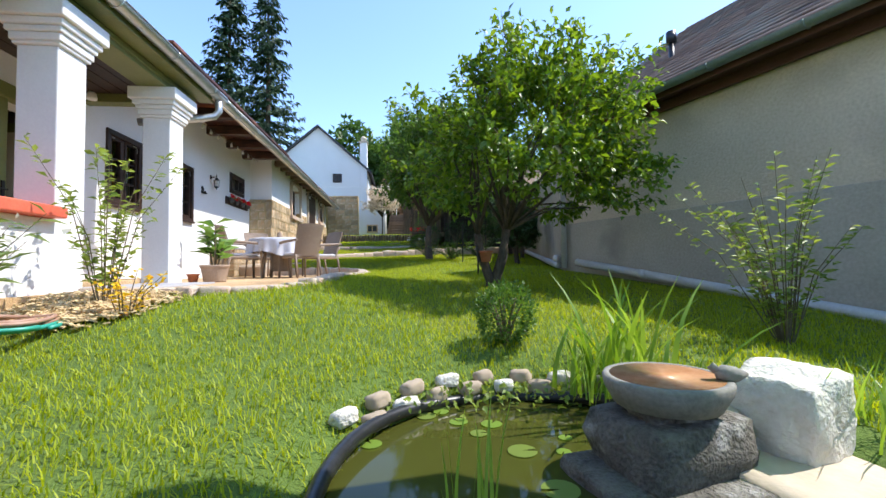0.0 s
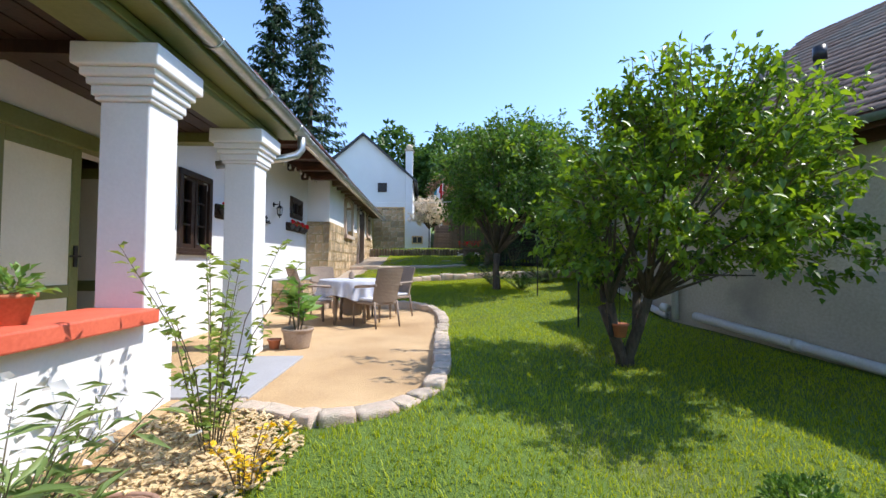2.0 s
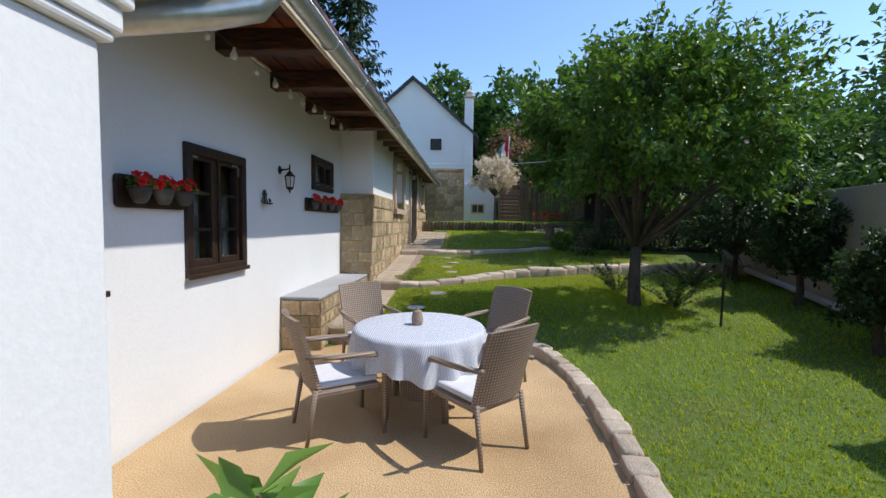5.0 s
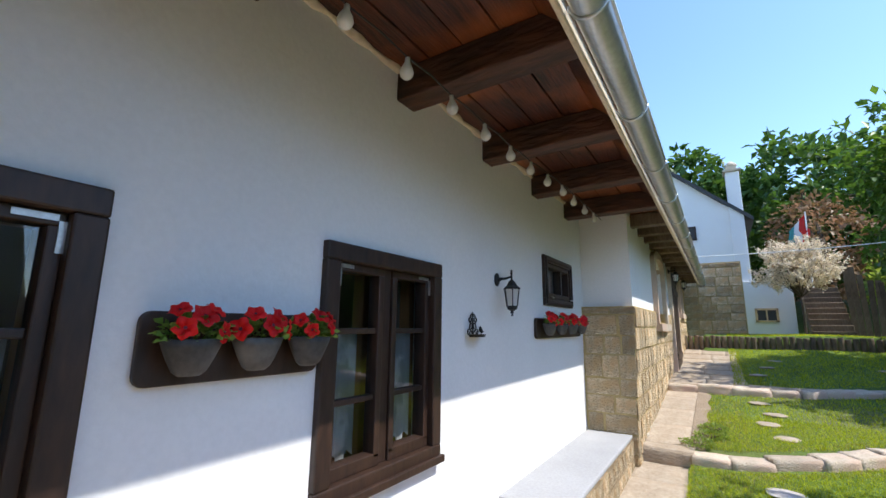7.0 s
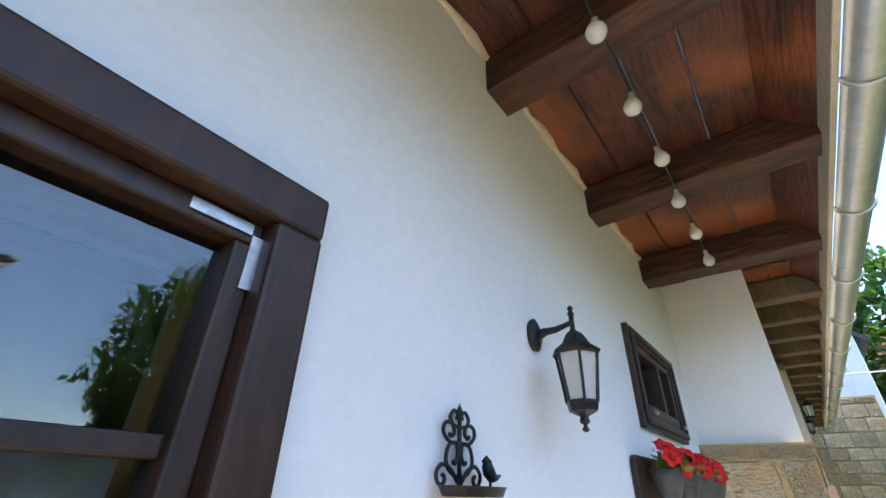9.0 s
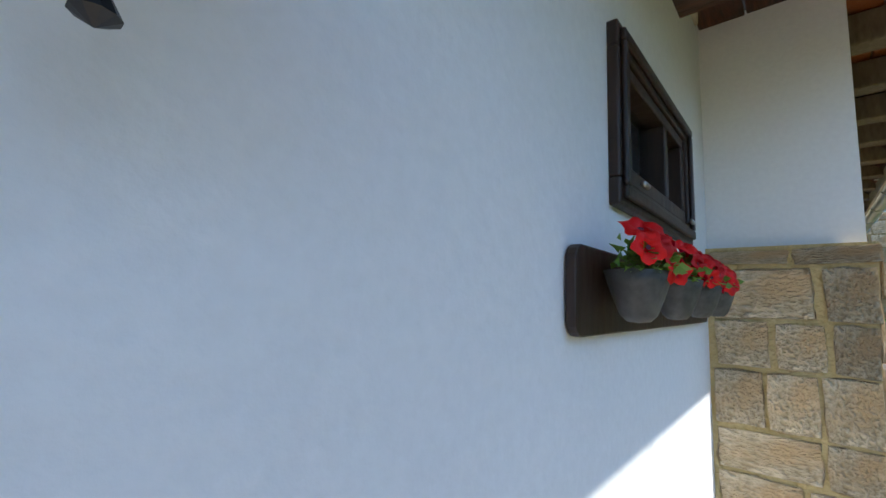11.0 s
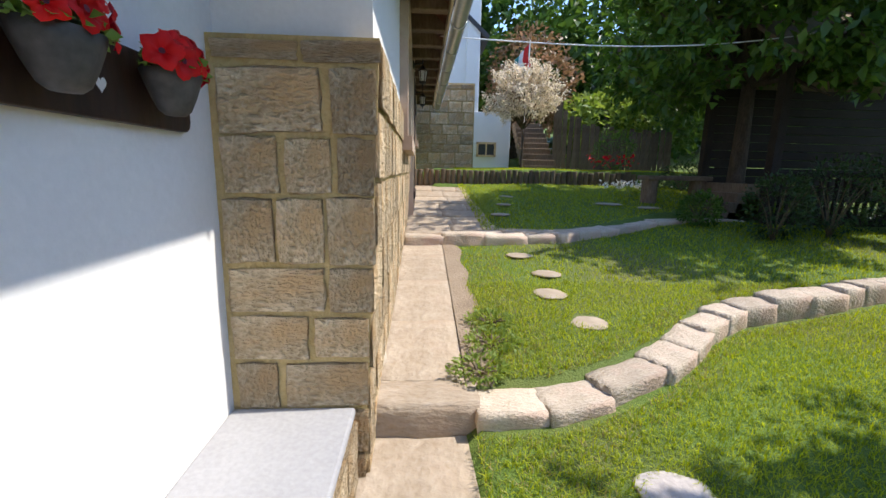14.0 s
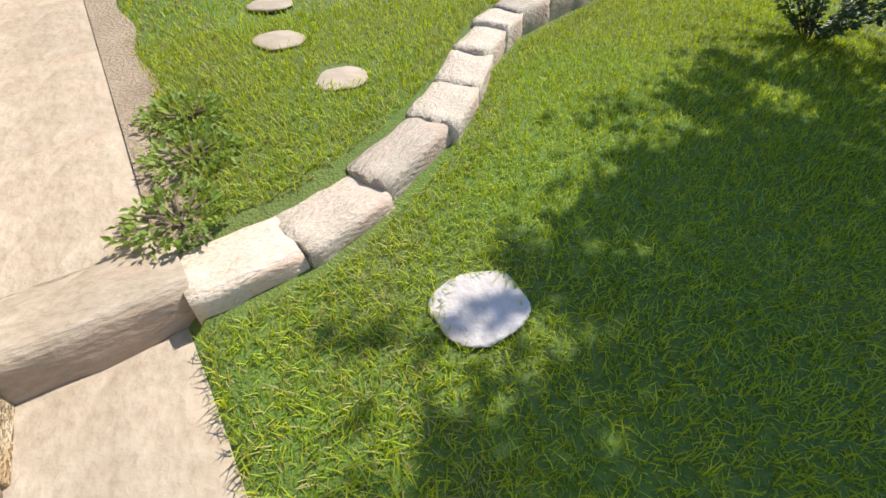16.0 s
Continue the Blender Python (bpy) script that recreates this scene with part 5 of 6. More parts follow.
# ---- pond corner ----
w = Build()
px, py, rx, ry = POND
k = w.add([(px + (rx + 0.06) * math.cos(a), py + (ry + 0.06) * math.sin(a), WATER) for a in (2 * math.pi * i / 60 for i in range(60))])
w.face([k + i for i in range(60)])
wm = bpy.data.materials.new("pond_water")
wm.use_nodes = True
pb = wm.node_tree.nodes["Principled BSDF"]
pb.inputs["Base Color"].default_value = (0.055, 0.06, 0.012, 1)
pb.inputs["Roughness"].default_value = 0.04
pb.inputs["IOR"].default_value = 1.33
nz = wm.node_tree.nodes.new("ShaderNodeTexNoise")
nz.inputs["Scale"].default_value = 6
bq = wm.node_tree.nodes.new("ShaderNodeBump")
bq.inputs["Strength"].default_value, bq.inputs["Distance"].default_value = 0.06, 0.02
wm.node_tree.links.new(nz.outputs["Fac"], bq.inputs["Height"])
wm.node_tree.links.new(bq.outputs[0], pb.inputs["Normal"])
M["water"] = wm
tagged(w.make("water", "water"), "murky green pond water", "water", kind="structure")
rng = random.Random(4)
hose = empty("pond_hose", pose(0, 0, 0))
o = Build()
o.tube([(px + (rx + 0.02) * math.cos(a), py + (ry + 0.02) * math.sin(a), WATER + 0.035 + 0.02 * math.sin(3 * a)) for a in (radians(d) for d in range(35, 195, 8))], 0.031, 10)
o.make("hose", "blackpipe", hose, smooth=True)
tagged(hose, "thick black corrugated hose along the pond edge", "hose")
for i in range(16):
    row = i % 2
    a = radians(48 + i * 6.6)
    x, y = px + (rx + 0.06 + 0.09 * row) * math.cos(a), py + (ry + 0.04 + 0.08 * row) * math.sin(a)
    st = place("pond_stone", rock(60 + i, (rng.uniform(0.045, 0.065), 0.042, 0.034), 0.25, 0.5, 3), "whiterock" if i % 3 == 0 else "slab", pose(x, y, max(lz(x, y), WATER + 0.02) + 0.015 + 0.01 * row, 8, 5, math.degrees(a) + 90 + rng.uniform(-15, 15)))
    tagged(st, "rounded pale stone on the pond edge", "stone", "pond edge stones")
for i, (x, y, r) in enumerate(((0.26, 1.75, 0.06), (0.20, 2.05, 0.05), (0.05, 2.1, 0.045), (0.3, 1.45, 0.065), (0.42, 1.72, 0.03), (0.5, 1.65, 0.03), (0.12, 1.95, 0.04), (0.48, 1.85, 0.03), (-0.35, 1.9, 0.045), (-0.1, 2.2, 0.05), (-0.02, 2.25, 0.04))):
    o = Build()
    kk = o.add([(0, 0, 0.004)] + [(r * math.cos(t), r * math.sin(t), 0.003) for t in (0.2 + 5.9 * q / 15 for q in range(16))])
    for q in range(15):
        o.face((kk, kk + 1 + q, kk + 2 + q))
    lp = o.make("lily_pad", "leaf_reed" if i % 3 else "leaf_light", m=pose(x, y, WATER + 0.003, 0, 0, 60 * i))
    tagged(lp, "round green lily pad floating on the pond", "lily pad", "lily pads")

bb = empty("bird_bath", pose(0.715, 1.5, -0.235))
o = Build()
prof = [(0.10, -0.09), (0.175, -0.085), (0.205, -0.03), (0.212, 0.0), (0.205, 0.012), (0.186, 0.012), (0.17, -0.03), (0.0, -0.05)]
o.lathe(prof, 40)
o.make("bowl", "bowl", bb, smooth=True)
o = Build()
pr = [(0.186, 0.011)]
for i in range(7):
    pr += [(0.175 - i * 0.02, 0.005 - i * 0.004), (0.168 - i * 0.02, 0.007 - i * 0.004)]
pr.append((0.0, -0.03))
o.lathe(pr, 40)
o.make("basin", "bowl_in", bb, smooth=True)
o = Build()
o.tube([(0.13, -0.08, 0.03), (0.15, -0.09, 0.035), (0.19, -0.1, 0.03), (0.23, -0.1, 0.03)], [0.016, 0.028, 0.026, 0.008], 10)
o.lathe([(0.0, -0.02), (0.02, 0.0), (0.0, 0.02)], 10, (0.125, -0.08, 0.05))
o.make("bird_figure", "bowl", bb, smooth=True)
place("base_stone", rock(3, (0.225, 0.17, 0.10), 0.14, 0.3, 6), "darkstone", pose(0.0, 0.0, -0.215, 0, 0, 14), bb)
place("neck_stone", rock(6, (0.11, 0.11, 0.05), 0.12, 0.4, 4), "darkstone", pose(-0.01, 0.0, -0.11), bb)
place("slab", rock(9, (0.3, 0.24, 0.07), 0.12, 0.2, 6), "darkstone", pose(-0.02, -0.08, -0.36, 0, 0, 8), bb)
tagged(bb, "shallow stone bird bath on dark pitted stones", "bird bath")
tagged(place("white_rock", rock(14, (0.15, 0.14, 0.175), 0.2, 0.3, 9), "whiterock", pose(1.22, 1.52, -0.40, 3, -4, 20)), "large rough white rock beside the pond", "rock")
tagged(place("flat_stone", rock(15, (0.32, 0.22, 0.05), 0.1, 0.25, 5), "rim", pose(1.18, 1.4, -0.56, 0, 0, 10)), "flat pale stone under the white rock", "stone")
tagged(place("flat_stone", rock(16, (0.12, 0.1, 0.07), 0.1, 0.25, 4), "rim", pose(0.98, 1.62, -0.44, 0, 0, 40)), "pale stone block behind the bird bath", "stone")

hosec = empty("garden_hose", pose(-2.68, 2.95, lz(-2.68, 2.95) + 0.06))
for nm, mt, r0, z0, cnt in (("brown_coil", "hose_brown", 0.24, 0.03, 3), ("green_coil", "hose_green", 0.27, 0.0, 2)):
    o = Build()
    o.tube([((r0 + 0.02 * math.sin(t * 0.7)) * math.cos(t), (r0 + 0.02 * math.sin(t * 0.7)) * math.sin(t), z0 + 0.012 * t / 6.28 + 0.008 * math.sin(3 * t)) for t in (i * 0.3 for i in range(int(21 * cnt)))], 0.014, 8)
    o.make(nm, mt, hosec, smooth=True)
tagged(hosec, "coiled brown and green garden hose on wood chips", "garden hose")
o = Build()
rr = np.random.default_rng(11)
for i in range(2600):
    x, y = rr.normal(-2.6, 0.35), rr.normal(3.5, 0.3)
    if x > -3.08 and ((x + 2.6) / 0.62) ** 2 + ((y - 3.5) / 0.5) ** 2 < 1.1:
        m = pose(x, y, lz(x, y) + rr.uniform(0.01, 0.05), rr.uniform(-25, 25), rr.uniform(-25, 25), rr.uniform(0, 180))
        s = rr.uniform(0.012, 0.03)
        o.box(-s, s, -s * 0.4, s * 0.4, -0.004, 0.004, m=m)
tagged(o.make("wood_chips", "chips"), "pale wood chip mulch under the shrubs", "mulch", kind="stuff")
o = Build()
kk = 24
base = o.add([(-2.6 + 0.48 * math.cos(2 * math.pi * i / kk), 3.5 + 0.42 * math.sin(2 * math.pi * i / kk), lz(-2.6, 3.5 + 0.42 * math.sin(2 * math.pi * i / kk)) + 0.015) for i in range(kk)])
c0 = o.add([(-2.6, 3.5, lz(-2.6, 3.5) + 0.035)])
for i in range(kk):
    o.face((c0, base + i, base + (i + 1) % kk))
tagged(o.make("ground_mulch_bed", "chips", smooth=True), "pale mulch bed before the parapet", "mulch", kind="structure")

# lime parasol beside the pond
pa = empty("parasol", pose(1.27, 0.42, -0.66))
o = Build()
R, zr, zt = 1.34, 2.27, 2.75
ring = o.add([(R * (1 if i % 2 == 0 else 0.94) * math.cos(math.pi * i / 8 + 0.611), R * (1 if i % 2 == 0 else 0.94) * math.sin(math.pi * i / 8 + 0.611), zr + (0 if i % 2 == 0 else 0.05)) for i in range(16)])
top = o.add([(0, 0, zt)])
for i in range(16):
    o.face((top, ring + i, ring + (i + 1) % 16))
o.make("canopy", "parasol", pa)
o = Build()
o.tube([(0, 0, 0), (0, 0, zt + 0.06)], 0.022, 10).lathe([(0.25, 0), (0.25, 0.06), (0.05, 0.1)], 16)
o.make("pole", "white", pa, smooth=True)
tagged(pa, "lime green canvas parasol on a white pole", "parasol")

# stakes, log edging, flag, line
for x, y, h in ((1.2, 7.62, 0.75), (1.42, 10.9, 1.0)):
    r = empty("garden_stake", pose(x, y, lz(x, y)))
    o = Build()
    o.tube([(0, 0, -0.1), (0.01, 0, h)], 0.016, 8)
    o.make("rod", "iron", r)
    tagged(r, "thin black garden stake in the lawn", "stake", "garden stakes")
lo = Build()
lo.tube([(0, 0, -0.25), (0, 0, 0.28), (0, 0, 0.3)], [0.062, 0.06, 0.05], 9)
pal = lo.make("palisade_log", "oldwood", m=pose(-3.86, PAL_Y, lz(-3, 20.4) + 0.02))
tagged(pal, "short weathered log in the palisade edging", "log", "palisade logs")
for i in range(1, 41):
    copy_thing(pal, pose(-3.86 + 0.128 * i, PAL_Y + 0.02 * math.sin(i), lz(-3, 20.4) + 0.02 + random.uniform(-0.03, 0.02), random.uniform(-3, 3), 0, 40 * i))
fl = empty("flag", pose(-0.4, 25.0, 2.1))
o = Build()
o.tube([(0, 0, 0), (0.1, 0, 3.7)], 0.02, 8)
o.make("pole", "white", fl)
for i, mt in enumerate(("red_cloth", "white_cloth", "teal_cloth")):
    o = Build()
    k0 = None
    for j in range(7):
        x0, x1 = 0.08 - i * 0.15 - 0.01 * j, -0.07 - i * 0.15 - 0.02 * j
        kk = o.add([(x0 + 0.06 * (2 - i) * (j > 3), 0.03 * math.sin(j + i), 3.6 - i * 0.18 - j * 0.13), (x1 + 0.06 * (2 - i) * (j > 3), 0.03 * math.cos(j + i), 3.45 - i * 0.18 - j * 0.13)])
        if k0 is not None:
            o.face((k0, k0 + 1, kk + 1, kk))
        k0 = kk
    o.make("stripe", mt, fl, smooth=True)
tagged(fl, "hanging red white and teal flag on a pole", "flag")
wi = empty("washing_line", pose(0, 0, 0))
o = Build()
o.tube([(-3.5 + 0.4 * i, 16.2 + 0.05 * i, 3.25 - 0.35 * math.sin(math.pi * i / 20) + 0.055 * i) for i in range(21)], 0.008, 6)
o.make("line", "white", wi)
tagged(wi, "pale line stretched from the eave across the garden", "line")

# ---- dark wooden shed, steps and fence at the back ----
sh = empty("garden_shed", pose(3.4, 18.2, 0.95))
for i in range(14):
    o = Build()
    o.box(-1.75, 2.2, 0.6, 0.66, 0.1 + i * 0.16, 0.1 + i * 0.16 + 0.15)
    o.make("plank", "shedwood", sh, bevel=0.006)
for x, y in ((-1.7, -1.0), (-1.7, 0.6), (0.3, -1.0), (2.2, -1.0)):
    o = Build()
    o.box(x - 0.07, x + 0.07, y - 0.07, y + 0.07, -0.2, 2.4)
    o.make("post", "shedwood", sh, bevel=0.008)
o = Build()
o.box(-1.8, 2.3, -1.1, 0.7, -0.2, 0.12).box(-1.7, 2.2, -1.02, -0.98, 0.75, 0.83)
o.make("deck", "shedwood", sh, bevel=0.01)
for i in range(15):
    o = Build()
    o.box(-1.66 + i * 0.13, -1.61 + i * 0.13, -1.02, -0.99, 0.12, 0.76)
    o.make("baluster", "shedwood", sh)
for i in range(5):
    o = Build()
    o.box(-2.5 + 0.13 * i, -1.75, -0.9, 0.1, -0.2, 0.02 + 0.15 * i)
    o.make("step", "oldwood", sh, bevel=0.008)
for sy in (-1, 1):
    o = Build()
    k = o.add([(-2.1, -0.2, 3.35), (2.6, -0.2, 3.35), (2.6, -0.2 + sy * 1.35, 2.35), (-2.1, -0.2 + sy * 1.35, 2.35), (-2.1, -0.2, 3.42), (2.6, -0.2, 3.42), (2.6, -0.2 + sy * 1.35, 2.42), (-2.1, -0.2 + sy * 1.35, 2.42)])
    for f in ((0, 1, 2, 3), (7, 6, 5, 4), (0, 4, 5, 1), (1, 5, 6, 2), (2, 6, 7, 3), (3, 7, 4, 0)):
        o.face([k + i for i in f])
    o.make("roof", "tile", sh)
tagged(sh, "dark wooden garden shed with railing under the trees", "shed")
be = empty("log_bench", pose(0.9, 18.4, lz(0.9, 18.4)))
o = Build()
o.box(-0.6, 0.6, -0.2, 0.2, 0.42, 0.5)
o.make("seat", "oldwood", be, bevel=0.02)
for x in (-0.45, 0.45):
    o = Build()
    o.tube([(x, 0, 0), (x, 0, 0.42)], 0.14, 12)
    o.make("leg", "oldwood", be)
tagged(be, "rough log bench in the shade beside the shed", "bench")
for i in range(9):
    o = Build()
    o.box(-0.45, 0.45, -0.16, 0.16, -0.3, 0.0)
    s = o.make("garden_step", "oldwood", m=pose(-0.45 + 0.02 * i, 22.6 + 0.28 * i, 1.86 + 0.17 * i), bevel=0.015)
    tagged(s, "grey timber step up the bank", "step", "garden steps")
fe = empty("board_fence", pose(0.1, 23.0, 1.74))
for i in range(26):
    o = Build()
    hh = 1.15 + 0.06 * math.sin(i * 1.7) + 0.9 * math.exp(-i / 4)
    o.box(-0.06, 0.06, -0.012, 0.012, -0.1, hh)
    o.make("board", "oldwood", fe, m=pose(0.135 * i, 0.02 * math.sin(i), 0, 0, random.uniform(-2, 2), 0))
tagged(fe, "weathered board fence behind the shrubs", "fence")
b = Build()
b.box(-2.0, 6, 22.9, 23.1, 1.0, 1.74)
tagged(b.make("wall_bank", "oldwood"), "dark timber bank below the fence", "bank", kind="structure")


# ---- plants ----
def tree(name, x, y, trunk_r, fork, crown, radii, n_twig, per, leaf, mat, label, seed, stems=1, spread=0.12, lean=(0, 0), bottom=-0.75):
    """Stems, limbs to points of the crown, twigs, and leaves along the twigs."""
    rng = np.random.default_rng(seed)
    z0 = lz(x, y)
    root = empty(name, pose(x, y, z0))
    c = np.array(crown) - [x, y, z0]
    o = Build()
    forks = []
    for s in range(stems):
        a = 2 * math.pi * s / stems + 0.6
        f = Vector((spread * 2.2 * math.cos(a) * (stems > 1) + lean[0], spread * 2.2 * math.sin(a) * (stems > 1) + lean[1], fork * rng.uniform(0.85, 1.15)))
        mid = f * 0.5 + Vector((rng.normal(0, 0.03), rng.normal(0, 0.03), 0))
        r = trunk_r / (stems ** 0.4)
        o.tube([(spread * 0.3 * math.cos(a) * (stems > 1), spread * 0.3 * math.sin(a) * (stems > 1), -0.15), mid * 0.25, mid, f], [r * 1.35, r * 1.05, r * 0.9, r * 0.75], 10)
        forks.append((f, r * 0.75))
    ends = []
    for i in range(26):
        d = rng.normal(0, 1, 3)
        d[2] = d[2] * 0.8 + 0.15
        d /= np.linalg.norm(d)
        e = Vector(c + d * np.array(radii) * rng.uniform(0.45, 0.8))
        f, r = min(forks, key=lambda q: (q[0] - e).length + rng.uniform(0, 0.3))
        m1 = f.lerp(e, 0.45) + Vector(rng.normal(0, 0.07, 3)) + Vector((0, 0, 0.1))
        o.tube([f - (f * 0.02), m1, e], [r * 0.6, r * 0.33, r * 0.1], 7)
        ends += [(f, m1, e)]
    pos, ax = [], []
    tw = Build()
    for i in range(n_twig):
        d = rng.normal(0, 1, 3)
        d /= np.linalg.norm(d)
        if d[2] < bottom:
            d[2] = -d[2]
        lump = 0.86 + 0.38 * noise.noise(Vector(d * 2.6) + Vector((seed, 0, 0)))
        rad = rng.uniform(0.35, 1.0) ** 0.45
        tip = c + d * np.array(radii) * rad * lump
        base = tip - d * np.array(radii) * 0.16 + rng.normal(0, 0.06, 3)
        if rad > 0.86:
            tip = tip + np.array([d[0] * 0.06, d[1] * 0.06, 0.10 + 0.12 * rng.random()]) * leaf / 0.09
        tw.tube([base, (base + tip) / 2 + rng.normal(0, 0.015, 3), tip], [0.006, 0.005, 0.002], 4, False)
        t = rng.uniform(0.1, 1, per)[:, None]
        pos.append(base + (tip - base) * t + rng.normal(0, leaf * 0.42, (per, 3)))
        a = d * 0.5 + rng.normal(0, 0.75, (per, 3))
        a[:, 2] -= 0.15
        ax.append(a)
    o.make("trunk", "bark", root, smooth=True)
    tagged(tw.make("twigs", "twig", root), kind="stuff")
    leaves("foliage", np.concatenate(pos), np.concatenate(ax), leaf, mat, root, 0.52, 0.2, rng)
    return tagged(root, label, "tree")


tree("fruit_tree", 1.05, 5.75, 0.11, 0.75, (1.62, 5.4, 1.66), (1.95, 1.65, 1.5), 640, 25, 0.102, "leaf_apple", "small leafy fruit tree with several twisted stems on the lawn", 21, 4, 0.13, bottom=-0.72)
tree("cherry_tree", 0.62, 11.9, 0.10, 1.0, (1.05, 11.65, 2.95), (2.25, 1.65, 1.9), 640, 24, 0.125, "leaf_cherry", "dense dark green cherry tree with a single trunk", 22, 1, bottom=-0.7)
tree("walnut_tree", 1.9, 18.2, 0.14, 2.0, (2.2, 17.7, 4.4), (3.3, 2.9, 2.6), 1000, 24, 0.2, "leaf_cherry", "tall broad-leaved tree shading the wooden shed", 23)
tree("standard_willow", -1.1, 22.0, 0.035, 1.1, (-1.1, 22.0, 3.5), (1.1, 1.0, 0.95), 420, 30, 0.07, "leaf_willow", "pale dappled willow with a round crown on a thin stem", 24)

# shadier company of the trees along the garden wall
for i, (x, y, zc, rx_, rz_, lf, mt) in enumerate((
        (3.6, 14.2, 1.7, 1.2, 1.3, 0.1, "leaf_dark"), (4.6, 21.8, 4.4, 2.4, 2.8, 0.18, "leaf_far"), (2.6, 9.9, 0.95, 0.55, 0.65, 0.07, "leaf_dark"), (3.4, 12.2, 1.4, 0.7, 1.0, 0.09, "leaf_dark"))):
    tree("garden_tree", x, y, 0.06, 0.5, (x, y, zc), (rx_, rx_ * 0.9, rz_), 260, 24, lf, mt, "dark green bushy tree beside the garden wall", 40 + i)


def far_tree(x, y, z0, h, r, mat, seed, label, leaf=0.5):
    rng = np.random.default_rng(seed)
    root = empty("far_tree", pose(x, y, z0))
    o = Build()
    o.tube([(0, 0, -0.5), (0.1, 0, h * 0.4), (0, 0.1, h * 0.8)], [0.25, 0.18, 0.05], 8)
    o.make("trunk", "bark", root, smooth=True)
    n = 2600
    d = rng.normal(0, 1, (n, 3))
    d /= np.linalg.norm(d, axis=1, keepdims=True)
    lump = np.array([1 + 0.42 * noise.noise(Vector(q * 2.4) + Vector((seed, 3, 1))) for q in d])[:, None]
    p = np.array([0, 0, h * 0.58]) + d * np.array([r, r, h * 0.45]) * lump * rng.uniform(0.6, 1.0, (n, 1)) ** 0.5
    leaves("foliage", p, d * 0.6 + rng.normal(0, 0.6, (n, 3)), leaf, mat, root, 0.6, 0.2, rng)
    tagged(root, label, "tree", "trees behind the garden")


rr = random.Random(17)
for i in range(22):
    x = -3.5 + i * 1.35 + rr.uniform(-0.5, 0.5)
    y = 31 + (i % 3) * 4 + rr.uniform(-1, 1)
    far_tree(x, y, lz(x, y), rr.uniform(5.2, 8.0), rr.uniform(2.0, 3.0), "leaf_far", 70 + i, "tall green deciduous tree on the bank behind")
for i, (x, y, z, h, r, mt) in enumerate(((0.4, 27.5, 2.4, 4.3, 1.6, "leaf_pink"), (2.4, 25.0, 1.9, 2.3, 1.4, "leaf_light"), (4.0, 25.5, 1.9, 3.0, 1.6, "leaf_far"), (6.2, 24.5, 1.8, 5.5, 2.2, "leaf_far"), (7.5, 20, 1.2, 6.5, 2.4, "leaf_far"), (7.6, 14, 0.4, 5.6, 2.0, "leaf_far"))):
    far_tree(x, y, z, h, r, mt, 90 + i, "leafy shrub on the planted bank", 0.22)
far_tree(19.0, 25.0, 1.0, 11.5, 2.2, "leaf_far", 99, "thin crowned tree behind the neighbour's roof")


def spruce(x, y, z0, h, r, seed):
    rng = np.random.default_rng(seed)
    root = empty("spruce", pose(x, y, z0))
    o = Build()
    o.tube([(0, 0, 0), (0, 0, h * 0.5), (0, 0, h)], [0.35, 0.2, 0.03], 8)
    o.make("trunk", "bark", root, smooth=True)
    pos, ax = [], []
    lv = 30
    for i in range(lv):
        t = i / lv
        z = h * (0.12 + 0.88 * t)
        ln = r * (1 - t) ** 0.8 * rng.uniform(0.75, 1.12) + 0.2
        for j in range(9):
            a = rng.uniform(0, 6.28)
            l2 = ln * rng.uniform(0.6, 1.1)
            n = int(8 + 14 * l2)
            s = np.linspace(0.1, 1, n)[:, None]
            d = np.array([math.cos(a), math.sin(a), 0.0])
            p = np.array([0, 0, z]) + d * l2 * s + np.array([0, 0, 1.0]) * (-0.38 * l2 * s + 0.26 * l2 * s ** 3)
            pos.append(p + rng.normal(0, 0.07, (n, 3)))
            side = np.array([-d[1], d[0], 0]) * rng.choice([-1, 1], (n, 1))
            ax.append(d * 0.7 + side * 0.8 + np.array([0, 0, -0.55]) + rng.normal(0, 0.25, (n, 3)))
    leaves("needles", np.concatenate(pos), np.concatenate(ax), 0.52, "leaf_needle", root, 0.3, 0.25, rng)
    tagged(root, "tall dark green spruce behind the house roof", "spruce", "spruces")


spruce(-13.2, 33.5, 1.0, 23.0, 4.0, 1)
spruce(-10.6, 34.5, 1.0, 23.5, 4.0, 2)


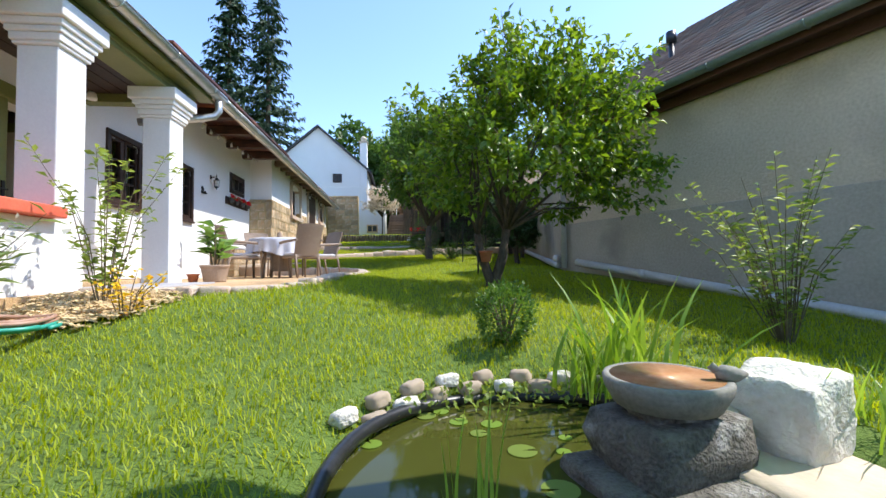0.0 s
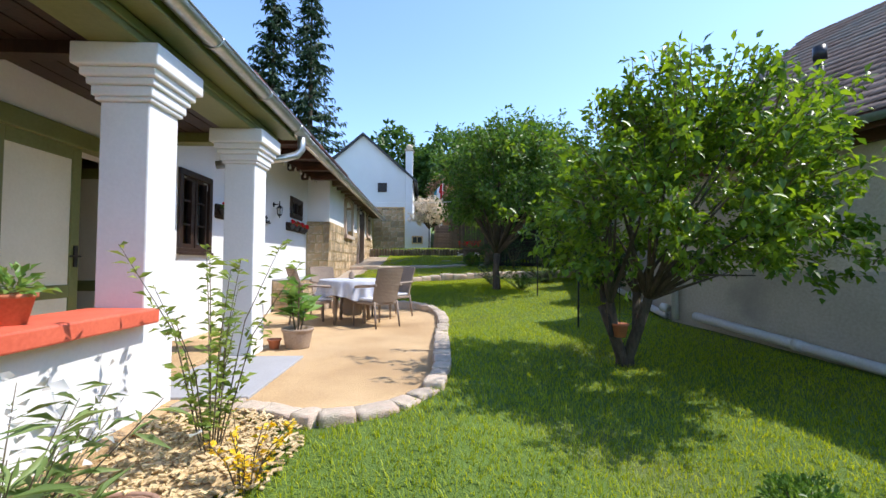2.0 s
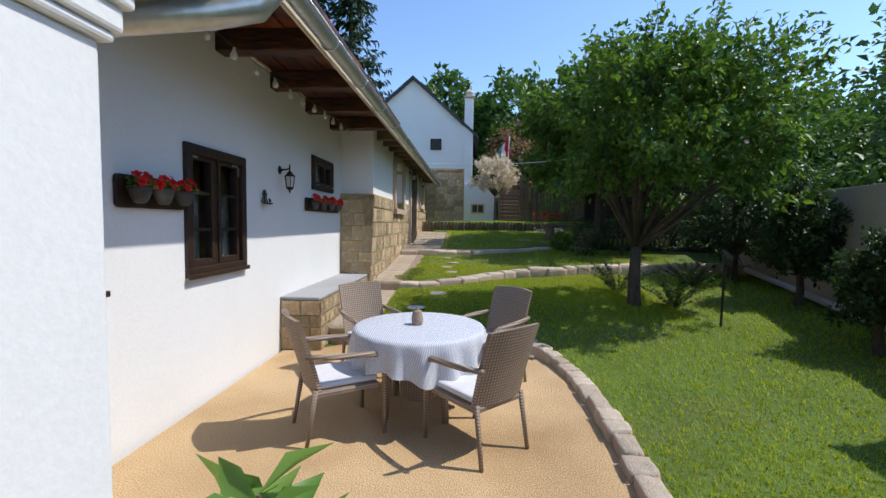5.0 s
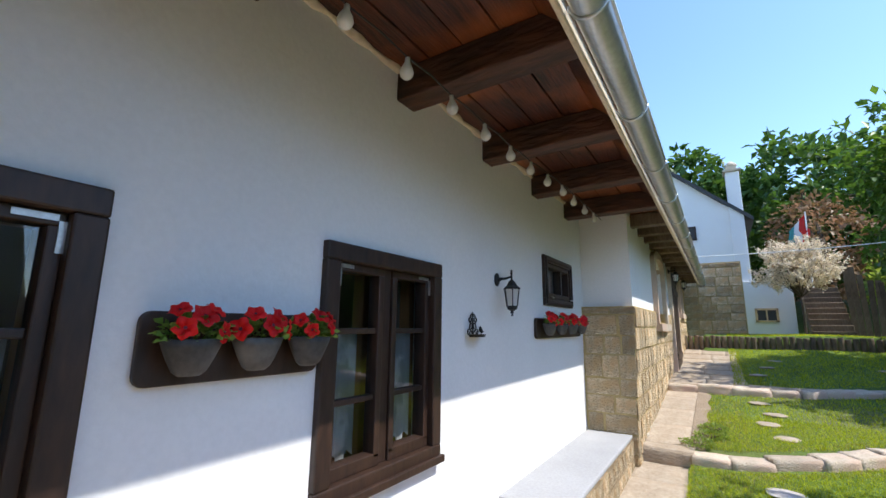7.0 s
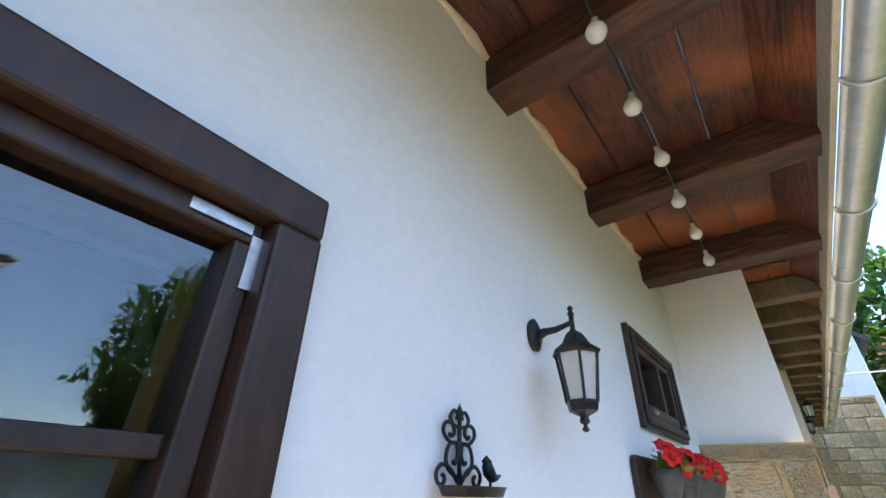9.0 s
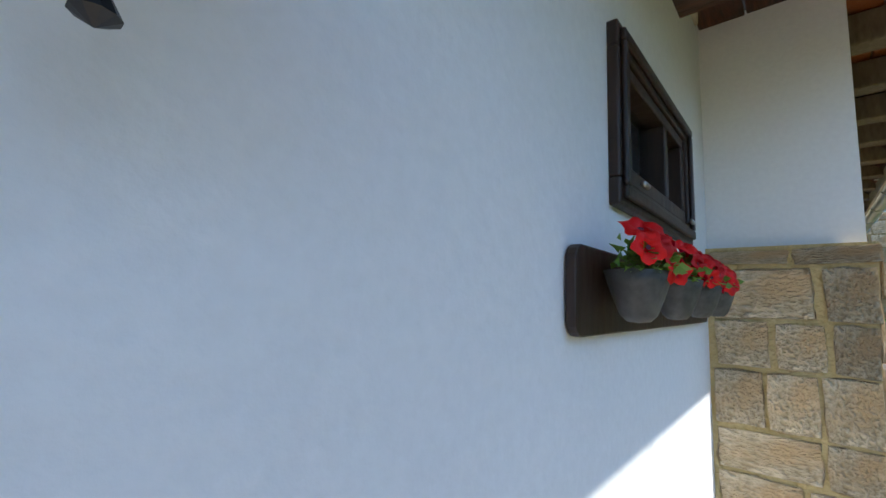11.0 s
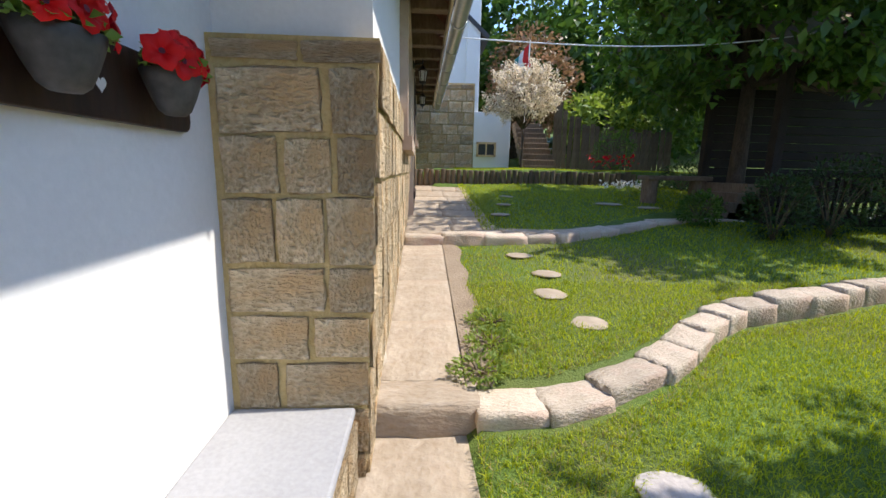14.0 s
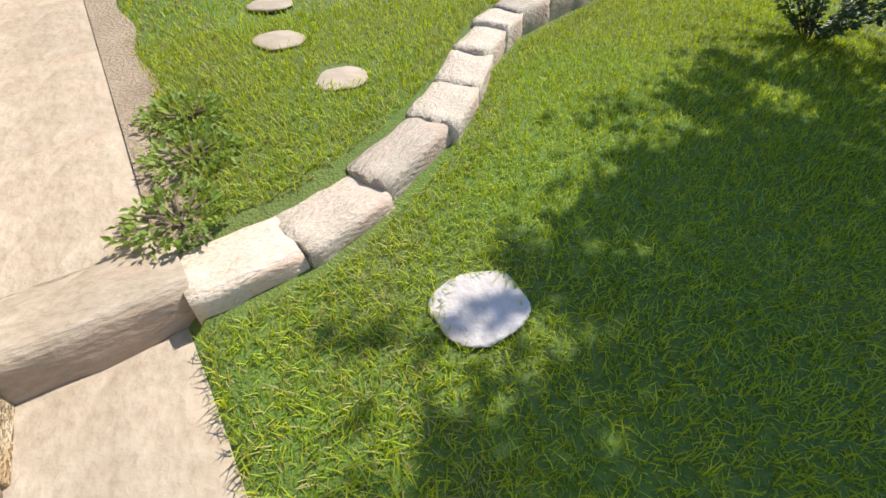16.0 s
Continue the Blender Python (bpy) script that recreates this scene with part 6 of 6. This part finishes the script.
def shrub(name, x, y, z0, n_st, h, spread, leaf, mat, label, seed, width=0.4, per=22, droop=0.2, twig_mat="twig", up=0.4):
    """Thin stems from one base, leaves along them."""
    rng = np.random.default_rng(seed)
    root = empty(name, pose(x, y, z0))
    o = Build()
    pos, ax = [], []
    for i in range(n_st):
        a = rng.uniform(0, 6.28)
        hh, sp = h * rng.uniform(0.55, 1.05), spread * rng.uniform(0.2, 1.0)
        p0 = np.array([0.03 * math.cos(a), 0.03 * math.sin(a), -0.04])
        p2 = np.array([sp * math.cos(a), sp * math.sin(a), hh])
        p1 = (p0 + p2) / 2 + np.array([-0.1 * sp * math.cos(a), -0.1 * sp * math.sin(a), 0.12 * hh])
        o.tube([p0, p1, p2], [0.005, 0.0035, 0.0015], 5, False)
        for t in rng.uniform(0.15, 1.0, per):
            q = (1 - t) ** 2 * p0 + 2 * t * (1 - t) * p1 + t * t * p2
            b2 = rng.uniform(0, 6.28)
            pos.append(q)
            ax.append((math.cos(b2), math.sin(b2), up + rng.normal(0, 0.25)))
    o.make("stems", twig_mat, root)
    leaves("foliage", pos, ax, leaf, mat, root, width, droop, rng)
    return tagged(root, label, "shrub")


def bush(name, x, y, z0, r, h, n, leaf, mat, label, seed, width=0.5):
    rng = np.random.default_rng(seed)
    root = empty(name, pose(x, y, z0))
    o = Build()
    for i in range(9):
        a = i * 0.7
        o.tube([(0, 0, -0.03), (r * 0.3 * math.cos(a), r * 0.3 * math.sin(a), h * 0.4), (r * 0.7 * math.cos(a), r * 0.7 * math.sin(a), h * 0.75)], [0.012, 0.008, 0.003], 5)
    o.make("stems", "twig", root)
    d = rng.normal(0, 1, (n, 3))
    d /= np.linalg.norm(d, axis=1, keepdims=True)
    lump = np.array([1 + 0.3 * noise.noise(Vector(q * 2.6) + Vector((seed, 0, 4))) for q in d])[:, None]
    p = np.array([0, 0, h * 0.5]) + d * np.array([r, r, h * 0.5]) * lump * rng.uniform(0.5, 1.0, (n, 1)) ** 0.5
    p[:, 2] = np.maximum(p[:, 2], 0.02)
    leaves("foliage", p, d + rng.normal(0, 0.5, (n, 3)) + [0, 0, 0.3], leaf, mat, root, width, 0.15, rng)
    return tagged(root, label, "bush")


bush("box_bush", 0.48, 2.85, lz(0.48, 2.85), 0.20, 0.42, 2800, 0.03, "leaf_cherry", "small dense box bush on the lawn", 5)
shrub("kerria_shrub", 2.45, 2.75, lz(2.45, 2.75), 26, 1.25, 0.95, 0.07, "leaf_light", "airy light green shrub in front of the neighbour's wall", 6, 0.42, 34)
shrub("young_shrub", -2.45, 3.5, lz(-2.45, 3.5), 12, 1.2, 0.55, 0.08, "leaf_light", "thin young shrub with pale green leaves before the porch", 7, 0.42, 42)
shrub("oleander", -2.74, 2.55, lz(-2.74, 2.55), 30, 0.85, 0.55, 0.15, "leaf_oleander", "oleander with narrow leaves and white flowers", 8, 0.16, 22)
shrub("oleander", -2.5, 1.6, lz(-2.5, 1.6), 16, 1.1, 0.55, 0.15, "leaf_oleander", "oleander with narrow leaves beside the hose", 9, 0.16, 22)
shrub("yellow_shrub", -2.15, 3.25, lz(-2.15, 3.25), 10, 0.42, 0.26, 0.045, "petal_yellow", "low yellow-leaved shrub in the mulch", 10, 0.5, 18)
oleander_white = np.random.default_rng(3)
fp = oleander_white.normal(0, 1, (60, 3)) * [0.2, 0.2, 0.10] + [-2.74, 2.55, 0.42]
fl_ob = leaves("oleander_flowers", fp, oleander_white.normal(0, 1, (60, 3)), 0.06, "petal_white", None, 0.8, 0.1, oleander_white)
tagged(fl_ob, "white oleander flowers among narrow leaves", "flowers", kind="stuff")
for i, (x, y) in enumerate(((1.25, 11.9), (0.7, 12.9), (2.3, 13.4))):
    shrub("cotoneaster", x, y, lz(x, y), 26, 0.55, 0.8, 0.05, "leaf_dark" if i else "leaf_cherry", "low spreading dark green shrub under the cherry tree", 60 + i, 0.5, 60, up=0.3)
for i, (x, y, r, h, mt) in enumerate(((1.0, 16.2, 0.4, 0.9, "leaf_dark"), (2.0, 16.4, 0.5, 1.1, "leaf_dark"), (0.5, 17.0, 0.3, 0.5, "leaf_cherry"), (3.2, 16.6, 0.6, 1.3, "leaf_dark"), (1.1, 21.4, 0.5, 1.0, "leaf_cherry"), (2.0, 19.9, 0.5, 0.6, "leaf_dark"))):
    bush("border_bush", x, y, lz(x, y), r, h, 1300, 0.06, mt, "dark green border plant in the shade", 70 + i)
wf = np.random.default_rng(9)
fp = np.stack([wf.uniform(0.2, 1.2, 130), wf.uniform(19.6, 20.2, 130), np.zeros(130)], 1)
fp[:, 2] = lawn(fp[:, 0], fp[:, 1]) + wf.uniform(0.05, 0.16, 130)
tagged(leaves("white_flowers", fp, wf.normal(0, 1, (130, 3)) + [0, 0, 1], 0.07, "petal_white", None, 0.8, 0.1, wf), "white bedding flowers at the lawn edge", "flowers", kind="stuff")
fp = np.stack([wf.uniform(0.3, 1.4, 70), wf.uniform(20.7, 21.2, 70), wf.uniform(1.85, 2.1, 70)], 1)
tagged(leaves("red_flowers", fp, wf.normal(0, 1, (70, 3)) + [0, 0, 1], 0.09, "petal", None, 0.8, 0.1, wf), "red bedding flowers behind the palisade", "flowers", kind="stuff")
for i, (x, y) in enumerate(((-3.24, 13.45), (-3.2, 13.75), (-3.36, 13.12))):
    bush("weed_clump", x, y, lz(x, y), 0.17, 0.07, 420, 0.035, "leaf_light", "low green weed clump beside the path", 85 + i)
hp = empty("hanging_pot", pose(0.93, 5.6, 0.22))
o = Build()
o.lathe(pot_profile(0.06, 0.09, 0.15), 18)
o.make("pot", "terracotta", hp, smooth=True)
o = Build()
o.tube([(0, 0, 0.1), (0.0, 0, 0.75)], 0.004, 5).tube([(-0.1, 0, 0.0), (-0.12, 0, 0.32)], 0.02, 8)
o.make("hanger", "iron", hp)
tagged(hp, "terracotta pot hanging in the fruit tree", "flower pot")


def blades(name, pts, length, width, mat, lean, seed, label, cat, kind="stuff", seg=3):
    """Arching strips from the ground: reeds or grass."""
    rng = np.random.default_rng(seed)
    n = len(pts)
    a = rng.uniform(0, 6.283, n)
    d = np.stack([np.cos(a), np.sin(a), np.zeros(n)], 1)
    side = np.stack([-np.sin(a), np.cos(a), np.zeros(n)], 1)
    L = length * rng.uniform(0.55, 1.2, n)[:, None]
    ln = lean * rng.uniform(0.2, 1.3, n)[:, None]
    rows = []
    for k in range(seg + 1):
        t = k / seg
        c = pts + d * L * ln * t * t + np.array([0, 0, 1.0]) * L * (t - 0.35 * ln * t * t)
        w = width * (1 - t) ** 0.6 * 0.5 + 0.0004
        rows += [c - side * w, c + side * w]
    m = 2 * (seg + 1)
    v = np.stack(rows, 1).reshape(-1, 3)
    base = np.arange(n)[:, None] * m
    q = np.concatenate([base + np.array([2 * k, 2 * k + 1, 2 * k + 3, 2 * k + 2]) for k in range(seg)], 0)
    ob = fast_mesh(name, v, q, mat)
    return tagged(ob, label, cat, kind=kind)


rg = np.random.default_rng(12)
pts = np.stack([rg.normal(0.9, 0.15, 46), rg.normal(2.15, 0.16, 46), np.full(46, -0.5)], 1)
blades("iris_clump", pts, 0.62, 0.035, "leaf_reed", 0.5, 13, "bright green iris leaves beside the pond", "iris", kind="", seg=5)
pts = np.stack([rg.uniform(0.65, 1.1, 120), rg.normal(2.25, 0.12, 120), np.full(120, -0.5)], 1)
blades("pond_grass", pts, 0.3, 0.008, "leaf_reed", 0.9, 14, "fine green grass hanging over the pond", "grass", seg=4)
pts = np.stack([rg.normal(-0.05, 0.06, 10), rg.normal(1.25, 0.04, 10), np.full(10, WATER - 0.05)], 1)
blades("rush_clump", pts, 0.42, 0.014, "leaf_reed", 0.12, 15, "upright rushes standing in the pond", "rushes", kind="", seg=4)
pts = np.stack([rg.normal(1.6, 0.1, 60), rg.normal(1.5, 0.12, 60), np.full(60, -0.6)], 1)
blades("pond_grass", pts, 0.45, 0.012, "leaf_reed", 0.7, 16, "long grass beside the white rock", "grass", seg=4)
fp = np.stack([rg.uniform(-0.5, 0.75, 420), rg.normal(2.33, 0.1, 420), rg.uniform(WATER + 0.01, WATER + 0.1, 420)], 1)
tagged(leaves("pond_plants", fp, rg.normal(0, 1, (420, 3)) + [0, 0, 0.7], 0.045, "leaf_light", None, 0.6, 0.2, rg), "small leafy water plants along the pond edge", "water plants", kind="stuff")

# ---- grass ----
STEPS = [(-2.64, 12.34, 0.135), (-2.94, 11.5, 0.135), (-2.47, 13.76, 0.13), (-2.6, 14.3, 0.13), (-2.48, 14.8, 0.12), (-2.62, 15.4, 0.12), (-2.5, 17.2, 0.13), (-2.3, 18.0, 0.12), (-2.1, 18.8, 0.12), (-0.4, 18.2, 0.2), (0.2, 17.9, 0.16)]


def grass_points(x0, x1, y0, y1, density, seed):
    rng = np.random.default_rng(seed)
    n = int((x1 - x0) * (y1 - y0) * density)
    x, y = rng.uniform(x0, x1, n), rng.uniform(y0, y1, n)
    ok = ~inside(SANDX, SANDY, x, y) & (in_pond(x, y, 0.02) > 1)
    ok &= ~((x < -3.43) & (y > 10)) & ~((x < -3.08) & (y < 4.2)) & ~(((x + 2.6) / 0.47) ** 2 + ((y - 3.5) / 0.41) ** 2 < 1)
    ok &= x < 5.5 - 0.33 * y + np.where(y > 8.1, 20, 0)
    ok &= x < 2.9 + 0.199 * (y - 8.1) + np.where(y < 8.1, 20, 0)
    d1, d2 = y - np.interp(x, W1X, W1Y), y - np.interp(x, W2X, W2Y)
    ok &= (np.abs(d1) > 0.17) & (np.abs(d2) > 0.19)
    ok &= ~((x < -2.9) & (y > 15.9)) & ~((np.abs(y - PAL_Y) < 0.1))
    ok &= ~((x < -3.30 + 0.025 * np.sin(y * 9)) & (y > 12.9))
    for sx, sy, r in STEPS:
        ok &= (x - sx) ** 2 + (y - sy) ** 2 > (r * 0.95) ** 2
    ok &= np.hypot(x - 1.18, y - 1.4) > 0.38
    x, y = x[ok], y[ok]
    z = lawn(x, y) + np.where((x > -3.4) & (x < 5), np.sin(x * 1.7 + y * 0.9) * np.cos(y * 1.3 - x * 0.6) * 0.02, 0) - 0.008
    return np.stack([x, y, z], 1)


blades("lawn_grass", grass_points(-3.1, 4.4, -0.3, 8.0, 2100, 1), 0.062, 0.0065, "grass", 0.8, 31, "bright green mown lawn grass", "grass", seg=2)
blades("lawn_grass", grass_points(-3.0, 4.2, 8.0, 11.0, 1300, 2), 0.06, 0.0075, "grass", 0.8, 32, "green mown lawn grass beside the terrace", "grass", seg=2)
blades("lawn_grass", grass_points(-3.43, 1.2, 11.0, 14.6, 5200, 3), 0.05, 0.005, "grass", 0.9, 33, "green mown lawn grass by the low stone wall", "grass", seg=2)
blades("lawn_grass", grass_points(1.2, 4.4, 11.0, 15, 900, 4), 0.06, 0.008, "grass", 0.8, 34, "shaded lawn grass under the trees", "grass", seg=2)
blades("lawn_grass", grass_points(-3.4, 3.0, 14.6, 22.0, 1100, 5), 0.055, 0.009, "grass", 0.8, 35, "mown lawn grass of the upper garden", "grass", seg=2)
dry = grass_points(-3.43, 0.0, 11.0, 15.5, 1500, 6)
d1 = dry[:, 1] - np.interp(dry[:, 0], W1X, W1Y)
dry = dry[(np.abs(d1) < 0.36) | (dry[:, 0] < -2.85)]
blades("dry_grass", dry, 0.045, 0.005, "grass_dry", 1.0, 36, "yellowed grass along the stone edging", "grass", seg=2)
b = Build()
for i in range(30):
    y0 = 12.95 + i * 0.0987
    k = b.add([(x_, y_, lz(-3.3, y_) + 0.006) for y_ in (y0, y0 + 0.0987) for x_ in (-3.45, -3.27 + 0.025 * math.sin(y_ * 9))])
    b.face((k, k + 1, k + 3, k + 2))
tagged(b.make("ground_earth_strip", "earth"), "bare earth strip beside the stone path", "earth", kind="structure")

# ---- stone pieces of the setting ----
n1 = stone_courses(FACING, "x", 12.552, WA + 0.012, WB + 0.045, 0.1, 2.165, 0.22, 0.15, 0.42, 0.009, seed=8)
n2 = stone_courses(FACING, "y", WB + 0.03, 12.55, 17.2, 0.25, 2.165, 0.22, 0.18, 0.42, 0.012, [AW1], seed=3)
n3 = stone_courses(FACING, "y", WB + 0.03, 18.7, 21.6, 1.0, 2.165, 0.26, 0.35, 0.6, 0.024, [AW2], seed=4)
stone_courses(STONE_END, "x", 22.19, -3.9, -2.37, 1.6, 3.88, 0.24, 0.3, 0.5, 0.025, seed=5)
core = bench.children[0]


def bench_stones():
    rng = random.Random(6)
    for axis, a0, a1, fixed in (("x", -4.48, -3.985, 10.062), ("y", 10.06, 12.53, -3.995)):
        z = 0.0
        while z < 0.62:
            h = 0.15 if z + 0.3 < 0.62 else 0.64 - z
            a = a0
            while a < a1 - 0.02:
                w_ = min(rng.uniform(0.15, 0.26), a1 - a)
                if a1 - a - w_ < 0.08:
                    w_ = a1 - a
                s = (0.02, w_ / 2 - 0.008, h / 2 - 0.008)
                c3 = (a + w_ / 2 + 4.22, fixed - 11.35, z + h / 2) if axis == "x" else (fixed + 4.22, a + w_ / 2 - 11.35, z + h / 2)
                m = Matrix.Translation(c3) @ Matrix.Diagonal((s[1], s[0], s[2], 1) if axis == "x" else (s[0], s[1], s[2], 1))
                place("stone", _stones[rng.randrange(8)], "stone", m, core)
                a += w_
            z += h


bench_stones()


def along(px_, py_, step, rng):
    """Points along a line with their heading, at uneven steps."""
    px_, py_ = np.array(px_), np.array(py_)
    run = np.concatenate([[0], np.cumsum(np.hypot(np.diff(px_), np.diff(py_)))])

    def spot(t):
        return Vector((float(np.interp(t, run, px_)), float(np.interp(t, run, py_)), 0))

    res, t = [], 0.0
    while t < run[-1] - 0.05:
        w_ = min(step * rng.uniform(0.7, 1.35), run[-1] - t)
        p0, p1 = spot(t), spot(t + w_)
        res.append(((p0 + p1) / 2, (p1 - p0).normalized(), (p1 - p0).length))
        t += w_
    return res


EDGE = empty("trim_terrace_edge", pose(0, 0, 0))
tagged(EDGE, "pale worn stones edging the sand terrace", "edging", kind="structure")
rng = random.Random(9)
edge_meshes = [rock(100 + i, (1, 1, 1), 0.13, 0.15, 5) for i in range(6)]
for me in edge_meshes:
    me.materials.append(M["rim"])
for p_, d_, w_ in along(SANDX[1:15], SANDY[1:15], 0.24, rng):
    top = 0.028 + rng.uniform(-0.012, 0.012) if p_.y < 4.5 else max(0.075, lz(p_.x, p_.y) + 0.05)
    lowz = max(min(lz(p_.x, p_.y), 0.0) - 0.1, top - 0.3)
    m = Matrix.Translation((p_.x, p_.y, (top + lowz) / 2)) @ pose(0, 0, 0, rng.uniform(-3, 3), rng.uniform(-3, 3), math.degrees(math.atan2(d_.y, d_.x))) @ Matrix.Diagonal((w_ / 2 * 0.97, 0.085 * rng.uniform(0.85, 1.15), (top - lowz) / 2, 1))
    place("stone", edge_meshes[rng.randrange(6)], "rim", m, EDGE)


def low_wall(name, px_, py_, tops, depth, step, label, seed):
    root = empty(name, pose(0, 0, 0))
    tagged(root, label, "low wall", kind="structure")
    rng = random.Random(seed)
    for p_, d_, w_ in along(px_, py_, step, rng):
        top = float(np.interp(p_.x, px_, tops)) + rng.uniform(-0.015, 0.015)
        lowz = lz(p_.x, p_.y - 0.2) - 0.12
        m = Matrix.Translation((p_.x, p_.y, (top + lowz) / 2)) @ pose(0, 0, 0, rng.uniform(-3, 3), rng.uniform(-2, 2), math.degrees(math.atan2(d_.y, d_.x)) + rng.uniform(-3, 3)) @ Matrix.Diagonal((w_ / 2 * 1.05, depth * rng.uniform(0.9, 1.15), (top - lowz) / 2, 1))
        place("stone", edge_meshes[rng.randrange(6)], "rim", m, root)


low_wall("wall_low_1", W1X[1:], W1Y[1:], [0.51, 0.52, 0.55, 0.59, 0.63, 0.67, 0.70, 0.76, 0.80, 0.80], 0.115, 0.36, "low curved wall of pale stones across the lawn", 11)
low_wall("wall_low_2", [-3.9] + W2X[1:], [15.95] + W2Y[1:], [0.93, 0.94, 0.94, 0.96, 1.0, 1.03, 1.03], 0.16, 0.45, "low wall of grey stones below the upper lawn", 12)

PATHW = empty("pavement_path", pose(0, 0, 0))
tagged(PATHW, "worn beige sandstone path along the house", "path", kind="structure")
slab_meshes = [rock(130 + i, (1, 1, 1), 0.035, 0.025, 5) for i in range(5)]
for me in slab_meshes:
    me.materials.append(M["slab"])


def slab(x0, x1, y0, y1, ztop, thick, tilt=0.0):
    m = Matrix.Translation(((x0 + x1) / 2, (y0 + y1) / 2, ztop - thick / 2)) @ pose(0, 0, 0, tilt, 0, rng.uniform(-1, 1)) @ Matrix.Diagonal(((x1 - x0) / 2 * 1.0, (y1 - y0) / 2 * 1.0, thick / 2, 1))
    place("slab", slab_meshes[rng.randrange(5)], "slab", m, PATHW)


y = 10.35
while y < 12.8:
    L = min(rng.uniform(0.75, 1.0), 12.9 - y)
    zt = 0.27 + 0.035 * (y + L / 2 - 10.4)
    slab(-4.03, -3.43 + rng.uniform(-0.015, 0.015), y, y + L + 0.012, zt, 0.4, 2.0)
    y += L
nose = Matrix.Translation((-3.70, 12.97, 0.36)) @ Matrix.Diagonal((0.30, 0.155, 0.165, 1))
place("slab", edge_meshes[2], "rim", nose, PATHW).material_slots[0].link = "OBJECT"
PATHW.children[-1].material_slots[0].material = M["slab"]
y = 13.08
while y < 15.85:
    L = min(rng.uniform(0.7, 1.05), 15.92 - y)
    slab(-3.98, -3.43 + rng.uniform(-0.02, 0.02), y, y + L + 0.012, 0.535 + 0.1 * (y + L / 2 - 13.1), 0.3, 5.7)
    y += L
fillet = Build()
fillet.tube([(-3.945 + 0.012 * math.sin(i * 2.3), 12.62 + 0.11 * i, 0.53 + 0.1 * (0.11 * i - 0.4) + 0.006 * math.sin(i * 1.7)) for i in range(4, 30)], [0.022 + 0.005 * math.sin(i * 1.31) for i in range(4, 30)], 8)
tagged(fillet.make("trim_wall_foot", "plaster_old", smooth=True), "pale lime mortar fillet between path and stone wall", "mortar", kind="structure")
y = 16.0
while y < 20.4:
    L = rng.uniform(0.5, 0.8)
    x = -3.92
    while x < -2.75:
        w_ = min(rng.uniform(0.4, 0.7), -2.7 - x)
        slab(x, x + w_, y, y + L, 0.95 + 0.098 * max(0, y - 16.3) + rng.uniform(-0.005, 0.005), 0.3, 4)
        x += w_
    y += L
x = -2.7
while x < -1.0:
    slab(x, x + 0.5, float(np.interp(x + 0.25, W2X, W2Y)) + 0.02, float(np.interp(x + 0.25, W2X, W2Y)) + 0.45, 0.955, 0.2)
    x += 0.5
for i, (sx, sy, r) in enumerate(STEPS):
    st = place("stepping_stone", rock(150 + i, (r, r * 0.9, 0.014), 0.16, 0.96, 6), "greystone" if i < 2 else "slab", pose(sx, sy, lz(sx, sy) + 0.008, 0, 0, 37 * i))
    tagged(st, "flat pale stepping stone set in the grass", "stepping stone", "stepping stones")
